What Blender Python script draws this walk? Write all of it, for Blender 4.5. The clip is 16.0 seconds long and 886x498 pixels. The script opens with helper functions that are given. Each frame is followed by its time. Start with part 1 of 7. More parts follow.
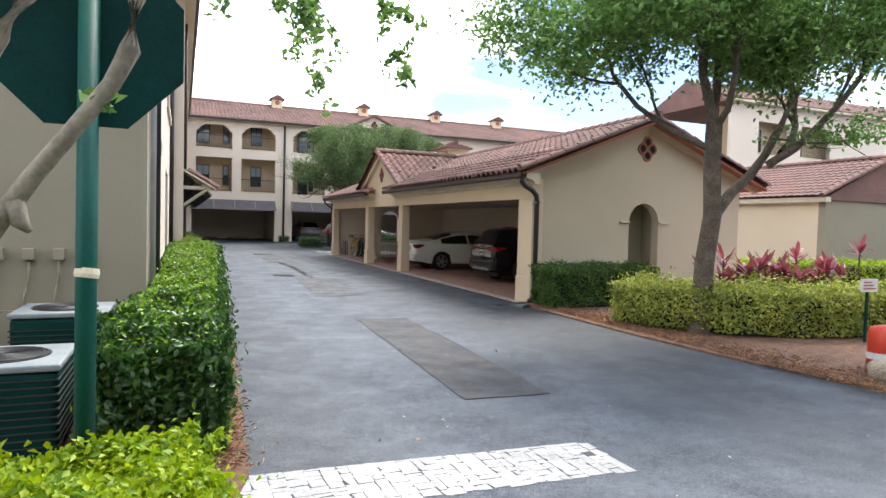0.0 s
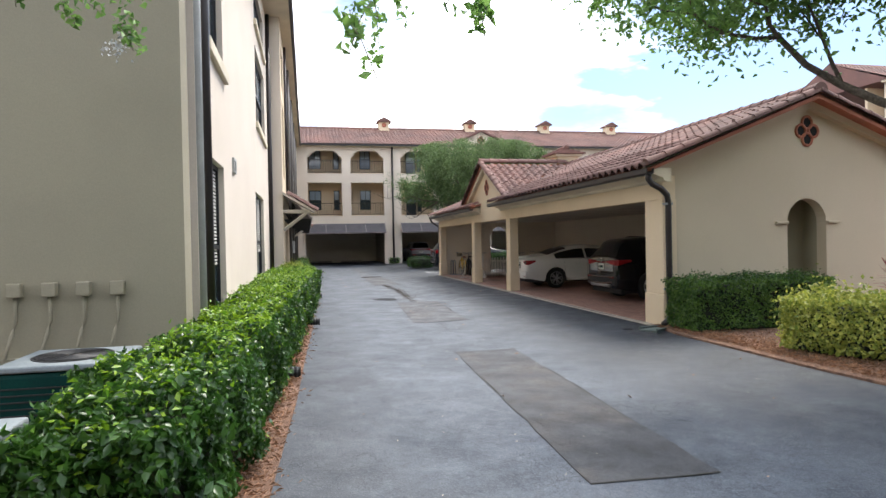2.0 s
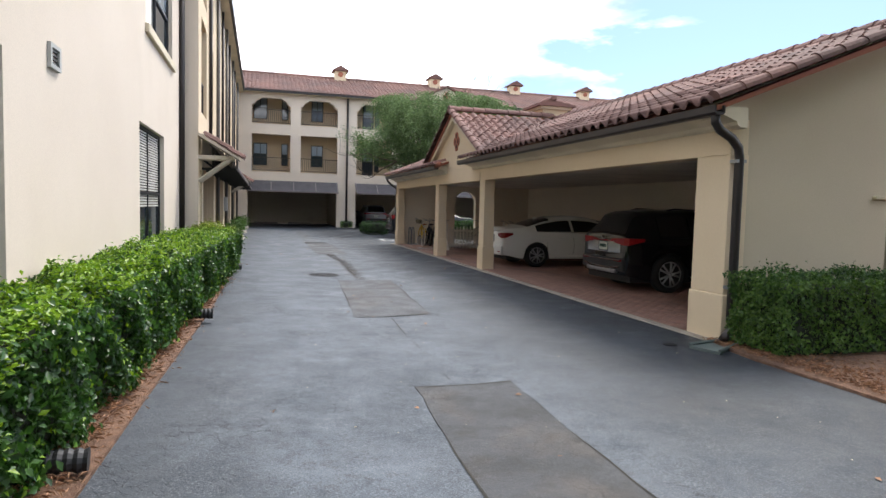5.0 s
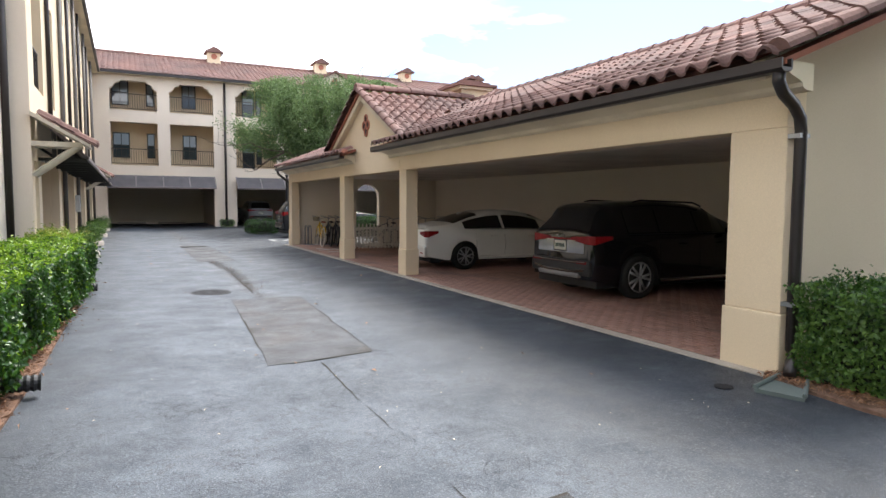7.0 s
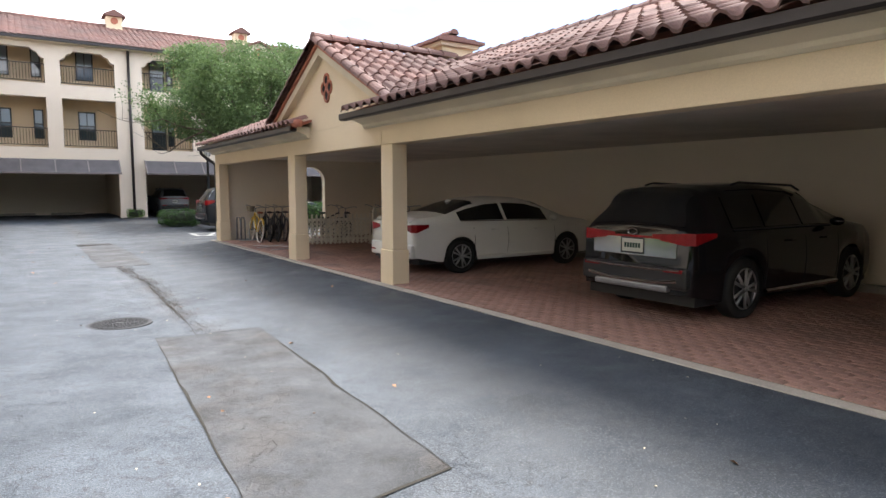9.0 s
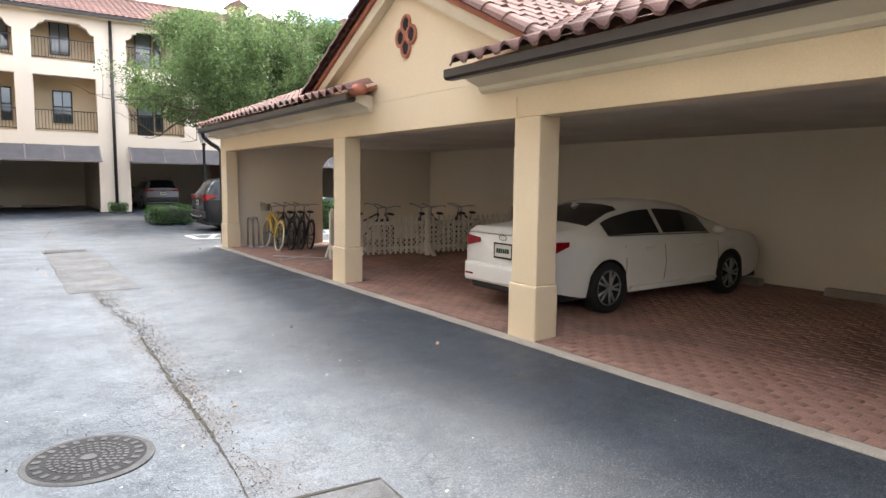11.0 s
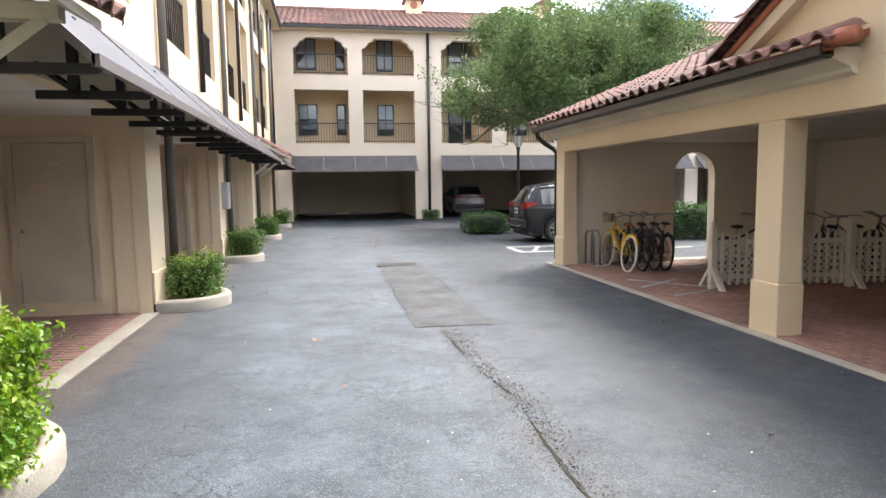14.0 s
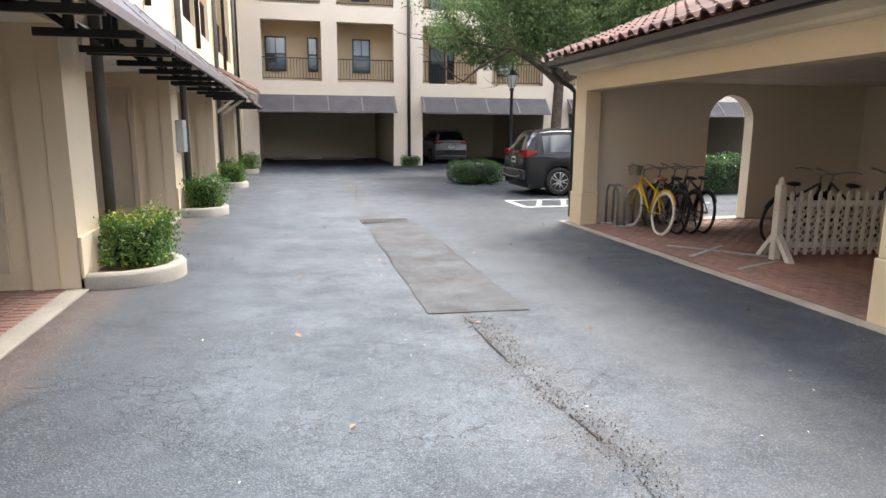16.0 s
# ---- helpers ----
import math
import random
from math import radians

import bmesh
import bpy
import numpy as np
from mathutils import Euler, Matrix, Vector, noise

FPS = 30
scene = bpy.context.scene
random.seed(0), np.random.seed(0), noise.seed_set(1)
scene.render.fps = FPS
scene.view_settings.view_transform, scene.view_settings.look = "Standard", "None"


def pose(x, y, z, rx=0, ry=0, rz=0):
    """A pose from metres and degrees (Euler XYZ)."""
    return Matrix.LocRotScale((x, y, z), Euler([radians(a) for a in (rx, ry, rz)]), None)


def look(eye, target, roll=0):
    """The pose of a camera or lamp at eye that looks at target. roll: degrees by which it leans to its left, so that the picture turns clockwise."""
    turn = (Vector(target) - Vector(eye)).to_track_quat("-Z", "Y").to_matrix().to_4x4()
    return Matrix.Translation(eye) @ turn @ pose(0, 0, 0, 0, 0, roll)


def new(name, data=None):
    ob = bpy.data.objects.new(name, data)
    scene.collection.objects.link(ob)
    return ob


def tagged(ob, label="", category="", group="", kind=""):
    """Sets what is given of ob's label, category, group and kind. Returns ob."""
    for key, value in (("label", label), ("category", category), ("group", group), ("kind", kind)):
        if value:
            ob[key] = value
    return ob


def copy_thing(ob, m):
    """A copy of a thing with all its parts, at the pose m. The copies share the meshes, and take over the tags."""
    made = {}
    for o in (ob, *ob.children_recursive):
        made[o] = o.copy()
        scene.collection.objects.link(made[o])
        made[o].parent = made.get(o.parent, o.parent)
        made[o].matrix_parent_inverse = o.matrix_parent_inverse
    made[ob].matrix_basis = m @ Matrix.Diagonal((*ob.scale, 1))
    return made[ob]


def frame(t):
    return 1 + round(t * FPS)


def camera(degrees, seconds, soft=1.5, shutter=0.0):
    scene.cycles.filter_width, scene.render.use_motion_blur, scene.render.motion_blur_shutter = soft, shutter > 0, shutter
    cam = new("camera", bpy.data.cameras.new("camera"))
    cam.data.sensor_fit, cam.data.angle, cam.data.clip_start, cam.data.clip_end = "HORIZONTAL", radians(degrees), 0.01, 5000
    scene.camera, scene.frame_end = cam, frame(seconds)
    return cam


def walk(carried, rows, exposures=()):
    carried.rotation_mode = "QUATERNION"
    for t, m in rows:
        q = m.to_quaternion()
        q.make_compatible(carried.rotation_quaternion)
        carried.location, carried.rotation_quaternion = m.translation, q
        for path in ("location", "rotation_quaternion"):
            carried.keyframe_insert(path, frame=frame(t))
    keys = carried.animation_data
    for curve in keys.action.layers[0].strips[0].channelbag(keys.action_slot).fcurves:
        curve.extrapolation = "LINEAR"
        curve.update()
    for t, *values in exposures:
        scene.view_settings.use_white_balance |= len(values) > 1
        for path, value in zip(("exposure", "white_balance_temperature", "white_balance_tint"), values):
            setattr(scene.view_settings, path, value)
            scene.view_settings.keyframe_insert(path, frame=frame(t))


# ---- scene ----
cam = camera(70.0, 16.0)
PATH = [
    (0, (-1.151, -3.109, 1.695), (-0.386, -1.262, 1.617), 1.51),
    (0.5, (-1.008, -2.909, 1.651), (-0.302, -1.047, 1.469), -0.97),
    (1, (-0.819, -2.430, 1.658), (-0.171, -0.546, 1.484), -2.07),
    (1.5, (-0.530, -1.905, 1.614), (0.050, 0.006, 1.507), -2.46),
    (2, (-0.367, -1.397, 1.618), (0.053, 0.558, 1.595), -1.14),
    (2.5, (-0.310, -0.893, 1.646), (-0.072, 1.092, 1.679), 0.12),
    (3, (-0.115, -0.303, 1.625), (0.026, 1.692, 1.646), 0.77),
    (3.5, (0.089, 0.364, 1.566), (0.340, 2.347, 1.502), 1.45),
    (4, (0.229, 0.960, 1.582), (0.578, 2.927, 1.486), 1.63),
    (4.5, (0.398, 1.709, 1.560), (0.825, 3.660, 1.449), 1.69),
    (5, (0.447, 2.457, 1.564), (1.000, 4.375, 1.435), 1.47),
    (7.5, (0.523, 5.708, 1.604), (1.495, 7.450, 1.464), -0.00),
    (8, (0.542, 6.320, 1.589), (1.590, 8.018, 1.449), -0.21),
    (8.3, (0.627, 6.910, 1.588), (1.689, 8.598, 1.436), -0.17),
    (8.9, (0.856, 8.506, 1.585), (1.956, 10.166, 1.401), -0.07),
    (9.55, (1.103, 10.232, 1.583), (2.243, 11.861, 1.364), 0.04),
    (10.2, (1.351, 11.959, 1.580), (2.530, 13.554, 1.326), 0.15),
    (10.5, (1.433, 12.530, 1.579), (2.624, 14.114, 1.314), 0.19),
    (11, (1.477, 13.110, 1.639), (2.621, 14.737, 1.428), 0.65),
    (11.5, (1.513, 13.646, 1.654), (2.530, 15.359, 1.476), 0.49),
    (12, (1.449, 14.146, 1.660), (2.308, 15.937, 1.426), -0.44),
    (12.5, (1.408, 14.626, 1.638), (2.115, 16.473, 1.341), -1.42),
    (13, (1.360, 15.249, 1.639), (1.953, 17.134, 1.331), -1.65),
    (13.5, (1.300, 15.712, 1.671), (1.780, 17.636, 1.415), -1.57),
    (14, (1.260, 16.225, 1.674), (1.611, 18.184, 1.473), -0.73),
    (14.5, (1.214, 16.697, 1.692), (1.507, 18.661, 1.455), -0.89),
    (15, (1.209, 17.192, 1.686), (1.513, 19.147, 1.391), -0.91),
    (15.5, (1.122, 17.694, 1.670), (1.515, 19.625, 1.329), -0.13),
    (16, (1.086, 18.196, 1.639), (1.529, 20.111, 1.270), 0.32),
]
EXPOSURES = [(0.0, 1.85, 6500, 10), (1.5, 1.92, 6600, 10), (2.5, 1.55, 6400, 10), (3.5, 1.48, 6400, 10), (5.0, 1.6, 6450, 10), (7.5, 2.1, 6500, 10), (8.2, 2.12, 6500, 10), (10.5, 2.66, 6650, 10), (11.2, 2.8, 6700, 10), (12.5, 2.55, 6650, 10), (14.5, 2.45, 6700, 10), (16.0, 2.42, 6700, 10)]
walk(cam, [(t, look(eye, to, roll)) for t, eye, to, roll in PATH], EXPOSURES)

# ---------------------------------------------------------------- light
SKY_STRENGTH = 0.1
world = bpy.data.worlds.new("overcast_sky")
scene.world = world
world.use_nodes = True
wn, wl = world.node_tree.nodes, world.node_tree.links
wn.clear()
w_out = wn.new("ShaderNodeOutputWorld")
w_bg = wn.new("ShaderNodeBackground")
w_sky = wn.new("ShaderNodeTexSky")
w_sky.sky_type, w_sky.sun_disc = "NISHITA", False
w_sky.sun_elevation, w_sky.sun_rotation = radians(59), radians(45)
w_sky.dust_density, w_sky.air_density = 1.5, 1.0
w_co = wn.new("ShaderNodeTexCoord")
w_map = wn.new("ShaderNodeMapping")
w_map.inputs["Scale"].default_value = (1.0, 1.0, 3.2)
w_noise = wn.new("ShaderNodeTexNoise")
w_noise.inputs["Scale"].default_value, w_noise.inputs["Detail"].default_value, w_noise.inputs["Roughness"].default_value = 2.2, 7.0, 0.55
w_ramp = wn.new("ShaderNodeValToRGB")
w_ramp.color_ramp.elements[0].position, w_ramp.color_ramp.elements[1].position = 0.42, 0.60
w_mix = wn.new("ShaderNodeMix")
w_mix.data_type = "RGBA"
w_mix.inputs["B"].default_value = (13.5, 13.7, 14.2, 1)
wl.new(w_co.outputs["Generated"], w_map.inputs["Vector"])
wl.new(w_map.outputs["Vector"], w_noise.inputs["Vector"])
wl.new(w_noise.outputs["Fac"], w_ramp.inputs["Fac"])
wl.new(w_ramp.outputs["Color"], w_mix.inputs["Factor"])
w_dim = wn.new("ShaderNodeMix")
w_dim.data_type, w_dim.blend_type = "RGBA", "MULTIPLY"
w_dim.inputs["Factor"].default_value = 1.0
w_dim.inputs["B"].default_value = (0.5, 0.58, 0.72, 1)
wl.new(w_sky.outputs["Color"], w_dim.inputs["A"])
wl.new(w_dim.outputs["Result"], w_mix.inputs["A"])
# thick and thin cloud: white crests and soft grey bellies
w_belly = wn.new("ShaderNodeTexNoise")
w_belly.inputs["Scale"].default_value, w_belly.inputs["Detail"].default_value = 3.4, 6.0
wl.new(w_map.outputs["Vector"], w_belly.inputs["Vector"])
w_tone = wn.new("ShaderNodeMapRange")
w_tone.inputs["From Min"].default_value, w_tone.inputs["From Max"].default_value = 0.5, 0.64
wl.new(w_belly.outputs["Fac"], w_tone.inputs["Value"])
w_cloud = wn.new("ShaderNodeMix")
w_cloud.data_type = "RGBA"
w_cloud.inputs["A"].default_value, w_cloud.inputs["B"].default_value = (14.5, 14.7, 15.2, 1), (2.7, 3.1, 3.8, 1)
wl.new(w_tone.outputs["Result"], w_cloud.inputs["Factor"])
wl.new(w_cloud.outputs["Result"], w_mix.inputs["B"])
wl.new(w_mix.outputs["Result"], w_bg.inputs["Color"])
w_bg.inputs["Strength"].default_value = SKY_STRENGTH
wl.new(w_bg.outputs["Background"], w_out.inputs["Surface"])

sun_data = bpy.data.lights.new("sun", "SUN")
sun_data.energy, sun_data.angle, sun_data.color = 1.55, radians(20), (1.0, 0.95, 0.87)
sun = new("sun", sun_data)
sun.matrix_world = look((0, 0, 40), (-0.42 * 30, -0.42 * 30, 40 - 30))

# ---------------------------------------------------------------- materials


def material(name, color, rough=0.8, second=None, scale=3.0, fine=60.0, bump=0.15, grain=0.12, metal=0.0, spec=0.5, island=0.0, stain=0.0, stain_color=(0.1, 0.09, 0.07), objrand=0.0, bump_dist=0.01):
    """Two scales of variation in colour and relief over one base colour, in metres."""
    m = bpy.data.materials.new(name)
    m.use_nodes = True
    n, l = m.node_tree.nodes, m.node_tree.links
    p = n["Principled BSDF"]
    co = n.new("ShaderNodeTexCoord")
    big, small = n.new("ShaderNodeTexNoise"), n.new("ShaderNodeTexNoise")
    big.inputs["Scale"].default_value, big.inputs["Detail"].default_value = scale, 5
    small.inputs["Scale"].default_value, small.inputs["Detail"].default_value = fine, 4
    l.new(co.outputs["Object"], big.inputs["Vector"])
    l.new(co.outputs["Object"], small.inputs["Vector"])
    c2 = second or tuple(c * 0.8 for c in color)
    mix = n.new("ShaderNodeMix")
    mix.data_type = "RGBA"
    mix.inputs["A"].default_value, mix.inputs["B"].default_value = (*color, 1), (*c2, 1)
    ramp = n.new("ShaderNodeValToRGB")
    ramp.color_ramp.elements[0].position, ramp.color_ramp.elements[1].position = 0.35, 0.68
    l.new(big.outputs["Fac"], ramp.inputs["Fac"])
    l.new(ramp.outputs["Color"], mix.inputs["Factor"])
    col = mix.outputs["Result"]
    g = n.new("ShaderNodeMix")
    g.data_type, g.blend_type = "RGBA", "MULTIPLY"
    g.inputs["Factor"].default_value = grain
    g2 = n.new("ShaderNodeValToRGB")
    g2.color_ramp.elements[0].position, g2.color_ramp.elements[1].position = 0.3, 0.7
    l.new(small.outputs["Fac"], g2.inputs["Fac"])
    l.new(col, g.inputs["A"])
    l.new(g2.outputs["Color"], g.inputs["B"])
    col = g.outputs["Result"]
    if stain:
        st = n.new("ShaderNodeTexNoise")
        st.inputs["Scale"].default_value, st.inputs["Detail"].default_value = 0.9, 8
        sm = n.new("ShaderNodeMapping")
        sm.inputs["Scale"].default_value = (1, 1, 0.25)
        l.new(co.outputs["Object"], sm.inputs["Vector"])
        l.new(sm.outputs["Vector"], st.inputs["Vector"])
        sr = n.new("ShaderNodeValToRGB")
        sr.color_ramp.elements[0].position, sr.color_ramp.elements[1].position = 0.55, 0.75
        l.new(st.outputs["Fac"], sr.inputs["Fac"])
        sf = n.new("ShaderNodeMath")
        sf.operation = "MULTIPLY"
        sf.inputs[1].default_value = stain
        l.new(sr.outputs["Color"], sf.inputs[0])
        x = n.new("ShaderNodeMix")
        x.data_type = "RGBA"
        x.inputs["B"].default_value = (*stain_color, 1)
        l.new(sf.outputs[0], x.inputs["Factor"])
        l.new(col, x.inputs["A"])
        col = x.outputs["Result"]
    for amount, node, socket in ((island, "ShaderNodeNewGeometry", "Random Per Island"), (objrand, "ShaderNodeObjectInfo", "Random")):
        if amount:
            r = n.new(node)
            hs = n.new("ShaderNodeHueSaturation")
            mr = n.new("ShaderNodeMapRange")
            mr.inputs["To Min"].default_value, mr.inputs["To Max"].default_value = 1 - amount, 1 + amount
            l.new(r.outputs[socket], mr.inputs["Value"])
            l.new(mr.outputs["Result"], hs.inputs["Value"])
            l.new(col, hs.inputs["Color"])
            col = hs.outputs["Color"]
    l.new(col, p.inputs["Base Color"])
    p.inputs["Roughness"].default_value, p.inputs["Metallic"].default_value = rough, metal
    p.inputs["Specular IOR Level"].default_value = spec
    if bump:
        b = n.new("ShaderNodeBump")
        b.inputs["Strength"].default_value, b.inputs["Distance"].default_value = bump, bump_dist
        l.new(small.outputs["Fac"], b.inputs["Height"])
        l.new(b.outputs["Normal"], p.inputs["Normal"])
    return m


def leaf_material(name, dark, light, rough=0.45):
    """Leaves: each its own shade between two greens, a little light coming through."""
    m = bpy.data.materials.new(name)
    m.use_nodes = True
    n, l = m.node_tree.nodes, m.node_tree.links
    p = n["Principled BSDF"]
    geo = n.new("ShaderNodeNewGeometry")
    ramp = n.new("ShaderNodeValToRGB")
    ramp.color_ramp.elements[0].color, ramp.color_ramp.elements[1].color = (*dark, 1), (*light, 1)
    co, no = n.new("ShaderNodeTexCoord"), n.new("ShaderNodeTexNoise")
    no.inputs["Scale"].default_value, no.inputs["Detail"].default_value = 2.5, 3
    l.new(co.outputs["Object"], no.inputs["Vector"])
    add = n.new("ShaderNodeMath")
    add.operation = "MULTIPLY_ADD"
    add.inputs[1].default_value, add.inputs[2].default_value = 1.6, -0.55
    l.new(no.outputs["Fac"], add.inputs[0])
    mix = n.new("ShaderNodeMix")
    mix.inputs["Factor"].default_value = 0.55
    l.new(add.outputs[0], mix.inputs["A"])
    l.new(geo.outputs["Random Per Island"], mix.inputs["B"])
    l.new(mix.outputs["Result"], ramp.inputs["Fac"])
    l.new(ramp.outputs["Color"], p.inputs["Base Color"])
    p.inputs["Roughness"].default_value = rough
    tr = n.new("ShaderNodeBsdfTranslucent")
    l.new(ramp.outputs["Color"], tr.inputs["Color"])
    ms = n.new("ShaderNodeMixShader")
    ms.inputs["Fac"].default_value = 0.4
    l.new(p.outputs["BSDF"], ms.inputs[1])
    l.new(tr.outputs["BSDF"], ms.inputs[2])
    l.new(ms.outputs["Shader"], n["Material Output"].inputs["Surface"])
    return m


def glass_material(name, color, rough=0.03):
    m = bpy.data.materials.new(name)
    m.use_nodes = True
    p = m.node_tree.nodes["Principled BSDF"]
    p.inputs["Base Color"].default_value = (*color, 1)
    p.inputs["Roughness"].default_value = rough
    p.inputs["Specular IOR Level"].default_value = 0.8
    return m


STUCCO = material("stucco_peach", (0.74, 0.60, 0.41), 0.9, (0.71, 0.57, 0.385), 0.7, 90, 0.35, 0.1, stain=0.10, stain_color=(0.42, 0.33, 0.2), bump_dist=0.004)
STUCCO_PALE = material("stucco_cream", (0.71, 0.615, 0.505), 0.9, (0.68, 0.585, 0.475), 0.7, 90, 0.35, 0.1, stain=0.08, stain_color=(0.42, 0.36, 0.26), bump_dist=0.004)
# South-facing walls, corner pier and niche: shade is painted in as darker tan
STUCCO_SHADED = material("stucco_shaded", (0.31, 0.275, 0.19), 0.92, (0.265, 0.235, 0.165), 0.6, 90, 0.35, 0.1, stain=0.08, stain_color=(0.3, 0.25, 0.17), bump_dist=0.004)
# Carport end: the front's stucco, darkened in colour for the shade there
STUCCO_DIM = material("stucco_end_dim", (0.58, 0.49, 0.355), 0.92, (0.54, 0.455, 0.33), 0.6, 90, 0.35, 0.1, stain=0.1, stain_color=(0.4, 0.33, 0.22), bump_dist=0.004)
STUCCO_INSIDE = material("stucco_inner_tan", (0.80, 0.715, 0.585), 0.95, (0.77, 0.68, 0.55), 0.6, 80, 0.3, 0.1, bump_dist=0.004)
CEILING = material("ceiling_tan", (0.80, 0.74, 0.64), 0.95, None, 1.0, 60, 0.1)
TRIM = material("trim_cream", (0.74, 0.64, 0.47), 0.8, None, 1.0, 70, 0.15, 0.06)
TILE = material("roof_tile", (0.185, 0.095, 0.078), 0.85, (0.115, 0.07, 0.062), 1.1, 35, 0.4, 0.3, objrand=0.22, stain=0.35, stain_color=(0.12, 0.085, 0.075))
TILE_JOINED = material("roof_tile_far", (0.215, 0.108, 0.086), 0.85, (0.135, 0.078, 0.066), 0.6, 25, 0.4, 0.3, island=0.22, stain=0.25, stain_color=(0.13, 0.09, 0.08))
TERRACOTTA = material("terracotta", (0.42, 0.15, 0.09), 0.8, None, 4, 50, 0.2)
BRONZE = material("bronze_metal", (0.035, 0.028, 0.026), 0.4, None, 3, 60, 0.05, metal=0.3)
PIPE_GREY = material("weathered_pipe", (0.12, 0.108, 0.095), 0.6, (0.085, 0.075, 0.066), 3, 60, 0.1, 0.2)
BLACK = material("black_paint", (0.012, 0.012, 0.013), 0.45, None, 3, 60, 0.05)
# Near-black for gaps: paints the shade of holes, and colours dark door seams
GAP_SHADE = material("gap_shade", (0.006, 0.006, 0.006), 0.9, None, 3, 60, 0.0)
CONCRETE = material("concrete_pale", (0.4, 0.36, 0.3), 0.85, (0.31, 0.275, 0.23), 2.5, 70, 0.35, 0.3, stain=0.3, stain_color=(0.25, 0.21, 0.17))
PAVER = material("brick_paver", (0.36, 0.2, 0.152), 0.75, (0.22, 0.13, 0.102), 0.8, 60, 0.3, 0.35, objrand=0.13, stain=0.5, stain_color=(0.1, 0.07, 0.06))
PAVER_JOINED = material("brick_paver_field", (0.36, 0.2, 0.152), 0.75, (0.22, 0.13, 0.102), 0.8, 60, 0.3, 0.35, island=0.13, stain=0.5, stain_color=(0.1, 0.07, 0.06))
SAND = material("paver_joint_sand", (0.12, 0.09, 0.07), 0.95, None, 5, 90, 0.3)
MULCH = material("pine_mulch", (0.38, 0.215, 0.135), 0.95, (0.22, 0.12, 0.075), 9, 130, 0.9, 0.6, bump_dist=0.03)
CHIP = material("pine_straw", (0.45, 0.25, 0.14), 0.9, (0.28, 0.15, 0.085), 6, 50, 0.1, 0.2, island=0.4)
WHITE_LINE = material("road_paint_white", (0.47, 0.47, 0.45), 0.75, (0.34, 0.34, 0.33), 3, 40, 0.3, 0.3, stain=0.45, stain_color=(0.2, 0.2, 0.2))
WOOD_PAINT = material("painted_wood_cream", (0.56, 0.5, 0.4), 0.75, None, 3, 40, 0.2, 0.15)
FENCE_PAINT = material("fence_paint", (0.78, 0.74, 0.66), 0.7, (0.66, 0.61, 0.53), 3, 40, 0.2, 0.2, objrand=0.08)
AWNING = material("awning_grey_metal", (0.085, 0.075, 0.08), 0.5, (0.06, 0.054, 0.058), 2, 50, 0.1)
AWNING_EDGE = material("awning_edge_grey", (0.2, 0.17, 0.165), 0.5, None, 2, 50, 0.05)
GREEN_PAINT = material("dark_green_paint", (0.0008, 0.04, 0.032), 0.65, (0.0006, 0.03, 0.025), 4, 60, 0.1, 0.25, spec=0.15)
GREEN_POST = material("green_post_paint", (0.001, 0.085, 0.062), 0.55, (0.001, 0.07, 0.05), 4, 60, 0.1, 0.2, spec=0.3)
BARK = material("bark_grey", (0.19, 0.15, 0.11), 0.95, (0.11, 0.085, 0.06), 6, 30, 0.9, 0.5, bump_dist=0.03)
BARK_SMOOTH = material("bark_smooth_tan", (0.36, 0.31, 0.22), 0.85, (0.2, 0.17, 0.12), 9, 30, 0.6, 0.4)
LEAF_HEDGE = leaf_material("hedge_leaf", (0.01, 0.038, 0.008), (0.08, 0.19, 0.026), 0.3)
# Lime leaves; as a hedge's top layer they also paint in the light
LEAF_BRIGHT = leaf_material("hedge_bright_leaf", (0.07, 0.19, 0.01), (0.36, 0.52, 0.03), 0.4)
LEAF_YELLOW = leaf_material("gold_hedge_leaf", (0.09, 0.16, 0.02), (0.66, 0.64, 0.12))
LEAF_LIME = leaf_material("lime_hedge_leaf", (0.08, 0.2, 0.004), (0.56, 0.64, 0.008), 0.5)
LEAF_BOX = leaf_material("boxwood_leaf", (0.022, 0.07, 0.014), (0.19, 0.33, 0.055))
LEAF_TREE = leaf_material("oak_leaf", (0.06, 0.15, 0.03), (0.34, 0.55, 0.14), 0.5)
LEAF_FAR = leaf_material("live_oak_leaf", (0.04, 0.078, 0.024), (0.23, 0.33, 0.12), 0.6)
LEAF_RED = leaf_material("cordyline_leaf", (0.13, 0.025, 0.035), (0.46, 0.12, 0.14), 0.4)
CORE_DARK = material("hedge_inside", (0.02, 0.03, 0.012), 0.95, (0.012, 0.016, 0.008), 8, 60, 0.5)
GLASS = glass_material("window_glass", (0.03, 0.04, 0.05))
# Upper panes: the sky's reflection is painted in as pale blue-grey
GLASS_SKY = glass_material("window_glass_sky", (0.24, 0.29, 0.33), 0.08)
CAR_GLASS = glass_material("car_glass", (0.006, 0.007, 0.008))
BLIND = material("window_blind", (0.55, 0.53, 0.48), 0.7, None, 3, 50, 0.05)
CURTAIN = material("curtain_grey", (0.35, 0.4, 0.42), 0.9, None, 3, 50, 0.1)
STEEL = material("galvanised_steel", (0.35, 0.36, 0.37), 0.4, None, 3, 50, 0.05, metal=0.8)
RUBBER = material("tyre_rubber", (0.012, 0.012, 0.012), 0.8, None, 3, 60, 0.2)
RIM = material("alloy_rim", (0.42, 0.42, 0.43), 0.3, None, 3, 50, 0.0, metal=0.8)
CHROME = material("chrome", (0.6, 0.6, 0.6), 0.15, None, 3, 50, 0.0, metal=1.0)
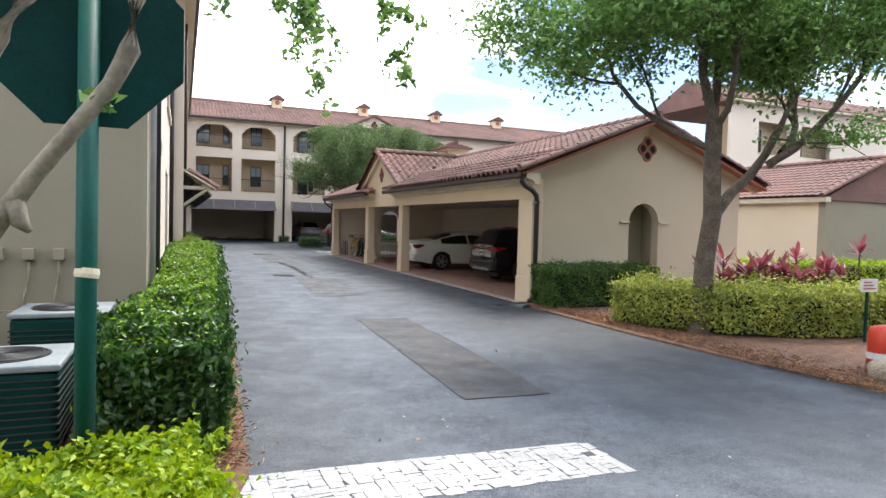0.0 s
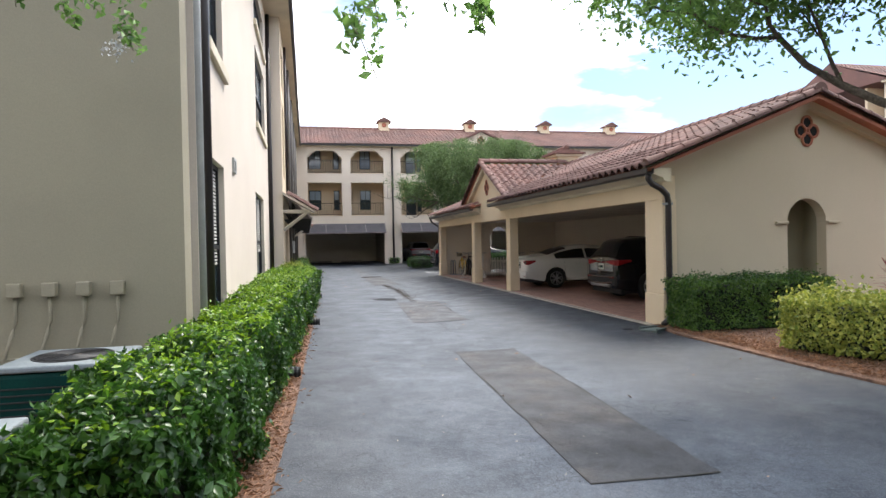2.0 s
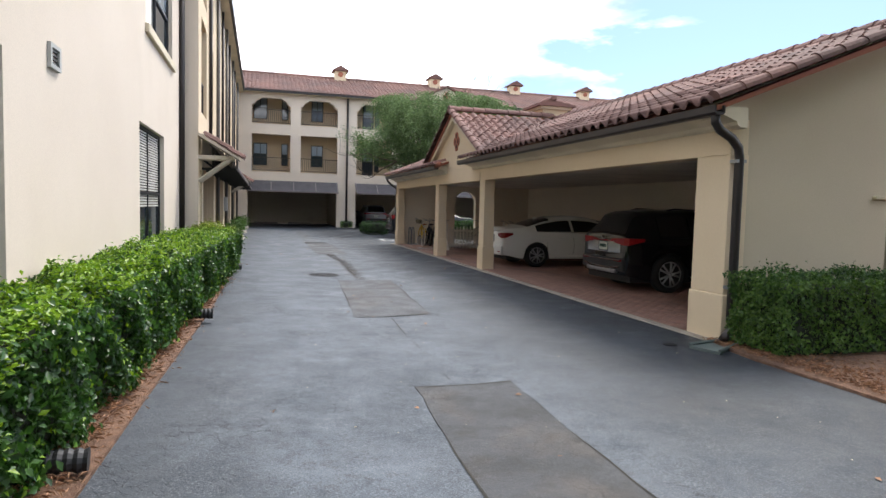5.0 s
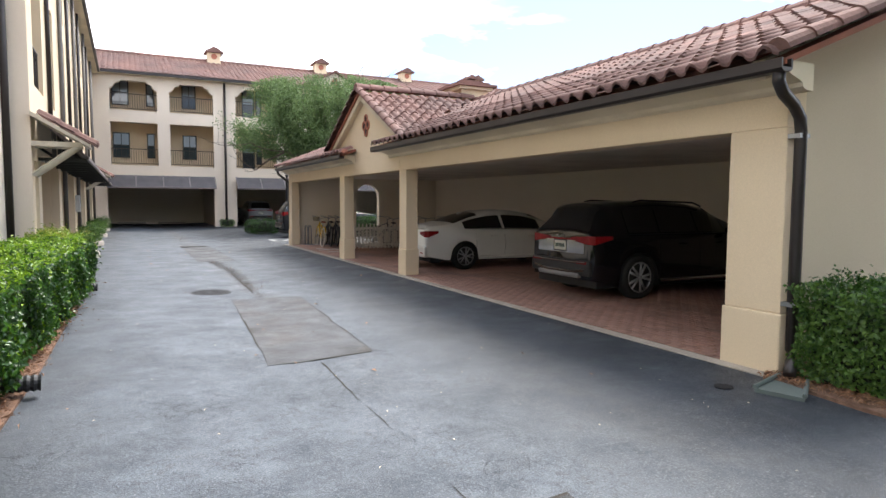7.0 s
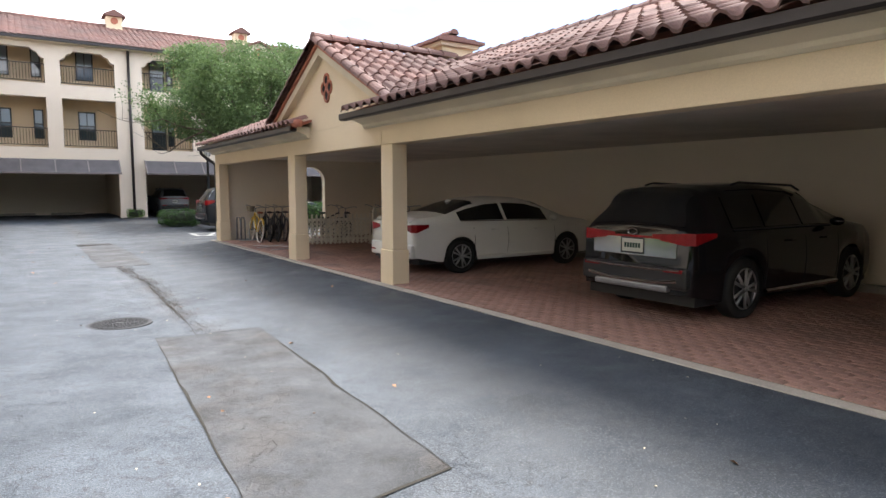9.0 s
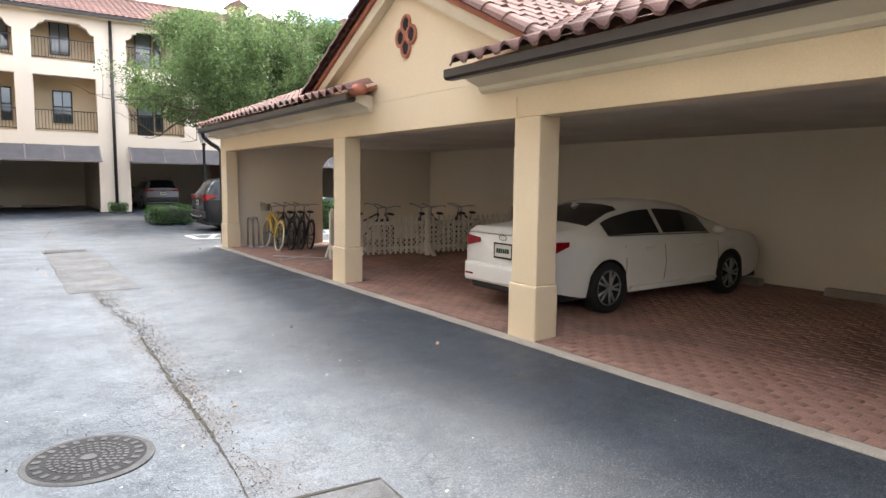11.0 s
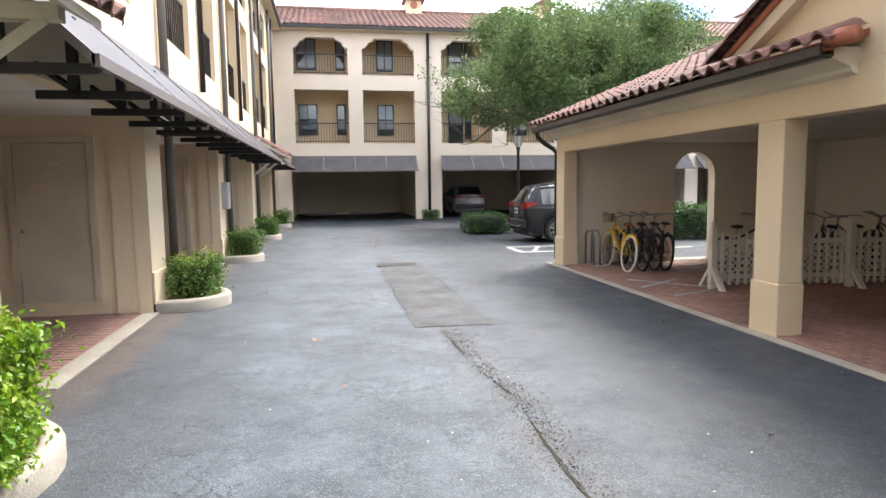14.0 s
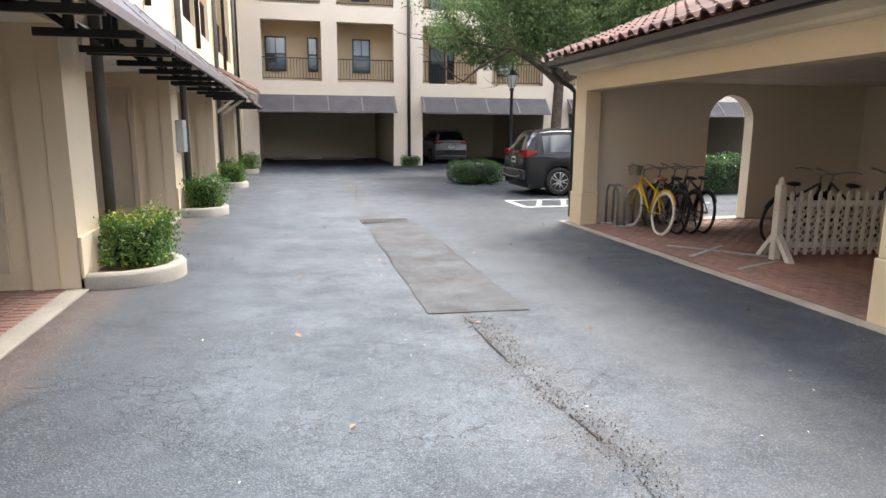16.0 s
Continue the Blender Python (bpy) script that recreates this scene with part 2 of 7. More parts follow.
PAINT_WHITE = material("car_paint_white", (0.72, 0.71, 0.67), 0.25, (0.70, 0.69, 0.65), 1, 20, 0.0, 0.02)
PAINT_BLACK = material("car_paint_black", (0.004, 0.004, 0.006), 0.08, (0.007, 0.007, 0.009), 1, 20, 0.0, 0.02)
PAINT_GREY = material("car_paint_grey", (0.011, 0.013, 0.017), 0.22, (0.01, 0.012, 0.015), 1, 20, 0.0, 0.02, spec=0.25)
PAINT_SILVER = material("car_paint_silver", (0.2, 0.2, 0.21), 0.28, None, 1, 20, 0.0, 0.02)
TAIL = material("tail_light_red", (0.26, 0.008, 0.012), 0.2, (0.2, 0.006, 0.009), 8, 60, 0.0, 0.1)
PLATE = material("number_plate", (0.62, 0.62, 0.55), 0.5, None, 4, 60, 0.0)
PLASTIC = material("dark_plastic", (0.02, 0.02, 0.021), 0.6, None, 3, 60, 0.1)
YELLOW = material("yellow_bike_paint", (0.75, 0.46, 0.01), 0.35, None, 3, 50, 0.0, 0.05)
BIKE_DARK = material("dark_bike_paint", (0.02, 0.025, 0.04), 0.35, None, 3, 50, 0.0, 0.05)
IRON = material("cast_iron", (0.022, 0.022, 0.024), 0.7, (0.014, 0.014, 0.015), 6, 70, 0.4, 0.3, spec=0.15)
RED_PLASTIC = material("red_plastic", (0.6, 0.05, 0.02), 0.45, None, 3, 50, 0.05)
STONE = material("field_stone", (0.42, 0.35, 0.26), 0.9, (0.3, 0.24, 0.18), 5, 40, 0.8, 0.3, bump_dist=0.03)
DOOR_PAINT = material("door_paint_tan", (0.62, 0.51, 0.36), 0.6, None, 1.5, 60, 0.08, 0.05)
SIGN_WHITE = material("sign_white", (0.7, 0.7, 0.68), 0.5, None, 3, 50, 0.0)
SIGN_BLUE = material("sign_blue", (0.03, 0.12, 0.5), 0.5, None, 3, 50, 0.0)
BOX_GREY = material("utility_box_grey", (0.5, 0.5, 0.47), 0.6, None, 3, 50, 0.05)
LAMP_GLASS = glass_material("lamp_glass", (0.5, 0.5, 0.47), 0.2)


def asphalt(patched=False, shade=1.0, brown=0.45):
    """Worn grey asphalt, darker on the carport side, with damp sheen, fine cracks and blotches."""
    m = bpy.data.materials.new("asphalt_patched" if patched else "asphalt")

    def tone(*c):
        return tuple(v * shade for v in c)

    m.use_nodes = True
    n, l = m.node_tree.nodes, m.node_tree.links
    p = n["Principled BSDF"]
    co = n.new("ShaderNodeTexCoord")

    def tex(scale, detail, rough=0.5):
        t = n.new("ShaderNodeTexNoise")
        t.inputs["Scale"].default_value, t.inputs["Detail"].default_value, t.inputs["Roughness"].default_value = scale, detail, rough
        l.new(co.outputs["Object"], t.inputs["Vector"])
        return t.outputs["Fac"]

    def ramp(src, a, b):
        r = n.new("ShaderNodeMapRange")
        r.inputs["From Min"].default_value, r.inputs["From Max"].default_value = a, b
        l.new(src, r.inputs["Value"])
        return r.outputs["Result"]

    def mixc(f, a, b):
        x = n.new("ShaderNodeMix")
        x.data_type = "RGBA"
        for s, v in (("Factor", f), ("A", a), ("B", b)):
            if isinstance(v, tuple):
                x.inputs[s].default_value = (*v, 1)
            elif isinstance(v, float):
                x.inputs[s].default_value = v
            else:
                l.new(v, x.inputs[s])
        return x.outputs["Result"]

    def math_(op, a, b):
        x = n.new("ShaderNodeMath")
        x.operation = op
        for i, v in enumerate((a, b)):
            if isinstance(v, float):
                x.inputs[i].default_value = v
            else:
                l.new(v, x.inputs[i])
        return x.outputs[0]

    sep = n.new("ShaderNodeSeparateXYZ")
    l.new(co.outputs["Object"], sep.inputs[0])
    blot = tex(0.45, 6, 0.6)
    edge = math_("ADD", sep.outputs["X"], math_("MULTIPLY", math_("SUBTRACT", blot, 0.5), 2.2))
    carport_side = ramp(edge, 2.9, 4.1)
    worn = mixc(ramp(tex(0.9, 10, 0.72), 0.4, 0.6), (0.031, 0.041, 0.054), (0.084, 0.1, 0.121))
    worn = mixc(math_("MULTIPLY", ramp(tex(14, 10, 0.8), 0.5, 0.62), 0.32), worn, (0.15, 0.172, 0.198))
    dark_side = mixc(ramp(tex(0.8, 8, 0.65), 0.35, 0.7), (0.017, 0.022, 0.029), (0.042, 0.051, 0.064))
    col = mixc(carport_side, worn, dark_side)
    left = ramp(math_("ADD", sep.outputs["X"], math_("MULTIPLY", math_("SUBTRACT", tex(0.7, 7, 0.65), 0.5), 2.0)), 0.7, -0.2)
    col = mixc(math_("MULTIPLY", left, 0.7), col, (0.038, 0.043, 0.05))
    pits = math_("MULTIPLY", ramp(tex(11, 9, 0.75), 0.52, 0.62), ramp(tex(0.9, 6, 0.6), 0.42, 0.58))
    col = mixc(math_("MULTIPLY", pits, 0.7), col, (0.03, 0.033, 0.038))
    # brown grit washed along the low line of the drive and against the left kerb
    off = math_("ABSOLUTE", math_("SUBTRACT", math_("ADD", sep.outputs["X"], math_("MULTIPLY", math_("SUBTRACT", tex(0.8, 5), 0.5), 0.5)), 2.66), 0.0)
    silt = math_("MULTIPLY", ramp(off, 0.42, 0.0), ramp(tex(2.2, 8, 0.7), 0.4, 0.62))
    silt = math_("MULTIPLY", silt, ramp(sep.outputs["Y"], 9.0, 18.0))
    col = mixc(math_("MULTIPLY", silt, 0.5), col, (0.085, 0.066, 0.05))
    kerbside = math_("MULTIPLY", ramp(math_("ADD", sep.outputs["X"], math_("MULTIPLY", math_("SUBTRACT", tex(1.7, 6), 0.5), 0.5)), -0.55, -0.85), ramp(sep.outputs["Y"], 20.5, 22.0))
    col = mixc(math_("MULTIPLY", kerbside, 0.55), col, (0.13, 0.085, 0.06))
    stones = tex(85, 4, 0.65)
    col = mixc(math_("MULTIPLY", ramp(stones, 0.54, 0.68), 0.55), col, (0.24, 0.25, 0.265))
    col = mixc(math_("MULTIPLY", ramp(stones, 0.49, 0.33), 0.7), col, (0.012, 0.013, 0.016))
    holes = math_("MULTIPLY", ramp(tex(38, 5, 0.7), 0.57, 0.64), math_("MULTIPLY", ramp(tex(1.1, 6, 0.6), 0.4, 0.6), 0.7))
    col = mixc(holes, col, (0.02, 0.022, 0.026))
    vor = n.new("ShaderNodeTexVoronoi")
    vor.feature = "DISTANCE_TO_EDGE"
    vor.inputs["Scale"].default_value = 5.0
    warp = n.new("ShaderNodeVectorMath")
    warp.operation = "ADD"
    nz = n.new("ShaderNodeTexNoise")
    nz.inputs["Scale"].default_value, nz.inputs["Detail"].default_value = 4.0, 6
    l.new(co.outputs["Object"], nz.inputs["Vector"])
    sc = n.new("ShaderNodeVectorMath")
    sc.operation = "SCALE"
    sc.inputs["Scale"].default_value = 0.55
    l.new(nz.outputs["Color"], sc.inputs[0])
    l.new(co.outputs["Object"], warp.inputs[0])
    l.new(sc.outputs[0], warp.inputs[1])
    l.new(warp.outputs[0], vor.inputs["Vector"])
    crack = math_("MULTIPLY", ramp(vor.outputs["Distance"], 0.022, 0.005), ramp(tex(1.1, 6, 0.65), 0.48, 0.6))
    crack = math_("MULTIPLY", crack, math_("SUBTRACT", 1.0, carport_side))
    col = mixc(math_("MULTIPLY", crack, 0.5), col, (0.018, 0.019, 0.021))
    if patched:
        old = mixc(ramp(tex(1.6, 9, 0.7), 0.36, 0.64), tone(0.022, 0.024, 0.028), tone(0.066, 0.07, 0.078))
        old = mixc(math_("MULTIPLY", ramp(tex(1.1, 8, 0.65), 0.5, 0.62), brown), old, (0.066, 0.05, 0.037))
        old = mixc(math_("MULTIPLY", ramp(tex(3.0, 8, 0.7), 0.52, 0.64), 0.6), old, (0.022, 0.02, 0.018))
        old = mixc(math_("MULTIPLY", ramp(stones, 0.53, 0.7), 0.4), old, (0.17, 0.17, 0.17))
        col = mixc(math_("MULTIPLY", ramp(stones, 0.49, 0.33), 0.7), old, (0.012, 0.012, 0.013))
    l.new(col, p.inputs["Base Color"])
    r = n.new("ShaderNodeMapRange")
    r.inputs["From Min"].default_value, r.inputs["From Max"].default_value = 0.35, 0.65
    r.inputs["To Min"].default_value, r.inputs["To Max"].default_value = 0.42, 0.72
    p.inputs["Specular IOR Level"].default_value = 0.36
    l.new(tex(1.5, 8, 0.7), r.inputs["Value"])
    l.new(r.outputs["Result"], p.inputs["Roughness"])
    b = n.new("ShaderNodeBump")
    b.inputs["Strength"].default_value, b.inputs["Distance"].default_value = 0.7, 0.007
    l.new(math_("SUBTRACT", stones, math_("MULTIPLY", crack, 1.0)), b.inputs["Height"])
    l.new(b.outputs["Normal"], p.inputs["Normal"])
    return m


ASPHALT = asphalt()
PATCH = asphalt(True)
PATCH_DARK = asphalt(True, 0.55, 0.6)
CRUMB = material("brown_grit", (0.1, 0.075, 0.052), 0.95, (0.05, 0.04, 0.03), 6, 90, 0.3, 0.3)
CRACK = material("crack_dirt", (0.026, 0.025, 0.02), 0.95, (0.05, 0.043, 0.032), 6, 90, 0.5, 0.4)

# ---------------------------------------------------------------- mesh helpers


def link(name, bm, mat, parent=None, label="", smooth=False):
    me = bpy.data.meshes.new(name)
    bm.to_mesh(me)
    bm.free()
    if smooth:
        for f in me.polygons:
            f.use_smooth = True
    if mat:
        me.materials.append(mat)
    ob = new(name, me)
    if parent:
        ob.parent = parent
        ob.matrix_parent_inverse = parent.matrix_world.inverted()
    if label:
        tagged(ob, label)
    return ob


def part(name, bm, mat, parent, label="", smooth=False):
    return link(name, bm, mat, parent, label, smooth)


def thing(name, at, label, category, group="", turn=0.0):
    ob = new(name)
    ob.empty_display_size = 0.1
    ob.matrix_world = pose(*at, 0, 0, turn)
    return tagged(ob, label, category, group)


def structure(name, bm, mat, label="", smooth=False, category=""):
    ob = link(name, bm, mat, None, "", smooth)
    return tagged(ob, label, category or name.split("_")[0], "", "structure")


def add_box(bm, x0, x1, y0, y1, z0, z1, bevel=0.0):
    r = bmesh.ops.create_cube(bm, size=1.0)
    vs = r["verts"]
    for v in vs:
        v.co = Vector(((x0 + x1) / 2 + v.co.x * (x1 - x0), (y0 + y1) / 2 + v.co.y * (y1 - y0), (z0 + z1) / 2 + v.co.z * (z1 - z0)))
    if bevel:
        es = list({e for v in vs for e in v.link_edges})
        bmesh.ops.bevel(bm, geom=es, offset=bevel, segments=2, affect="EDGES", profile=0.5)
    return bm


def box(x0, x1, y0, y1, z0, z1, bevel=0.0):
    return add_box(bmesh.new(), min(x0, x1), max(x0, x1), min(y0, y1), max(y0, y1), min(z0, z1), max(z0, z1), bevel)


def add_prism(bm, pts, axis, a, b):
    """A prism over a polygon; axis x: (y, z), y: (x, z), z: (x, y)."""
    def put(u, v, w):
        return (w, u, v) if axis == "x" else (u, w, v) if axis == "y" else (u, v, w)
    lo = [bm.verts.new(put(u, v, a)) for u, v in pts]
    hi = [bm.verts.new(put(u, v, b)) for u, v in pts]
    n = len(pts)
    bm.faces.new(lo)
    bm.faces.new(hi[::-1])
    for i in range(n):
        bm.faces.new((lo[i], hi[i], hi[(i + 1) % n], lo[(i + 1) % n]))
    return bm


def finish(bm):
    bmesh.ops.recalc_face_normals(bm, faces=bm.faces[:])
    return bm


def prism(pts, axis, a, b):
    return finish(add_prism(bmesh.new(), pts, axis, a, b))


def add_tube(bm, pts, r, seg=8, cap=True):
    """A round tube along points; r one radius or one per point."""
    pts = [Vector(p) for p in pts]
    rings = []
    up = Vector((0.13, 0.21, 0.97))
    for i, p in enumerate(pts):
        d = (pts[min(i + 1, len(pts) - 1)] - pts[max(i - 1, 0)]).normalized()
        s = d.cross(up)
        if s.length < 0.05:
            s = d.cross(Vector((1, 0, 0)))
        s.normalize()
        t = s.cross(d)
        rr = r[i] if isinstance(r, (list, tuple)) else r
        rings.append([bm.verts.new(p + (s * math.cos(k * math.tau / seg) + t * math.sin(k * math.tau / seg)) * rr) for k in range(seg)])
    for a, b in zip(rings, rings[1:]):
        for k in range(seg):
            bm.faces.new((a[k], a[(k + 1) % seg], b[(k + 1) % seg], b[k]))
    if cap:
        bm.faces.new(rings[0][::-1])
        bm.faces.new(rings[-1])
    return bm


def tube(pts, r, seg=8):
    return finish(add_tube(bmesh.new(), pts, r, seg))


def add_disc_stack(bm, c, axis, profile, seg=24):
    """A turned shape: (radius, offset along axis) pairs."""
    axis = Vector(axis).normalized()
    s = axis.orthogonal().normalized()
    t = axis.cross(s)
    rings = [[bm.verts.new(Vector(c) + axis * o + (s * math.cos(k * math.tau / seg) + t * math.sin(k * math.tau / seg)) * r) for k in range(seg)] for r, o in profile]
    for a, b in zip(rings, rings[1:]):
        for k in range(seg):
            bm.faces.new((a[k], a[(k + 1) % seg], b[(k + 1) % seg], b[k]))
    bm.faces.new(rings[0][::-1])
    bm.faces.new(rings[-1])
    return bm


def turned(c, axis, profile, seg=24):
    return finish(add_disc_stack(bmesh.new(), c, axis, profile, seg))


def wall_boxes(bm, axis, u0, u1, z0, z1, a, b, holes):
    """A wall from u0 to u1 with rectangular holes (u0, u1, z0, z1) through it, in one connected mesh; axis: the way its thickness runs, from a to b."""
    us = sorted({u0, u1, *[min(max(h[k], u0), u1) for h in holes for k in (0, 1)]})
    zs = sorted({z0, z1, *[min(max(h[k], z0), z1) for h in holes for k in (2, 3)]})
    nu, nz = len(us) - 1, len(zs) - 1

    def solid(i, j):
        if not (0 <= i < nu and 0 <= j < nz):
            return False
        u, z = (us[i] + us[i + 1]) / 2, (zs[j] + zs[j + 1]) / 2
        return not any(h[0] < u < h[1] and h[2] < z < h[3] for h in holes)

    made = {}

    def vert(i, j, side):
        if (i, j, side) not in made:
            w = b if side else a
            made[(i, j, side)] = bm.verts.new((w, us[i], zs[j]) if axis == "x" else (us[i], w, zs[j]))
        return made[(i, j, side)]

    for i in range(nu):
        for j in range(nz):
            if not solid(i, j):
                continue
            for side in (0, 1):
                bm.faces.new((vert(i, j, side), vert(i + 1, j, side), vert(i + 1, j + 1, side), vert(i, j + 1, side)))
            for di, dj, p, q in ((-1, 0, (i, j), (i, j + 1)), (1, 0, (i + 1, j), (i + 1, j + 1)), (0, -1, (i, j), (i + 1, j)), (0, 1, (i, j + 1), (i + 1, j + 1))):
                if not solid(i + di, j + dj):
                    bm.faces.new((vert(*p, 0), vert(*q, 0), vert(*q, 1), vert(*p, 1)))
    return bm


def mesh_object(name, verts, faces, mat, parent=None, smooth=False, label=""):
    me = bpy.data.meshes.new(name)
    me.from_pydata(verts, [], faces)
    me.materials.append(mat)
    if smooth:
        for f in me.polygons:
            f.use_smooth = True
    ob = new(name, me)
    if parent:
        ob.parent = parent
        ob.matrix_parent_inverse = parent.matrix_world.inverted()
    if label:
        tagged(ob, label)
    return ob


def leaves(name, points, normals, size, mat, parent, rng, spread=0.7, slim=0.5, label=""):
    """Small folded leaves at points, each turned towards its normal with some scatter; one mesh."""
    k = len(points)
    n = normals + rng.normal(0, spread, (k, 3))
    n /= np.linalg.norm(n, axis=1)[:, None] + 1e-9
    d = rng.normal(0, 1, (k, 3))
    d -= n * (d * n).sum(1)[:, None]
    d /= np.linalg.norm(d, axis=1)[:, None] + 1e-9
    s = np.cross(n, d)
    L = (size * rng.uniform(0.65, 1.3, k))[:, None]
    W = L * slim * 0.5
    base, tip = points - d * L * 0.5, points + d * L * 0.5 - n * L * 0.12
    mid = points + d * L * 0.05
    l, r = mid - s * W + n * L * 0.1, mid + s * W + n * L * 0.1
    v = np.stack([base, l, tip, r], 1).reshape(-1, 3)
    me = bpy.data.meshes.new(name)
    me.vertices.add(4 * k)
    me.vertices.foreach_set("co", v.ravel())
    o = np.arange(k) * 4
    tri = np.stack([o, o + 2, o + 1, o, o + 3, o + 2], 1).ravel()
    me.loops.add(6 * k)
    me.loops.foreach_set("vertex_index", tri)
    me.polygons.add(2 * k)
    me.polygons.foreach_set("loop_start", np.arange(2 * k) * 3)
    me.polygons.foreach_set("loop_total", np.full(2 * k, 3))
    me.update()
    me.validate()
    me.materials.append(mat)
    ob = new(name, me)
    ob.parent = parent
    ob.matrix_parent_inverse = parent.matrix_world.inverted()
    if label:
        tagged(ob, label)
    return ob


def ground_z(x):
    return float(np.interp(x, [-1.2, 2.3, 5.8], [0.0, -0.08, 0.0]))

# ---------------------------------------------------------------- ground
XS = [-300, -60, -12, -4, -1.2, -0.5, 0.3, 1.2, 2.3, 3.2, 4.2, 5.2, 5.8, 8, 20, 80, 300]
YS = [-300, -60, -20, -8, -3, 0, 4, 8, 14, 20, 28, 36, 44, 60, 120, 400]
verts = [(x, y, ground_z(x)) for y in YS for x in XS]
faces = [(j * len(XS) + i, j * len(XS) + i + 1, (j + 1) * len(XS) + i + 1, (j + 1) * len(XS) + i) for j in range(len(YS) - 1) for i in range(len(XS) - 1)]
tagged(mesh_object("ground", verts, faces, ASPHALT), "worn grey asphalt driveway, darker beside the carport", "ground", "", "structure")


def slab(name, pts, mat, lift, label, category, thick=0.02, kind="structure"):
    """A thin sheet on the ground that follows its fall."""
    bm = bmesh.new()
    top = [bm.verts.new((x, y, ground_z(x) + lift)) for x, y in pts]
    low = [bm.verts.new((x, y, ground_z(x) - thick)) for x, y in pts]
    bm.faces.new(top)
    for i in range(len(pts)):
        j = (i + 1) % len(pts)
        bm.faces.new((top[i], low[i], low[j], top[j]))
    finish(bm)
    return tagged(link(name, bm, mat), label, category, "", kind)


rng = np.random.default_rng(4)


def rough_quad(a, b, c, d, step=0.3, jit=0.008):
    out = []
    for p, q in ((a, b), (b, c), (c, d), (d, a)):
        k = max(2, int(math.dist(p, q) / step))
        for i in range(k):
            f = i / k
            out.append((p[0] + (q[0] - p[0]) * f + rng.normal(0, jit), p[1] + (q[1] - p[1]) * f + rng.normal(0, jit)))
    return out


def patch(pts, mat, lift, label, category):
    """A repaired patch with a dark ragged seam round it."""
    slab("asphalt_patch", pts, mat, lift, label, category)
    bm = bmesh.new()
    cx, cy = sum(p[0] for p in pts) / len(pts), sum(p[1] for p in pts) / len(pts)
    ring = []
    for x, y in pts:
        d = Vector((x - cx, y - cy)).normalized() * rng.uniform(0.003, 0.016)
        ring.append([bm.verts.new((x + s * d.x, y + s * d.y, ground_z(x) + 0.0065)) for s in (-1, 1)])
    for a, b in zip(ring, ring[1:] + ring[:1]):
        bm.faces.new((a[0], a[1], b[1], b[0]))
    tagged(link("patch_seam", finish(bm), CRACK), "dark tar seam round an asphalt patch", "seam", "", "structure")


patch(rough_quad((1.5, 2.61), (2.5, 2.61), (2.74, 7.98), (1.8, 7.95)), PATCH_DARK, 0.004, "long dark patch of coarse asphalt with a dirty edge", "asphalt patch")
patch(rough_quad((1.77, 11.6), (2.94, 11.75), (3.2, 16.15), (2.08, 16.3)), PATCH, 0.002, "square repaired patch of asphalt with brown stains", "asphalt patch")
patch(rough_quad((2.26, 23.88), (3.22, 23.75), (3.2, 29.7), (2.28, 29.75)), PATCH, 0.002, "long grey asphalt patch in front of a drain grate", "asphalt patch")


def ribbon(name, pts, width, label):
    """A crack: a ragged narrow strip along points."""
    bm = bmesh.new()
    prev = None
    dense = []
    for p, q in zip(pts, pts[1:]):
        k = max(2, int(math.dist(p, q) / 0.06))
        dense += [(p[0] + (q[0] - p[0]) * i / k, p[1] + (q[1] - p[1]) * i / k) for i in range(k)]
    drift, swell = 0, 0.3
    for x, y in dense:
        drift = drift * 0.93 + rng.normal(0, 0.004)
        swell = min(1.0, max(0.02, swell + rng.normal(0, 0.12)))
        w = width * swell * (0.6 + 0.4 * rng.random())
        x += drift
        cur = (bm.verts.new((x - w, y, ground_z(x) + 0.005)), bm.verts.new((x + w, y, ground_z(x) + 0.005)))
        if prev:
            bm.faces.new((prev[0], prev[1], cur[1], cur[0]))
        prev = cur
    return tagged(link(name, bm, CRACK), label, "crack", "", "structure")


ribbon("asphalt_crack", [(2.2, 8.0), (2.25, 10.0), (2.3, 11.6)], 0.012, "dark seam between two asphalt patches")
ribbon("asphalt_crack", [(2.5, 16.2), (2.58, 17.6), (2.66, 20.2), (2.7, 21.0), (2.6, 22.2), (2.58, 23.8)], 0.02, "dirty crack along the middle of the asphalt driveway")
ribbon("asphalt_crack", [(2.7, 30.6), (2.5, 34.0), (2.9, 38.0)], 0.018, "brown dirty seam running towards the garages")

# stop line, broken into worn flakes
bm = bmesh.new()
x = -0.95
while x < 1.93:
    w = rng.uniform(0.06, 0.17)
    y = 0.55 + rng.uniform(-0.015, 0.015)
    while y < 1.2:
        d = rng.uniform(0.05, 0.13)
        g = 0.002
        if x < 1.75 or rng.random() < 0.88:
            ps = [(x + g + rng.normal(0, 0.012), y + g), (min(x + w, 1.97) - g, y + g + rng.normal(0, 0.008)), (min(x + w, 1.97) - g + rng.normal(0, 0.008), min(y + d, 1.2) - g), (x + g, min(y + d, 1.2) - g + rng.normal(0, 0.008))]
            bm.faces.new([bm.verts.new((px, py, ground_z(px) + 0.004)) for px, py in ps])
        y += d
    x += w
tagged(link("stop_line", bm, WHITE_LINE), "wide white painted stop line, cracked and worn", "road marking", "", "structure")

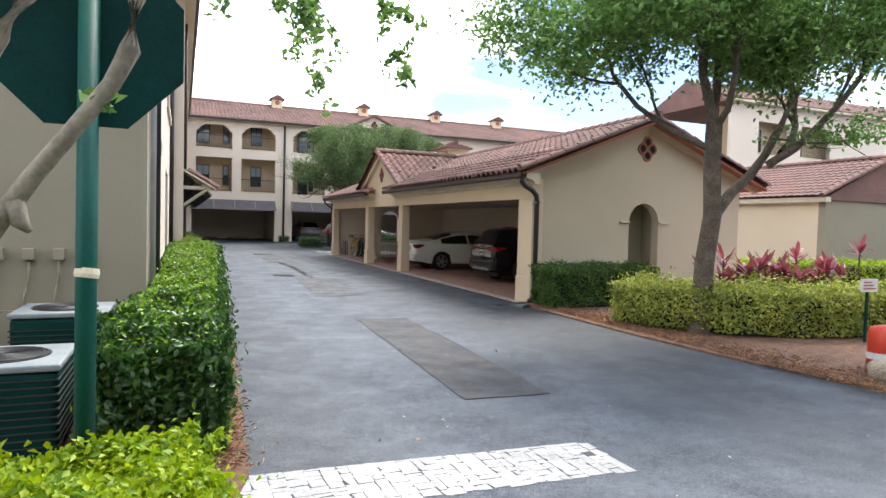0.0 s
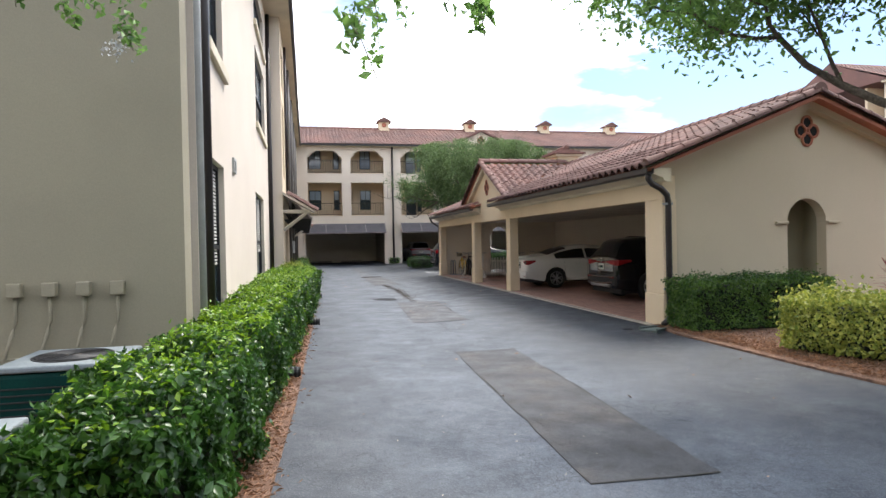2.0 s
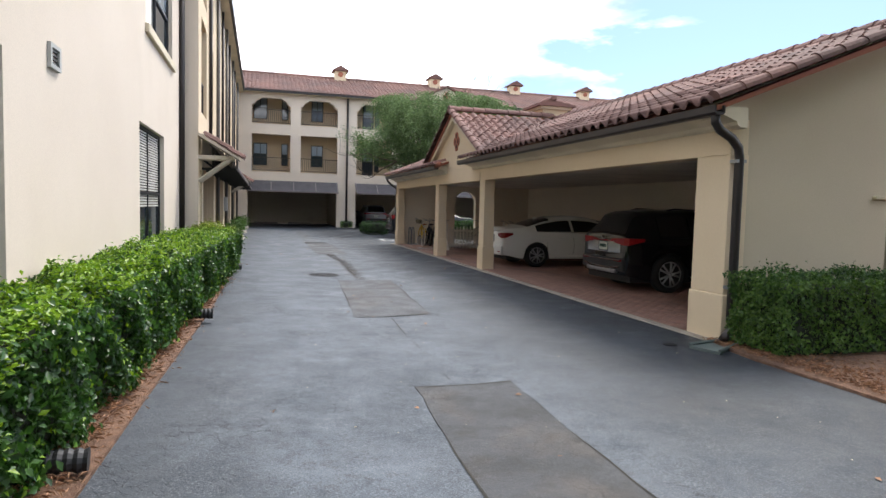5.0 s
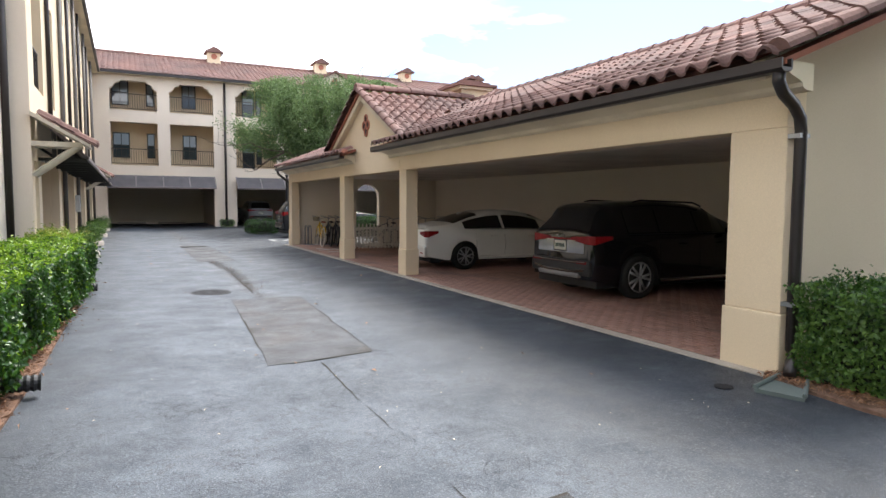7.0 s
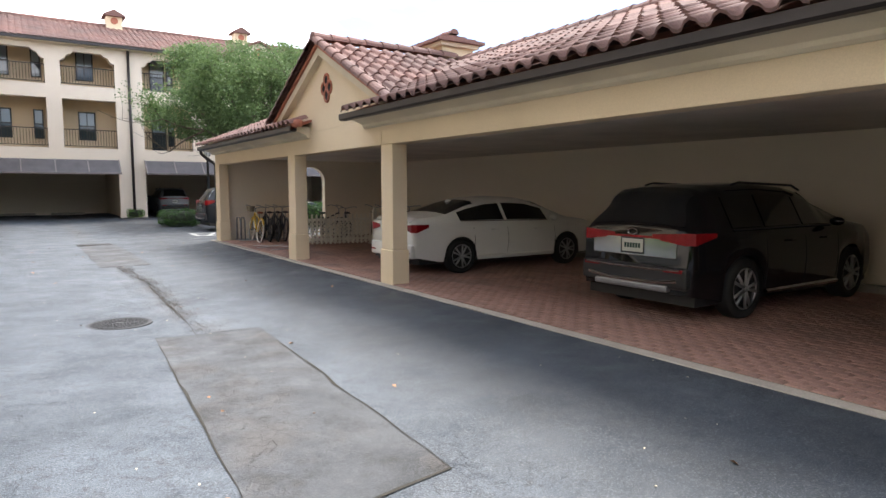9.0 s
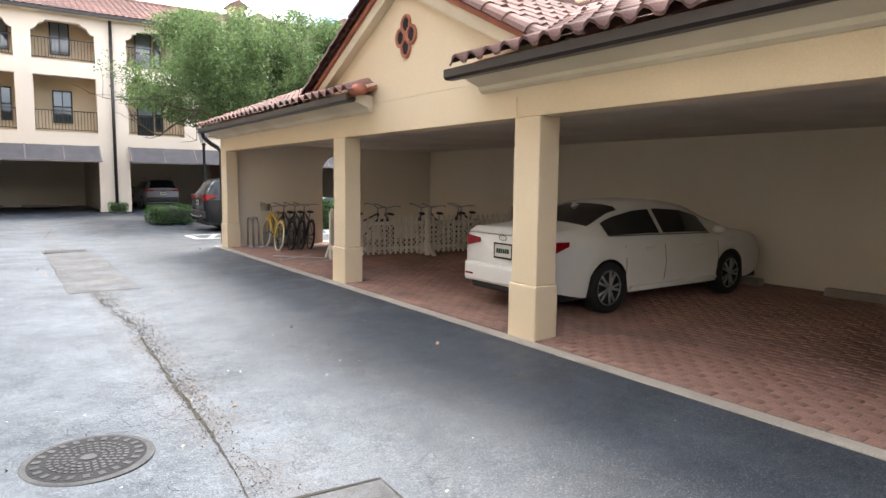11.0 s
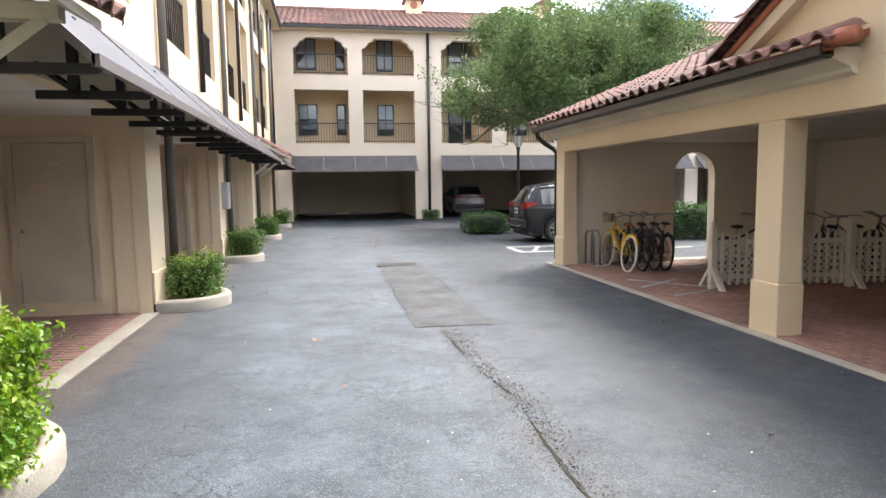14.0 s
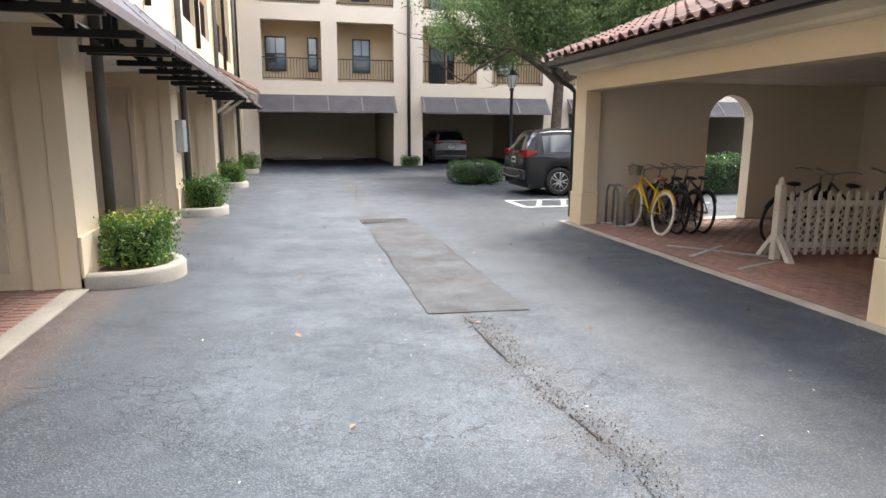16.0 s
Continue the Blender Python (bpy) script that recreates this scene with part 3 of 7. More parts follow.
# marked spaces beyond the carport
bm = bmesh.new()
for x0, x1, y0, y1 in ((5.9, 10.5, 32.4, 32.55), (5.85, 10.5, 31.1, 31.25), (5.85, 6.0, 31.25, 32.4)):
    add_box(bm, x0, x1, y0, y1, -0.005, 0.005)
for k in range(7):
    x0 = 6.2 + k * 0.6
    add_prism(bm, [(x0, 31.25), (x0 + 0.12, 31.25), (x0 + 0.6, 32.4), (x0 + 0.48, 32.4)], "z", -0.005, 0.0045)
tagged(link("parking_lines", finish(bm), WHITE_LINE), "white painted lines of a parking space", "road marking", "", "structure")
bm = bmesh.new()
for (xa, ya), (xb, yb) in (((6.25, 26.2), (7.1, 25.2)), ((6.1, 25.4), (7.0, 26.0)), ((6.2, 24.6), (7.0, 24.9))):
    d = Vector((xb - xa, yb - ya)).normalized() * 0.028
    add_prism(bm, [(xa - d.y, ya + d.x), (xb - d.y, yb + d.x), (xb + d.y, yb - d.x), (xa + d.y, ya - d.x)], "z", 0.02, 0.036)
tagged(link("bike_bay_lines", finish(bm), WHITE_LINE), "faded white lines painted on brick pavers", "road marking", "", "structure")

# ---------------------------------------------------------------- carport
FX = 5.92
BX = 11.9
Y0, Y1 = 8.95, 28.9
LINTEL = 2.31
COLS = [(8.95, 9.6), (17.78, 18.2), (22.13, 22.58), (28.4, 28.87)]
carport = thing("carport", (FX, Y0, 0), "peach stucco carport building with red barrel tile roof", "carport")
PITCH = (4.42 - 2.98) / (9.12 - 5.5)


def roof_h(x):
    return 2.9 + (min(x, 2 * 9.12 - x) - 5.5) * PITCH


for i, (a, b) in enumerate(COLS):
    bm = bmesh.new()
    add_box(bm, FX + 0.02, FX + 0.3, a + 0.018, b - 0.018, 0.58, LINTEL, 0.012)
    part("pillar", finish(bm), STUCCO, carport, "peach stucco pillar")
    part("plinth", finish(box(FX, FX + 0.32, a, b, -0.1, 0.58, 0.015)), STUCCO, carport)
# lintel beam with a plaster lip, lower plain band and soffit corbel
part("lintel", finish(box(FX + 0.03, FX + 0.29, Y0 + 0.03, Y1 - 0.03, LINTEL, 2.74, 0.01)), STUCCO, carport, "peach stucco beam over the parking bays")
for a, b in ((8.8, 18.72), (21.25, 29.05)):
    part("soffit", prism([(FX - 0.27, 2.85), (FX - 0.27, 2.76), (FX - 0.24, 2.745), (FX - 0.05, 2.68), (FX - 0.04, 2.64), (FX, 2.615), (FX + 0.1, 2.61), (FX + 0.1, 2.85)], "y", a, b), TRIM, carport, "moulded cream plaster eave")
part("joint_strip", finish(box(FX + 0.02, FX + 0.06, 18.17, 18.2, LINTEL, 2.52)), STUCCO, carport)
# gable over the middle bay
GY, GZ, GW = 20.45, 4.38, 2.75


def gable_z(y):
    return GZ - abs(y - GY) * (GZ - 3.0) / GW


part("gable_wall", prism([(GY - GW, 2.74), (GY + GW, 2.74), (GY + GW, 3.0), (GY, GZ), (GY - GW, 3.0)], "x", FX + 0.03, FX + 0.25), STUCCO, carport, "peach stucco gable")
for sgn in (-1, 1):
    e = GY + sgn * (GW + 0.22)
    part("rake_board", prism([(GY, GZ - 0.02), (e, gable_z(e) - 0.02), (e, gable_z(e) - 0.2), (GY, GZ - 0.24)], "x", FX - 0.1, FX + 0.03), TRIM, carport, "cream rake moulding")
# end wall with an arched niche
NX0, NX1, NZ, NT = 8.68, 9.56, 1.86, 2.32
arch = [(NX0 + (NX1 - NX0) * (1 - math.cos(a)) / 2, NZ + (NT - NZ) * math.sin(a)) for a in [math.pi * k / 14 for k in range(15)]]


def under_roof(x):
    return roof_h(x) - 0.16


bm = bmesh.new()
add_prism(bm, [(FX + 0.07, -0.1), (NX0, -0.1), (NX0, NZ), (NX0, under_roof(NX0)), (FX + 0.07, under_roof(FX))], "y", 9.12, 9.36)
add_prism(bm, [(NX1, -0.1), (12.15, -0.1), (12.15, under_roof(12.15)), (NX1, under_roof(NX1)), (NX1, NZ)], "y", 9.12, 9.36)
add_prism(bm, arch + [(NX1, under_roof(NX1)), (9.12, under_roof(9.12)), (NX0, under_roof(NX0))], "y", 9.12, 9.36)
bmesh.ops.remove_doubles(bm, verts=bm.verts[:], dist=1e-4)
# The recess takes the darker stucco, so its shade is in the colour
part("niche_back", finish(box(NX0 - 0.1, NX1 + 0.1, 9.72, 9.78, -0.1, 2.6)), STUCCO_SHADED, carport)
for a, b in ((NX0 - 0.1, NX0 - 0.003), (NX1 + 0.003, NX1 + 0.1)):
    part("niche_side", finish(box(a, b, 9.362, 9.72, -0.1, 2.6)), STUCCO_SHADED, carport)
part("niche_top", finish(box(NX0 - 0.003, NX1 + 0.003, 9.362, 9.72, NT + 0.01, NT + 0.1)), STUCCO_SHADED, carport)
part("end_wall", finish(bm), STUCCO_DIM, carport, "stucco end wall with an arched niche, shade in its colour")
for a, b in ((NX0 - 0.28, NX0), (NX1, NX1 + 0.28)):
    part("niche_shelf", finish(box(a, b, 9.06, 9.13, 1.83, 1.88, 0.01)), STUCCO_DIM, carport)
for sgn in (-1, 1):
    e = 9.12 + sgn * 3.5
    part("rake_board", prism([(9.12, 4.26), (e, roof_h(e) - 0.06), (e, roof_h(e) - 0.24), (9.12, 4.04)], "y", 8.98, 9.12), STUCCO_DIM, carport, "plaster rake moulding")
part("back_wall", finish(box(BX, BX + 0.25, 9.36, Y1 + 0.2, -0.1, 2.95)), STUCCO_INSIDE, carport, "plain tan stucco back wall")
# north wall with an arched doorway
AX0, AX1, AZ, AT = 8.48, 9.42, 1.82, 2.3
arch2 = [(AX0 + (AX1 - AX0) * (1 - math.cos(a)) / 2, AZ + (AT - AZ) * math.sin(a)) for a in [math.pi * k / 14 for k in range(15)]]
bm = bmesh.new()
add_prism(bm, [(FX + 0.29, -0.1), (AX0, -0.1), (AX0, 2.72), (FX + 0.29, 2.72)], "y", 28.62, 28.86)
add_prism(bm, [(AX1, -0.1), (BX, -0.1), (BX, 2.72), (AX1, 2.72)], "y", 28.62, 28.86)
add_prism(bm, arch2 + [(AX1, 2.72), (AX0, 2.72)], "y", 28.62, 28.86)
add_prism(bm, [(FX + 0.03, 2.74), (12.15, 2.74), (12.15, under_roof(12.15)), (9.12, under_roof(9.12)), (FX + 0.03, under_roof(FX))], "y", 28.62, 28.86)
part("north_wall", finish(bm), STUCCO_INSIDE, carport, "tan stucco wall with an arched doorway")
part("ceiling", finish(box(FX + 0.29, BX, 9.36, 28.62, 2.5, 2.56)), CEILING, carport, "flat shaded carport ceiling")
part("roof_deck", prism([(5.6, 2.855), (9.12, 4.26), (12.74, 2.82), (12.74, 2.76), (9.12, 4.18), (5.6, 2.8)], "y", 8.78, 18.8), TERRACOTTA, carport, "roof deck under the tiles")
part("roof_deck", prism([(6.18, 3.085), (9.12, 4.26), (12.74, 2.82), (12.74, 2.76), (9.12, 4.18), (6.18, 3.03)], "y", 18.8, 21.15), TERRACOTTA, carport)
part("roof_deck", prism([(5.6, 2.855), (9.12, 4.26), (12.74, 2.82), (12.74, 2.76), (9.12, 4.18), (5.6, 2.8)], "y", 21.15, 29.1), TERRACOTTA, carport)
gd = bmesh.new()
add_prism(gd, [(GY - GW - 0.25, gable_z(GY - GW - 0.25)), (GY, GZ), (GY + GW + 0.25, gable_z(GY + GW + 0.25)), (GY + GW + 0.25, gable_z(GY + GW + 0.25) - 0.06), (GY, GZ - 0.08), (GY - GW - 0.25, gable_z(GY - GW - 0.25) - 0.06)], "x", FX - 0.14, 9.0)
part("gable_deck", finish(gd), TERRACOTTA, carport)


def rosette(name, c, axis, r, parent):
    """Quatrefoil vent of terracotta rings round dark discs that paint the shade of holes."""
    bm = bmesh.new()
    dark = bmesh.new()
    for k in range(4):
        a = k * math.pi / 2
        du, dv = math.cos(a) * r, math.sin(a) * r * 1.15
        pts = []
        for j in range(17):
            b = j * math.tau / 16
            u, v = du + math.cos(b) * r * 0.78, dv + math.sin(b) * r * 0.85
            pts.append((c[0], c[1] + u, c[2] + v) if axis == "x" else (c[0] + u, c[1], c[2] + v))
        add_tube(bm, pts, r * 0.2, 6, False)
        q = (c[0] + 0.01, c[1] + du, c[2] + dv) if axis == "x" else (c[0] + du, c[1] + 0.01, c[2] + dv)
        add_disc_stack(dark, q, (1, 0, 0) if axis == "x" else (0, 1, 0), [(r * 0.78, -0.012), (r * 0.78, 0.012)], 16)
    part(name, finish(bm), TERRACOTTA, parent, "terracotta quatrefoil vent", True)
    part("vent_hole_shade", finish(dark), GAP_SHADE, parent)


rosette("rosette_vent", (FX + 0.02, GY - 0.1, 3.52), "x", 0.13, carport)
rosette("rosette_vent", (9.14, 9.11, 3.62), "y", 0.14, carport)


def tile_mesh(name, w, ln):
    """One barrel tile: an S-shaped pan and cover with a thick lower lip, length along +v, rising over the one below."""
    prof = [(-0.5, 0.0), (-0.34, 0.012), (-0.2, 0.06), (0.0, 0.085), (0.2, 0.06), (0.34, 0.012), (0.5, 0.0)]
    v, f = [], []
    for o, dz in ((-0.06, 0.03), (ln, 0.0)):
        v += [(u * w, o, z + dz) for u, z in prof]
    v += [(u * w, -0.06, z - 0.0) for u, z in prof]
    for i in range(6):
        f.append((i, i + 1, i + 8, i + 7))
        f.append((i + 14, i + 15, i + 1, i))
    me = bpy.data.meshes.new(name)
    me.from_pydata(v, [], f)
    for p in me.polygons:
        p.use_smooth = p.index % 2 == 0
    return me


def roof_tiles(parent, origin, across, up, count, rows, w, ln, parts_rows, keep=None, name="roof_tile"):
    """Rows of barrel tiles on a slope; the lowest rows are parts, the rest one joined mesh."""
    across, up = Vector(across).normalized(), Vector(up).normalized()
    nrm = across.cross(up)
    if nrm.z < 0:
        across = -across
        origin = Vector(origin) - across * w * count
        nrm = across.cross(up)
    base = tile_mesh(name, w, ln)
    base.materials.append(TILE)
    rot = Matrix((across, up, nrm)).transposed().to_4x4()
    vs, fs = [], []
    tv = [v.co.copy() for v in base.vertices]
    tf = [tuple(p.vertices) for p in base.polygons]
    for j in range(rows):
        for i in range(count):
            p = Vector(origin) + across * w * (i + 0.5) + up * ln * j + nrm * rng.uniform(-0.004, 0.008)
            if keep and not keep(p + up * ln * 0.5):
                continue
            m = Matrix.Translation(p) @ rot @ Matrix.Rotation(rng.normal(0, 0.012), 4, "Z")
            if j < parts_rows:
                ob = new(name, base)
                ob.parent = parent
                ob.matrix_parent_inverse = parent.matrix_world.inverted()
                ob.matrix_basis = m
            else:
                o = len(vs)
                vs += [tuple(m @ c) for c in tv]
                fs += [tuple(o + k for k in f) for f in tf]
    if fs:
        me = bpy.data.meshes.new(name + "s")
        me.from_pydata(vs, [], fs)
        me.materials.append(TILE_JOINED)
        ob = new(name + "s", me)
        ob.parent = parent
        ob.matrix_parent_inverse = parent.matrix_world.inverted()
        tagged(ob, kind="stuff")


UPW = Vector((3.62, 0, 1.44)).normalized()


def main_keep(p):
    if abs(p.y - GY) < GW + 0.1:
        return p.z + 0.02 > gable_z(p.y) + 0.02
    return True


def right_keep(p):
    return p.y < 18.8 and (p.y < 17.8 or p.z < gable_z(p.y) + 0.25 and p.x < 5.95 or p.z > gable_z(p.y) - 0.1)


def left_keep(p):
    return p.y > 21.1 and (p.y > 23.1 or p.z < gable_z(p.y) + 0.25 and p.x < 5.95 or p.z > gable_z(p.y) - 0.1)


TW, TL = 0.262, 0.355
roof_tiles(carport, (5.53, 8.75, 2.872), (0, 1, 0), UPW, 42, 11, TW, TL, 5, right_keep)
roof_tiles(carport, (5.53, 21.05, 2.872), (0, 1, 0), UPW, 31, 11, TW, TL, 0, left_keep)
roof_tiles(carport, (5.53, 18.6, 2.872), (0, 1, 0), UPW, 14, 11, TW, TL, 0, lambda p: 17.8 <= p.y <= 23.1 and p.z > gable_z(p.y) - 0.02 and p.x > 8.2)
roof_tiles(carport, (12.8, 8.75, 2.84), (0, 1, 0), Vector((-3.62, 0, 1.44)), 78, 11, TW, TL, 0)
GS = (GZ - 3.0) / GW
for sgn in (-1, 1):
    e = GY + sgn * (GW + 0.3)
    roof_tiles(carport, (FX - 0.2, e, gable_z(e) + 0.01), (1, 0, 0), (0, -sgn, GS), 15, 9, TW, TL, 0, lambda p: p.z + 0.05 > roof_h(p.x) + 0.03 or p.x < FX + 0.2)


def ridge_caps(parent, pts, r, step=0.36, name="ridge_tile"):
    """Half-round cap tiles along a line, each lipping over the last."""
    bm = bmesh.new()
    for a, b in zip(pts, pts[1:]):
        a, b = Vector(a), Vector(b)
        d = b - a
        k = max(1, int(d.length / step))
        u = d.normalized()
        s = u.cross(Vector((0, 0, 1))).normalized()
        n = s.cross(u)
        for i in range(k):
            p, q = a + d * (i / k), a + d * ((i + 1.12) / k)
            rings = []
            for c, rr in ((p, r * 1.12), (q, r * 0.92)):
                rings.append([bm.verts.new(c + s * math.cos(t * math.pi / 7) * rr + n * (math.sin(t * math.pi / 7) * rr - r * 0.3)) for t in range(8)])
            for t in range(7):
                bm.faces.new((rings[0][t], rings[0][t + 1], rings[1][t + 1], rings[1][t]))
            bm.faces.new(rings[0])
    return part(name, bm, TILE_JOINED, parent, "barrel ridge tiles")


ridge_caps(carport, [(9.12, 8.72, 4.37), (9.12, 29.1, 4.37)], 0.13)
ridge_caps(carport, [(FX - 0.22, GY, GZ + 0.08), (9.0, GY, GZ + 0.08)], 0.13)
ridge_caps(carport, [(5.52, 8.8, 2.94), (9.12, 8.8, 4.34)], 0.1, name="rake_tile")
ridge_caps(carport, [(9.12, 8.8, 4.34), (12.79, 8.8, 2.92)], 0.1, name="rake_tile")
for sgn in (-1, 1):
    e = GY + sgn * (GW + 0.3)
    ridge_caps(carport, [(FX - 0.16, e, gable_z(e) + 0.07), (FX - 0.16, GY, GZ + 0.07)], 0.1, name="rake_tile")
part("end_cap_tile", tube([(5.6, 20.92, 2.88), (5.6, 21.22, 2.9)], 0.075, 10), TERRACOTTA, carport, "orange end cap tile", True)

# gutters and downpipes of the carport
for a, b in ((8.74, 18.86), (21.2, 29.15)):
    part("gutter", prism([(5.5, 2.845), (5.5, 2.76), (5.53, 2.735), (5.62, 2.735), (5.645, 2.76), (5.645, 2.845), (5.625, 2.845), (5.625, 2.77), (5.52, 2.77), (5.52, 2.845)], "y", a, b), BRONZE, carport, "dark bronze gutter")
part("downpipe", tube([(5.58, 8.82, 2.76), (5.58, 8.82, 2.66), (5.66, 8.83, 2.57), (5.85, 8.86, 2.49), (5.98, 8.88, 2.38), (6.0, 8.88, 2.25), (6.0, 8.88, 0.25), (5.96, 8.85, 0.14), (5.8, 8.75, 0.08)], 0.055, 10), BRONZE, carport, "dark bronze downpipe", True)
for z in (2.2, 0.66):
    part("pipe_strap", finish(box(5.93, 6.07, 8.84, 8.96, z, z + 0.04)), STEEL, carport)
part("downpipe", tube([(5.58, 29.05, 2.76), (5.6, 29.05, 2.64), (5.75, 29.0, 2.5), (5.9, 28.95, 2.4), (5.98, 28.94, 2.3), (5.98, 28.94, 0.1)], 0.05, 8), BRONZE, carport, "dark bronze downpipe", True)
# little tower on the ridge
tower = thing("roof_tower", (9.12, 20.9, 4.0), "small stucco roof tower with hipped tile cap", "roof tower")
tx0, tx1, ty0, ty1 = 8.72, 9.54, 20.5, 21.4
part("tower_wall", finish(box(tx0, tx1, ty0, ty1, 3.9, 4.74)), STUCCO, tower)
part("flashing", finish(box(tx0 - 0.05, tx1 + 0.05, ty0 - 0.05, ty1 + 0.05, 4.15, 4.34)), TERRACOTTA, tower, "orange flashing")
part("tower_cornice", finish(box(tx0 - 0.1, tx1 + 0.1, ty0 - 0.1, ty1 + 0.1, 4.68, 4.76)), TRIM, tower)
bm = bmesh.new()
for layer in range(4):
    o = 0.2 - layer * 0.15
    add_box(bm, tx0 - o, tx1 + o, ty0 - o, ty1 + o, 4.76 + layer * 0.065, 4.83 + layer * 0.065)
part("tower_roof", finish(bm), TILE_JOINED, tower, "hipped red tile cap")
ridge_caps(tower, [(9.12, 20.6, 5.03), (9.12, 21.3, 5.03)], 0.1, 0.3)

# carport floor: kerb band and brick pavers
structure("paver_kerb", finish(box(5.77, 5.92, 8.95, 29.0, -0.2, 0.012, 0.006)), CONCRETE, "pale concrete band along the pavers", category="kerb")
structure("paver_kerb", finish(box(5.92, 11.9, 28.62, 29.0, -0.2, 0.016)), CONCRETE, "pale concrete band at the end of the pavers", category="kerb")
floor_carport = structure("floor_carport", finish(box(5.92, BX, 9.36, 28.62, -0.25, 0.008)), SAND, "red-brown brick paver floor of the carport", category="floor")

# ---------------------------------------------------------------- left building
LX = -1.53
left = thing("apartment_building", (LX, 5.15, 0), "three-storey cream stucco apartment building with tile roof", "building")
UX = -1.1
BAYS = [25.2, 30.8, 37.0, 43.2]
EAVE = 9.0
holes = [(7.1, 8.32, 0.45, 2.76), (6.9, 8.5, 4.2, 6.5), (14.2, 17.0, 0.5, 2.9), (14.9, 18.3, 4.68, 6.6), (6.9, 8.5, 7.1, 8.3), (14.9, 18.3, 7.2, 8.3)]
bm = wall_boxes(bmesh.new(), "x", 5.95, 19.8, -0.1, EAVE, LX - 0.3, LX, holes + [(5.5, 5.9, -0.1, EAVE)])
# Corner pier and end wall hold their shade in the stucco colour
part("corner_pier", finish(box(LX - 0.3, LX, 5.15, 5.5, -0.1, EAVE)), STUCCO_SHADED, left, "stucco corner pier, its shade painted as dark tan")
part("lane_wall", finish(bm), STUCCO_PALE, left, "cream stucco wall facing the driveway")
part("slot", finish(box(LX - 0.32, LX - 0.16, 5.5, 5.95, -0.1, EAVE)), BRONZE, left, "dark recessed slot beside the corner")
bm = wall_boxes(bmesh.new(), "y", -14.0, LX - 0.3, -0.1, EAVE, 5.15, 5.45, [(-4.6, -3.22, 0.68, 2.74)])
part("end_wall", finish(bm), STUCCO_SHADED, left, "stucco end wall, its shade painted as dark tan")
part("end_base", finish(box(-14, LX - 0.3, 5.08, 5.15, -0.1, 0.62)), STUCCO_SHADED, left)
up_open = []
for k in range(5):
    b = 19.9 + k * 6.15 - 0.2
    up_open += [(b + 0.9, b + 2.6), (b + 3.6, b + 5.2)]
up_open = [o for o in up_open if o[1] < 47.2]
holes = [(a, b, z, z + h) for a, b in up_open for z, h in ((3.95, 2.5), (7.0, 1.35))]
holes += [(20.15, 20.75, -0.1, 2.4)] + [(a + 0.75, b, -0.1, 2.62) for a, b in zip([20.5] + BAYS[:-1], BAYS)] + [(44.5, 47.0, -0.1, 2.62)]
bm = wall_boxes(bmesh.new(), "x", 19.8, 47.7, -0.1, EAVE, UX - 0.2, UX, holes)
part("lane_wall", finish(bm), STUCCO, left, "peach stucco wall over shaded ground-floor bays")
part("return_wall", finish(box(LX - 0.28, UX - 0.004, 19.77, 19.99, -0.1, EAVE - 0.01)), STUCCO_PALE, left)
part("bay_back_wall", finish(box(-6.6, -6.4, 20.0, 47.7, -0.1, EAVE)), STUCCO_INSIDE, left, "tan wall at the back of the bays")
for b in BAYS:
    bm = add_box(bmesh.new(), -6.4, UX - 0.205, b + 0.04, b + 0.7, -0.1, 2.62)
    part("bay_wall", finish(bm), STUCCO, left, "tan wall between two shaded bays")
    part("bay_pilaster", finish(box(UX - 0.46, UX - 0.205, b + 0.01, b + 0.04, -0.1, 2.62)), STUCCO, left)
part("bay_ceiling", finish(box(-6.4, UX - 0.2, 20.0, 47.7, 2.62, 2.7)), CEILING, left)
bm = bmesh.new()
for z in (3.7, 6.75):
    add_box(bm, -6.4, UX - 0.2, 20.05, 47.7, z, z + 0.12)
add_box(bm, -2.9, -2.75, 20.05, 47.7, 2.7, EAVE)
part("balcony_inside", finish(bm), STUCCO, left, "shaded balcony recesses")
part("upper_floor", finish(box(-14, LX - 0.35, 5.45, 47.7, EAVE - 0.15, EAVE)), STUCCO_PALE, left)
edges = [20.1] + [u for h in holes if h[2] < 0 for u in h[:2]] + [47.7]
for a, b in zip(edges[::2], edges[1::2]):
    part("plinth_band", finish(box(UX - 0.02, UX + 0.03, a, b, -0.1, 0.55, 0.01)), STUCCO, left)
part("eave_board", finish(box(LX - 0.1, -0.76, 4.8, 47.6, EAVE - 0.02, EAVE + 0.1)), TRIM, left)
part("gutter", finish(box(-0.76, -0.64, 4.75, 47.15, EAVE, EAVE + 0.14, 0.02)), BRONZE, left, "dark bronze gutter")
part("roof", prism([(-0.7, EAVE + 0.12), (-7.5, EAVE + 2.9), (-14.5, EAVE + 0.12)], "y", 4.7, 52), TILE_JOINED, left, "red tile roof")


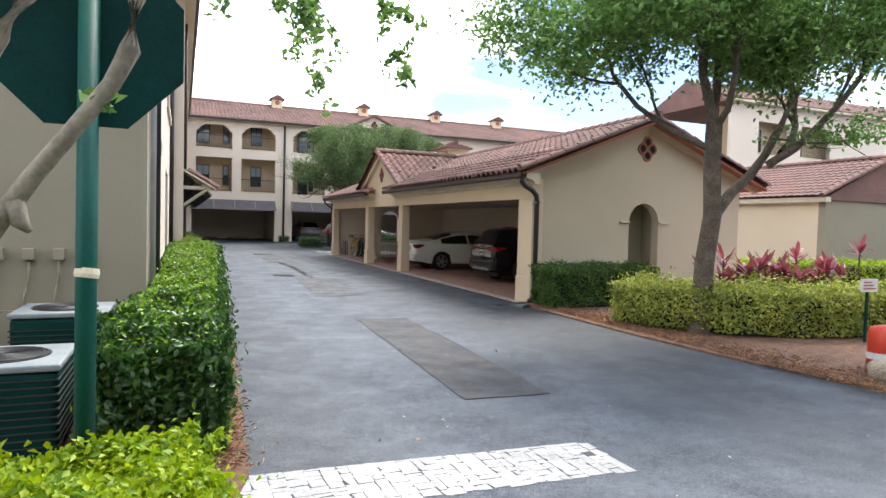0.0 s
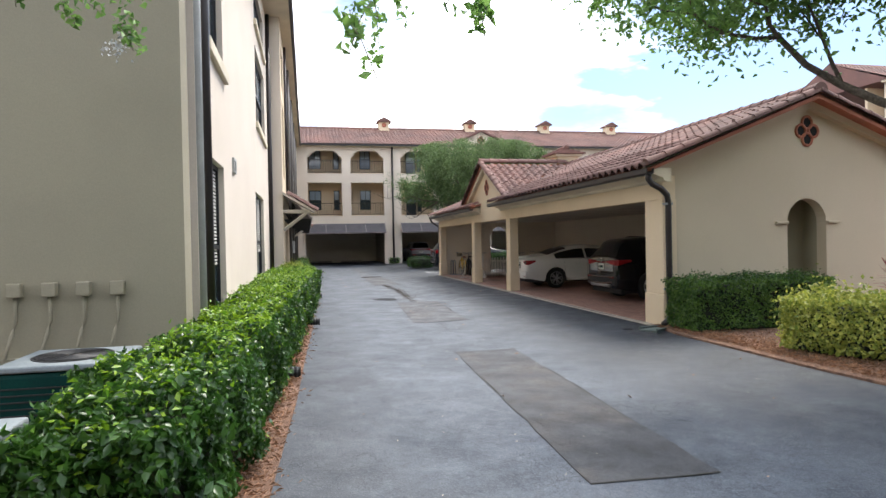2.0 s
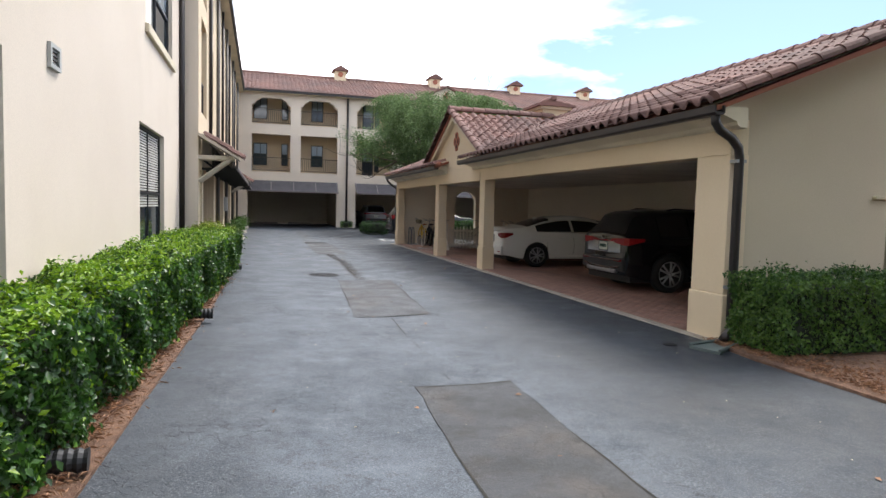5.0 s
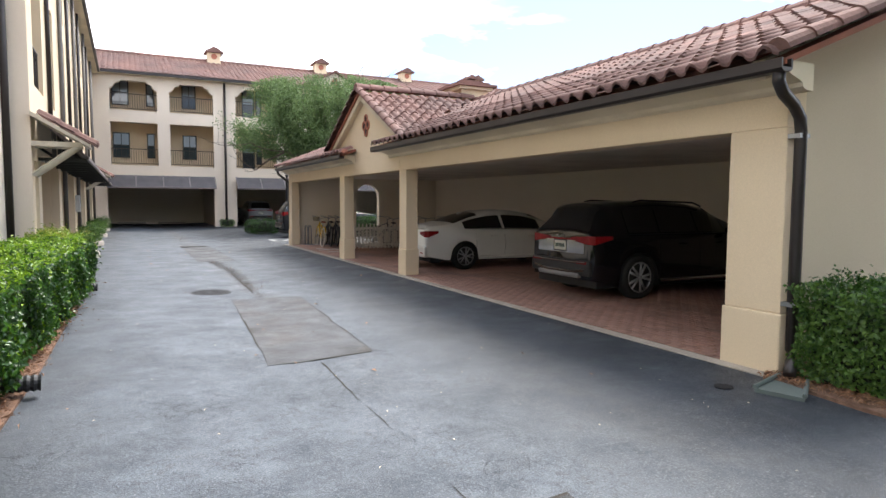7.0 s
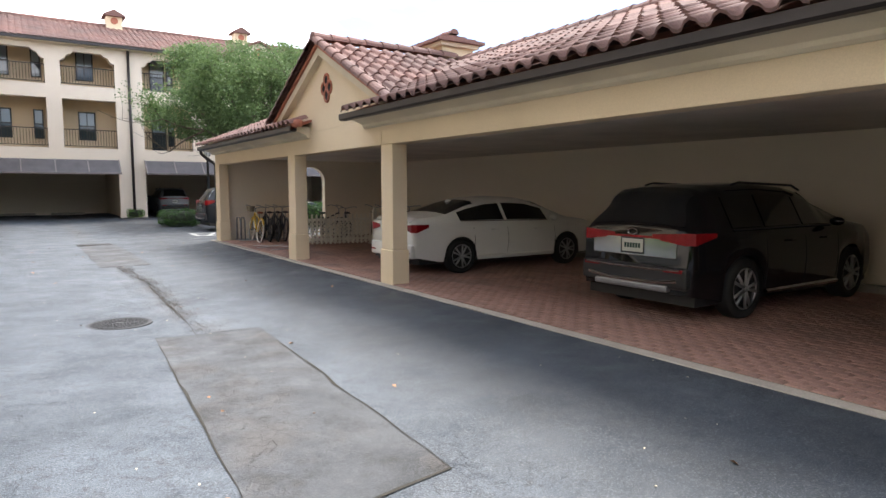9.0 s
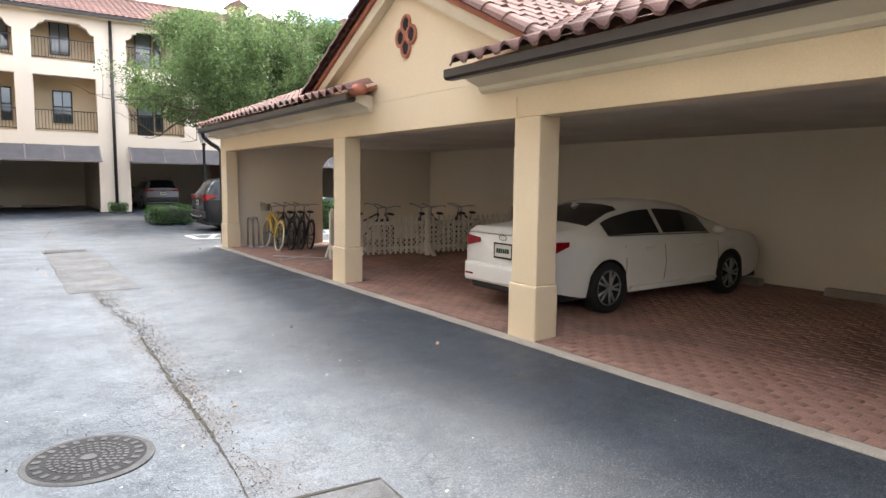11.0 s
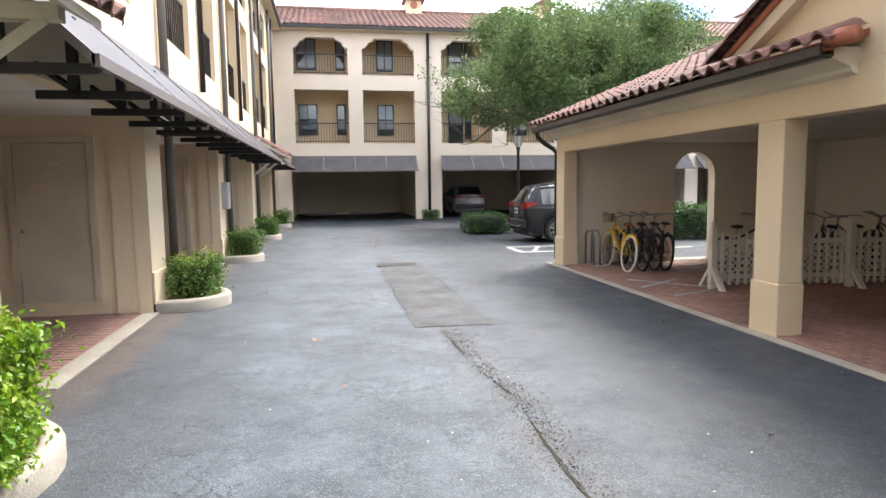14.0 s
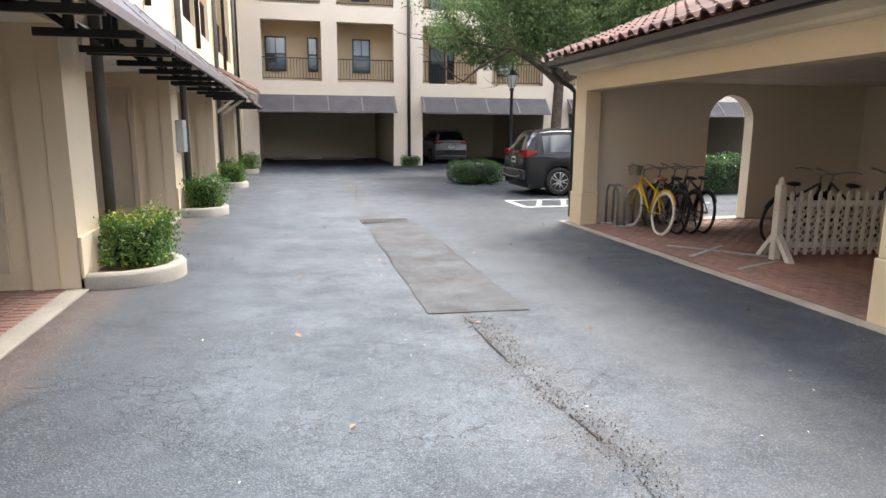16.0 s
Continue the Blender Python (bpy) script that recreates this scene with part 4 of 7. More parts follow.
def window(parent, axis, at, u0, u1, z0, z1, blinds=False, split=2, out=1):
    """A dark-framed window in a wall; axis is the way it faces, out its sign; panes, mullions and a sill."""
    name = "window"
    def bx(bm, a0, a1, p, q, z, zz):
        lo, hi = sorted((at - out * a0, at - out * a1))
        add_box(bm, *((lo, hi, p, q) if axis == "x" else (p, q, lo, hi)), z, zz)
    fr = bmesh.new()
    t = 0.06
    bx(fr, 0.0, 0.08, u0, u0 + t, z0, z1)
    bx(fr, 0.0, 0.08, u1 - t, u1, z0, z1)
    bx(fr, 0.0, 0.08, u0 + t, u1 - t, z0, z0 + t)
    bx(fr, 0.0, 0.08, u0 + t, u1 - t, z1 - t, z1)
    zm = (z0 + z1) / 2
    bx(fr, 0.005, 0.085, u0 + t, u1 - t, zm - 0.03, zm + 0.03)
    for k in range(1, split):
        u = u0 + (u1 - u0) * k / split
        bx(fr, 0.01, 0.06, u - 0.02, u + 0.02, z0 + t, z1 - t)
    f = part("window_frame", finish(fr), BLACK, parent, "dark metal window frame")
    for za, zb, pane in ((z0 + t, zm - 0.03, GLASS), (zm + 0.03, z1 - t, GLASS_SKY if not blinds else GLASS)):
        g = bmesh.new()
        bx(g, 0.04, 0.05, u0 + t, u1 - t, za, zb)
        part("pane", finish(g), pane, f)
    if blinds:
        s = bmesh.new()
        z = zm - 0.25
        while z < z1 - t - 0.03:
            bx(s, 0.030, 0.036, u0 + t + 0.02, u1 - t - 0.02, z, z + 0.032)
            z += 0.05
        part("blind", finish(s), BLIND, f, "pale slatted blind")
    return f


for (a, b, z, zz, bl) in ((7.1, 8.32, 0.45, 2.76, True), (14.2, 17.0, 0.5, 2.9, True)):
    window(left, "x", LX - 0.08, a, b, z, zz, bl)
for (a, b, z, zz) in ((6.9, 8.5, 4.2, 6.5), (14.9, 18.3, 4.68, 6.6), (6.9, 8.5, 7.1, 8.3), (14.9, 18.3, 7.2, 8.3)):
    window(left, "x", LX - 0.08, a, b, z, zz)
    part("window_sill", finish(box(LX - 0.1, LX + 0.07, a - 0.12, b + 0.12, z - 0.16, z, 0.01)), TRIM, left, "cream plaster sill")
window(left, "y", 5.3, -4.6, -3.22, 0.68, 2.74, False, 1, -1)
part("curtain", finish(box(-4.5, -3.5, 5.325, 5.337, 1.75, 2.66)), CURTAIN, left)
vent = part("wall_vent", finish(wall_boxes(bmesh.new(), "x", 9.42, 9.75, 2.82, 3.06, LX, LX + 0.035, [(9.47, 9.7, 2.86, 3.02)])), BOX_GREY, left, "small louvred wall vent")
for k in range(4):
    part("louvre", finish(box(LX, LX + 0.02, 9.47, 9.7, 2.87 + k * 0.04, 2.885 + k * 0.04)), BRONZE, vent)
part("downpipe", tube([(LX + 0.05, 6.32, -0.05), (LX + 0.05, 6.32, EAVE)], 0.065, 10), BRONZE, left, "dark bronze downpipe", True)
part("downpipe", tube([(LX + 0.02, 6.02, -0.05), (LX + 0.02, 6.02, EAVE)], 0.05, 10), BOX_GREY, left, "pale metal pipe", True)
part("downpipe", tube([(LX + 0.06, 19.6, 0.0), (LX + 0.06, 19.6, EAVE)], 0.07, 8), BRONZE, left, "dark bronze downpipe", True)
for b in BAYS:
    part("downpipe", tube([(UX + 0.08, b + 0.95, 0.32), (UX + 0.08, b + 0.95, EAVE)], 0.06, 10), PIPE_GREY, left, "weathered grey-brown downpipe", True)
    part("pipe_shoe", tube([(UX + 0.08, b + 0.95, 0.34), (UX + 0.1, b + 0.93, 0.22), (UX + 0.2, b + 0.85, 0.14)], 0.075, 10), IRON, left, "black pipe boot", True)
for b in (23.0, 29.2, 34.6, 40.6, 45.6):
    part("downpipe", tube([(UX + 0.06, b, 3.5), (UX + 0.06, b, EAVE)], 0.05, 8), BRONZE, left, "dark bronze downpipe", True)
for k in range(4):
    b = LX - 0.6 - 0.29 * k
    part("conduit_box", finish(box(b - 0.06, b + 0.06, 5.06, 5.15, 1.18, 1.31, 0.01)), STUCCO_SHADED, left)
    part("conduit", tube([(b, 5.11, 1.18), (b, 5.11, 0.95), (b - 0.03, 5.11, 0.85), (b - 0.06, 5.0, 0.62)], 0.018, 6), STUCCO_SHADED, left, "", True)

# storage doors on the bay walls
for b in BAYS[:3]:
    door = thing("storage_door", (-2.26, b + 0.04, 0.2), "flat tan painted storage door in a matching frame", "door", "storage doors in the bays")
    fr = bmesh.new()
    for x0, x1, z0, z1 in ((-2.78, -2.7, 0.2, 2.36), (-1.82, -1.74, 0.2, 2.36), (-2.7, -1.82, 2.28, 2.36)):
        add_box(fr, x0, x1, b - 0.01, b + 0.04, z0, z1)
    part("door_frame", finish(fr), DOOR_PAINT, door)
    part("door_leaf", finish(box(-2.69, -1.83, b + 0.012, b + 0.04, 0.2, 2.27)), DOOR_PAINT, door)
    part("handle", turned((-2.62, b + 0.012, 1.15), (0, -1, 0), [(0.015, 0), (0.015, 0.03), (0.028, 0.035), (0.028, 0.06), (0.01, 0.065)], 10), STEEL, door, "round metal knob", True)
    bars = bmesh.new()
    for k in range(3):
        add_box(bars, -2.28 + k * 0.05, -2.25 + k * 0.05, b + 0.006, b + 0.012, 1.98, 2.03)
    part("number", finish(bars), TRIM, door)
    vent = thing("wall_grille", (-3.05, b + 0.04, 0.7), "pale louvred wall grille beside the door", "grille", "grilles in the bays")
    part("grille_frame", finish(wall_boxes(bmesh.new(), "y", -3.3, -2.96, 0.46, 0.92, b - 0.0, b + 0.04, [(-3.26, -3.0, 0.5, 0.88)])), BOX_GREY, vent)
    for k in range(8):
        part("slat", finish(box(-3.26, -3.0, b + 0.01, b + 0.03, 0.51 + k * 0.047, 0.535 + k * 0.047)), BOX_GREY, vent)
meter = thing("meter_box", (UX + 0.06, 31.3, 1.5), "grey electrical box on the wall", "utility box")
part("box_body", finish(box(UX, UX + 0.14, 31.1, 31.5, 1.2, 1.8, 0.015)), BOX_GREY, meter)


def railing(axis, at, u0, u1, z0, z1, n=None):
    r = thing("balcony_railing", (at, (u0 + u1) / 2, z0) if axis == "x" else ((u0 + u1) / 2, at, z0), "dark metal balcony railing with thin upright bars", "railing", "balcony railings")
    def bx(p, q, z, zz, t=0.02):
        return finish(box(at - t, at + t, p, q, z, zz)) if axis == "x" else finish(box(p, q, at - t, at + t, z, zz))
    part("top_rail", bx(u0, u1, z1 - 0.04, z1), BRONZE, r)
    part("bottom_rail", bx(u0, u1, z0 + 0.07, z0 + 0.1), BRONZE, r)
    k = max(3, int((u1 - u0) / 0.13))
    for i in range(k + 1):
        u = u0 + 0.012 + (u1 - u0 - 0.024) * i / k
        lo = z0 + (0.1 if 0 < i < k else 0.0)
        part("baluster", finish(box(at - 0.01, at + 0.01, u - 0.01, u + 0.01, lo, z1 - 0.04) if axis == "x" else box(u - 0.01, u + 0.01, at - 0.01, at + 0.01, lo, z1 - 0.04)), BRONZE, r)
    return r


for a, b in up_open:
    for z in (3.95, 7.0):
        railing("x", UX - 0.1, a, b, z, z + 0.95)
    for z in (3.98, 6.98):
        window(left, "x", -2.66, a + 0.2, b - 0.3, z, z + 2.0)

# small tiled canopies on timber brackets, and the louvred awnings
def canopy(y0, y1):
    c = thing("tile_canopy", (UX, (y0 + y1) / 2, 2.7), "small red tile canopy on cream timber brackets", "canopy", "canopies over entrances")
    part("canopy_deck", prism([(UX, 3.32), (-0.1, 2.72), (-0.1, 2.66), (UX, 3.24)], "y", y0, y1), WOOD_PAINT, c)
    roof_tiles(c, (-0.06, y0 - 0.02, 2.74), (0, 1, 0), Vector((-1.0, 0, 0.6)), int((y1 - y0) / 0.22) + 1, 3, 0.22, 0.36, 0)
    for y in (y0 + 0.2, y1 - 0.2):
        part("bracket", tube([(UX, y, 2.1), (-0.35, y, 2.68)], 0.05, 4), WOOD_PAINT, c, "cream timber brace")
        part("bracket", finish(box(UX, -0.25, y - 0.05, y + 0.05, 2.66, 2.76)), WOOD_PAINT, c, "cream timber arm")


def awning(y0, y1, k=0):
    c = thing("louvred_awning", (UX, (y0 + y1) / 2, 2.6), "dark grey louvred metal awning over a parking bay", "awning", "awnings on the driveway side")
    xo, zo, zi = -0.2, 2.52, 3.36
    n = 14
    for i in range(n):
        f = i / n
        x0, x1 = UX + (xo - UX) * f, UX + (xo - UX) * (f + 0.9 / n)
        z0, z1 = zi + (zo - zi) * f, zi + (zo - zi) * (f + 0.9 / n)
        part("slat", prism([(x0, z0 + 0.03), (x1, z1 - 0.01), (x1, z1 - 0.03), (x0, z0 + 0.01)], "y", y0 + 0.03, y1 - 0.03), AWNING, c)
    part("front_edge", finish(box(xo - 0.02, xo + 0.03, y0, y1, zo - 0.05, zo + 0.03)), AWNING_EDGE, c)
    for y in (y0, (y0 + y1) / 2, y1 - 0.05):
        part("side_edge", prism([(UX, zi + 0.05), (xo, zo + 0.03), (xo, zo - 0.05), (UX, zi - 0.05)], "y", y, y + 0.05), AWNING_EDGE, c)
    m = 4
    for i in range(m + 1):
        y = y0 + 0.1 + (y1 - y0 - 0.2) * i / m
        part("bracket", finish(box(UX, xo, y - 0.03, y + 0.03, zo - 0.09, zo - 0.02)), BLACK, c, "black steel arm")
        part("bracket", tube([(UX, y, 2.72), (UX + 0.3, y, 2.5)], 0.03, 4), BLACK, c)
        part("bracket", finish(box(UX + 0.25, UX + 0.33, y - 0.03, y + 0.03, zo - 0.04, 3.1)), BLACK, c)


canopy(19.62, 20.6)
awning(20.75, 25.95)
awning(26.0, 31.1)
awning(31.15, 37.3)
canopy(37.6, 40.0)
awning(40.1, 45.5)
# ---------------------------------------------------------------- far building
FY = 47.7
far = thing("apartment_building", (6, FY, 0), "three-storey cream stucco apartment building over shaded garages", "building")
UP = [(-0.2, 2.35), (3.05, 5.57), (6.92, 9.5), (10.25, 12.8), (14.2, 16.7), (17.5, 20.0)]
F2, F2T, F3, F3T, FE = 3.75, 6.3, 7.0, 8.75, 9.05
holes = [(a, b, F2, F2T) for a, b in UP] + [(a, b, F3, F3T) for a, b in UP] + [(-0.45, 5.55, -0.1, 2.45), (6.9, 12.9, -0.1, 2.45), (14.2, 20.2, -0.1, 2.45), (20.95, 27.0, -0.1, 2.45)]
part("front_wall", finish(wall_boxes(bmesh.new(), "y", -1.5, 60, -0.1, FE, FY, FY + 0.35, holes)), STUCCO_PALE, far, "cream stucco facade with balconies")
for a, b in UP:
    for u, s in ((a, 1), (b, -1)):
        pts = [(u, F3T), (u, F3T - 0.5), (u + s * 0.12, F3T - 0.46), (u + s * 0.22, F3T - 0.36), (u + s * 0.3, F3T - 0.2), (u + s * 0.5, F3T - 0.12), (u + s * 0.6, F3T)]
        part("arch_corner", prism(pts, "y", FY + 0.005, FY + 0.345), STUCCO_PALE, far)
bm = bmesh.new()
add_box(bm, -1.5, 60, FY + 2.0, FY + 2.2, 2.6, FE)
for z in (2.6, 6.6):
    add_box(bm, -1.5, 60, FY + 0.35, FY + 2.0, z, z + 0.15)
for x in (-1.2, 2.6, 6.2, 9.8, 13.5, 17.1, 20.6):
    add_box(bm, x - 0.1, x + 0.1, FY + 0.35, FY + 2.0, 2.75, FE)
part("balcony_inside", finish(bm), STUCCO, far, "balcony recesses")
part("garage_back_wall", finish(box(-1.5, 60, FY + 9, FY + 9.2, -0.1, 2.6)), STUCCO_INSIDE, far, "garage back wall in shade")
for x in (-0.9, 6.05, 13.4, 20.6, 27.3):
    part("garage_partition", finish(box(x - 0.25, x + 0.25, FY + 0.36, FY + 9, -0.1, 2.6)), STUCCO_INSIDE, far)
part("garage_ceiling", finish(box(-1.5, 60, FY + 0.35, FY + 9, 2.6, 2.7)), CEILING, far)
part("eave", finish(box(-2.5, 60, FY - 0.45, FY + 0.35, FE, FE + 0.12)), TRIM, far)
part("gutter", finish(box(-2.5, 60, FY - 0.55, FY - 0.43, FE + 0.02, FE + 0.16)), BRONZE, far, "dark bronze gutter")
for x in (6.25, 13.5):
    part("downpipe", tube([(x, FY - 0.08, 0.1), (x, FY - 0.08, FE)], 0.075, 8), BRONZE, far, "dark bronze downpipe", True)
RX = 0.3


def wave_roof(parent, x0, x1, y0, z0, run, rise, w=0.3, rows=14, along="x"):
    """A tiled slope: rows of rounded tiles stepping up, as one sheet."""
    n = int((x1 - x0) / w * 4)
    v, f = [], []
    for j in range(rows):
        for o, lift in ((0.0, 0.04), (1.0, 0.0)):
            t = (j + o) / rows
            for i in range(n + 1):
                u = x0 + (x1 - x0) * i / n
                v.append((u, y0 + run * t, z0 + rise * t + lift + 0.06 * abs(math.sin(math.pi * i / 4)) ))
    m = n + 1
    for r in range(2 * rows - 1):
        for i in range(n):
            f.append((r * m + i, r * m + i + 1, (r + 1) * m + i + 1, (r + 1) * m + i))
    return mesh_object("roof_slope", v, f, TILE_JOINED, parent, False, "red barrel tile roof slope")


wave_roof(far, -3.0, 60, FY - 0.5, FE + 0.14, 5.2, 2.05)
part("roof_back", prism([(FY + 4.7, FE + 2.2), (FY + 9.8, FE + 0.14), (FY - 0.3, FE + 0.1)], "x", -3, 60), TILE_JOINED, far)
ridge_caps(far, [(-3, FY + 4.7, FE + 2.25), (60, FY + 4.7, FE + 2.25)], 0.16, 0.5)
# gable in the eave line
part("gable", prism([(11.0, FE - 0.2), (15.9, FE - 0.2), (15.9, FE + 0.1), (13.45, FE + 1.3), (11.0, FE + 0.1)], "y", FY - 0.1, FY + 3.0), STUCCO_PALE, far)
for sgn in (-1, 1):
    part("gable_roof", prism([(13.45, FE + 1.45), (13.45 + sgn * 2.8, FE + 0.1), (13.45 + sgn * 2.8, FE - 0.02), (13.45, FE + 1.3)], "y", FY - 0.35, FY + 3.2), TILE_JOINED, far)
rosette("gable_vent", (13.45, FY - 0.11, FE + 0.62), "y", 0.16, far)
for x in (6.2, 13.7, 20.6, 27.0):
    cup = thing("roof_cupola", (x, FY + 4.7, FE + 2.0), "small stucco roof cupola with tiled cap", "cupola", "cupolas along the ridge")
    part("cupola_body", finish(box(x - 0.42, x + 0.42, FY + 4.2, FY + 5.1, FE + 1.7, FE + 2.75)), STUCCO, cup)
    part("cupola_vent", turned((x, FY + 4.19, FE + 2.5), (0, -1, 0), [(0.2, 0), (0.2, 0.03)], 10), TERRACOTTA, cup)
    part("cupola_roof", prism([(x - 0.62, FE + 2.75), (x + 0.62, FE + 2.75), (x + 0.55, FE + 2.85), (x, FE + 3.15), (x - 0.55, FE + 2.85)], "y", FY + 4.0, FY + 5.3), TILE_JOINED, cup)
for a, b in UP[:5]:
    for z, zz in ((F2, F2T), (F3, F3T)):
        railing("y", FY + 0.12, a, b, z + 0.03, z + 1.0)
        if a < 6 or a > 10:
            window(far, "y", FY + 1.91, (a + b) / 2 - (1.2 if a < 0 else 0.42), (a + b) / 2 + (-0.25 if a < 0 else 0.42), z + 0.55, z + 2.1, False, 2, -1)
        else:
            window(far, "y", FY + 1.91, a + 0.7, a + 1.5, z + 0.05, z + 2.1, False, 1, -1)
            window(far, "y", FY + 1.91, a + 1.6, a + 1.95, z + 0.35, z + 2.1, False, 1, -1)
    if a < 0:
        for z in (F2, F3):
            window(far, "y", FY + 1.91, b - 0.55, b - 0.1, z + 0.55, z + 2.1, False, 1, -1)


def far_awning(x0, x1):
    c = thing("louvred_awning", ((x0 + x1) / 2, FY, 2.7), "grey louvred metal awning over a garage opening", "awning", "awnings over the garages")
    yo, zo, zi = FY - 0.8, 2.42, 3.12
    n = 11
    for i in range(n):
        f = i / n
        ya, yb = FY + (yo - FY) * f, FY + (yo - FY) * (f + 0.9 / n)
        za, zb = zi + (zo - zi) * f, zi + (zo - zi) * (f + 0.9 / n)
        part("slat", prism([(ya, za + 0.03), (yb, zb), (yb, zb - 0.02), (ya, za + 0.01)], "x", x0 + 0.03, x1 - 0.03), AWNING, c)
    part("front_edge", finish(box(x0, x1, yo - 0.03, yo + 0.02, zo - 0.05, zo + 0.04)), AWNING_EDGE, c)
    for k in range(5):
        x = x0 + (x1 - x0 - 0.06) * k / 4
        part("rib", prism([(FY, zi + 0.06), (yo, zo + 0.04), (yo, zo - 0.04), (FY, zi - 0.03)], "x", x, x + 0.06), AWNING_EDGE, c)


for x0, x1 in ((-0.45, 5.6), (6.85, 12.95), (14.1, 20.3), (20.8, 27.1)):
    far_awning(x0, x1)
for x in (0.8, 3.4):
    ws = thing("wheel_stop", (x, FY + 6.5, 0.03), "pale concrete wheel stop on the garage floor", "wheel stop", "wheel stops")
    part("stop_block", finish(box(x - 0.9, x + 0.9, FY + 6.4, FY + 6.6, 0.0, 0.14, 0.02)), CONCRETE, ws)

# ---------------------------------------------------------------- second carport and the building behind
c2 = thing("carport", (22, 14, 0), "second peach stucco carport with tile roof", "carport")
part("carport_wall", finish(wall_boxes(bmesh.new(), "x", 14.3, 34, -0.1, 3.05, 22.0, 22.3, [])), STUCCO, c2, "peach stucco wall")
# South end of this carport: shade put into the wall colour
part("end_wall", prism([(22.0, -0.1), (29, -0.1), (29, 3.05), (25.5, 4.75), (22.0, 3.05)], "y", 14.0, 14.3), STUCCO_SHADED, c2, "stucco end wall, its shade painted as dark tan")
part("eave", finish(box(21.7, 22.0, 13.8, 34, 2.95, 3.15)), TRIM, c2)
v0 = wave_roof(c2, 13.7, 34, 0, 0, 4.2, 1.75, 0.32, 12)
v0.matrix_world = Matrix(((0, 1, 0, 21.5), (1, 0, 0, 0), (0, 0, 1, 3.15), (0, 0, 0, 1)))
part("roof_back", prism([(25.7, 4.85), (30, 3.0), (21.7, 3.05)], "y", 13.9, 34), TILE_JOINED, c2)
ridge_caps(c2, [(25.6, 13.6, 4.95), (25.6, 34, 4.95)], 0.13)
ridge_caps(c2, [(21.4, 13.75, 3.2), (25.6, 13.75, 4.95), (30, 13.75, 3.2)], 0.11, name="rake_tile")
rb = thing("apartment_building", (42, 32, 0), "pale three-storey apartment building behind the trees", "building")
RUP = [(38.7, 42.0), (43.2, 46.5)]
holes = [(a, b, z, z + 2.4) for a, b in RUP for z in (4.2, 7.6)]
part("front_wall", finish(wall_boxes(bmesh.new(), "y", 36.0, 62, -0.1, 11.2, 32, 32.35, holes)), STUCCO_PALE, rb)
part("balcony_inside", finish(box(36.0, 62, 33.6, 33.8, -0.1, 11.2)), STUCCO, rb)
part("eave", finish(box(35.6, 62, 31.4, 32.2, 11.2, 11.35)), TRIM, rb)
wave_roof(rb, 35.6, 62, 31.4, 11.35, 5.0, 2.2)
part("roof_back", prism([(36.3, 13.5), (41, 11.3), (31.6, 11.3)], "x", 35.6, 62), TILE_JOINED, rb)
for a, b in RUP:
    for z in (4.2, 7.6):
        railing("y", 32.1, a, b, z, z + 1.0)
        window(rb, "y", 33.5, a + 0.8, a + 2.0, z + 0.4, z + 2.1, False, 2, -1)
# unseen dark wall added behind the camera to block southern sky light
SKY_SCREEN = material("sky_screen_green", (0.05, 0.075, 0.03), 0.95, (0.02, 0.035, 0.014), 1.2, 14, 0.8, 0.5, bump_dist=0.2)
structure("backdrop", finish(wall_boxes(bmesh.new(), "y", -45, 60, -0.1, 10.5, -18.5, -18, [])), SKY_SCREEN, "unseen dark wall added far behind the walk to block light")
# ---------------------------------------------------------------- beds, kerbs and islands
slab("mulch_bed", [(-0.72, 1.2), (-0.5, 5.5), (-0.42, 8.0), (-0.26, 12.0), (-0.2, 16.5), (-0.3, 18.9), (-0.6, 19.25), (-1.6, 19.3), (-1.6, 5.1), (-3.6, 5.1), (-3.6, -2.0), (-1.0, -2.0), (-0.95, 0.4)], MULCH, 0.025, "strip of rust-brown pine mulch under the hedge", "mulch")
slab("mulch_bed", [(5.72, 8.95), (5.6, 8.0), (5.56, 5.3), (5.64, 3.1), (5.9, 1.3), (6.6, 0.6), (9, 0.9), (14, 1.6), (21.9, 3.0), (21.9, 13.9), (12.5, 14), (12.5, 9.1), (6.0, 9.1)], MULCH, 0.03, "bed of rust-brown pine mulch round the hedges", "mulch")


def straw(name, samples, parent, seed, label):
    """Loose pine needles and chips strewn on a bed."""
    r = np.random.default_rng(seed)
    pts = np.array([samples(r) for _ in range(5200)])
    return leaves(name, pts, np.tile([0.0, 0.0, 1.0], (len(pts), 1)), 0.06, CHIP, parent, r, 0.35, 0.14)


bed = tagged(new("pine_straw"), "loose rust-brown pine straw along the driveway", "pine straw", "", "stuff")


def left_edge(r):
    y = r.uniform(1.2, 19)
    return (-0.72 + 0.036 * (y - 1.2) + r.normal(-0.12, 0.1), y, 0.06)


def right_edge(r):
    y = r.uniform(1.2, 9)
    return (5.65 + abs(r.normal(0, 0.45)), y, 0.05)


straw("straw_left", left_edge, bed, 21, "pine straw")
straw("straw_right", right_edge, bed, 22, "pine straw")


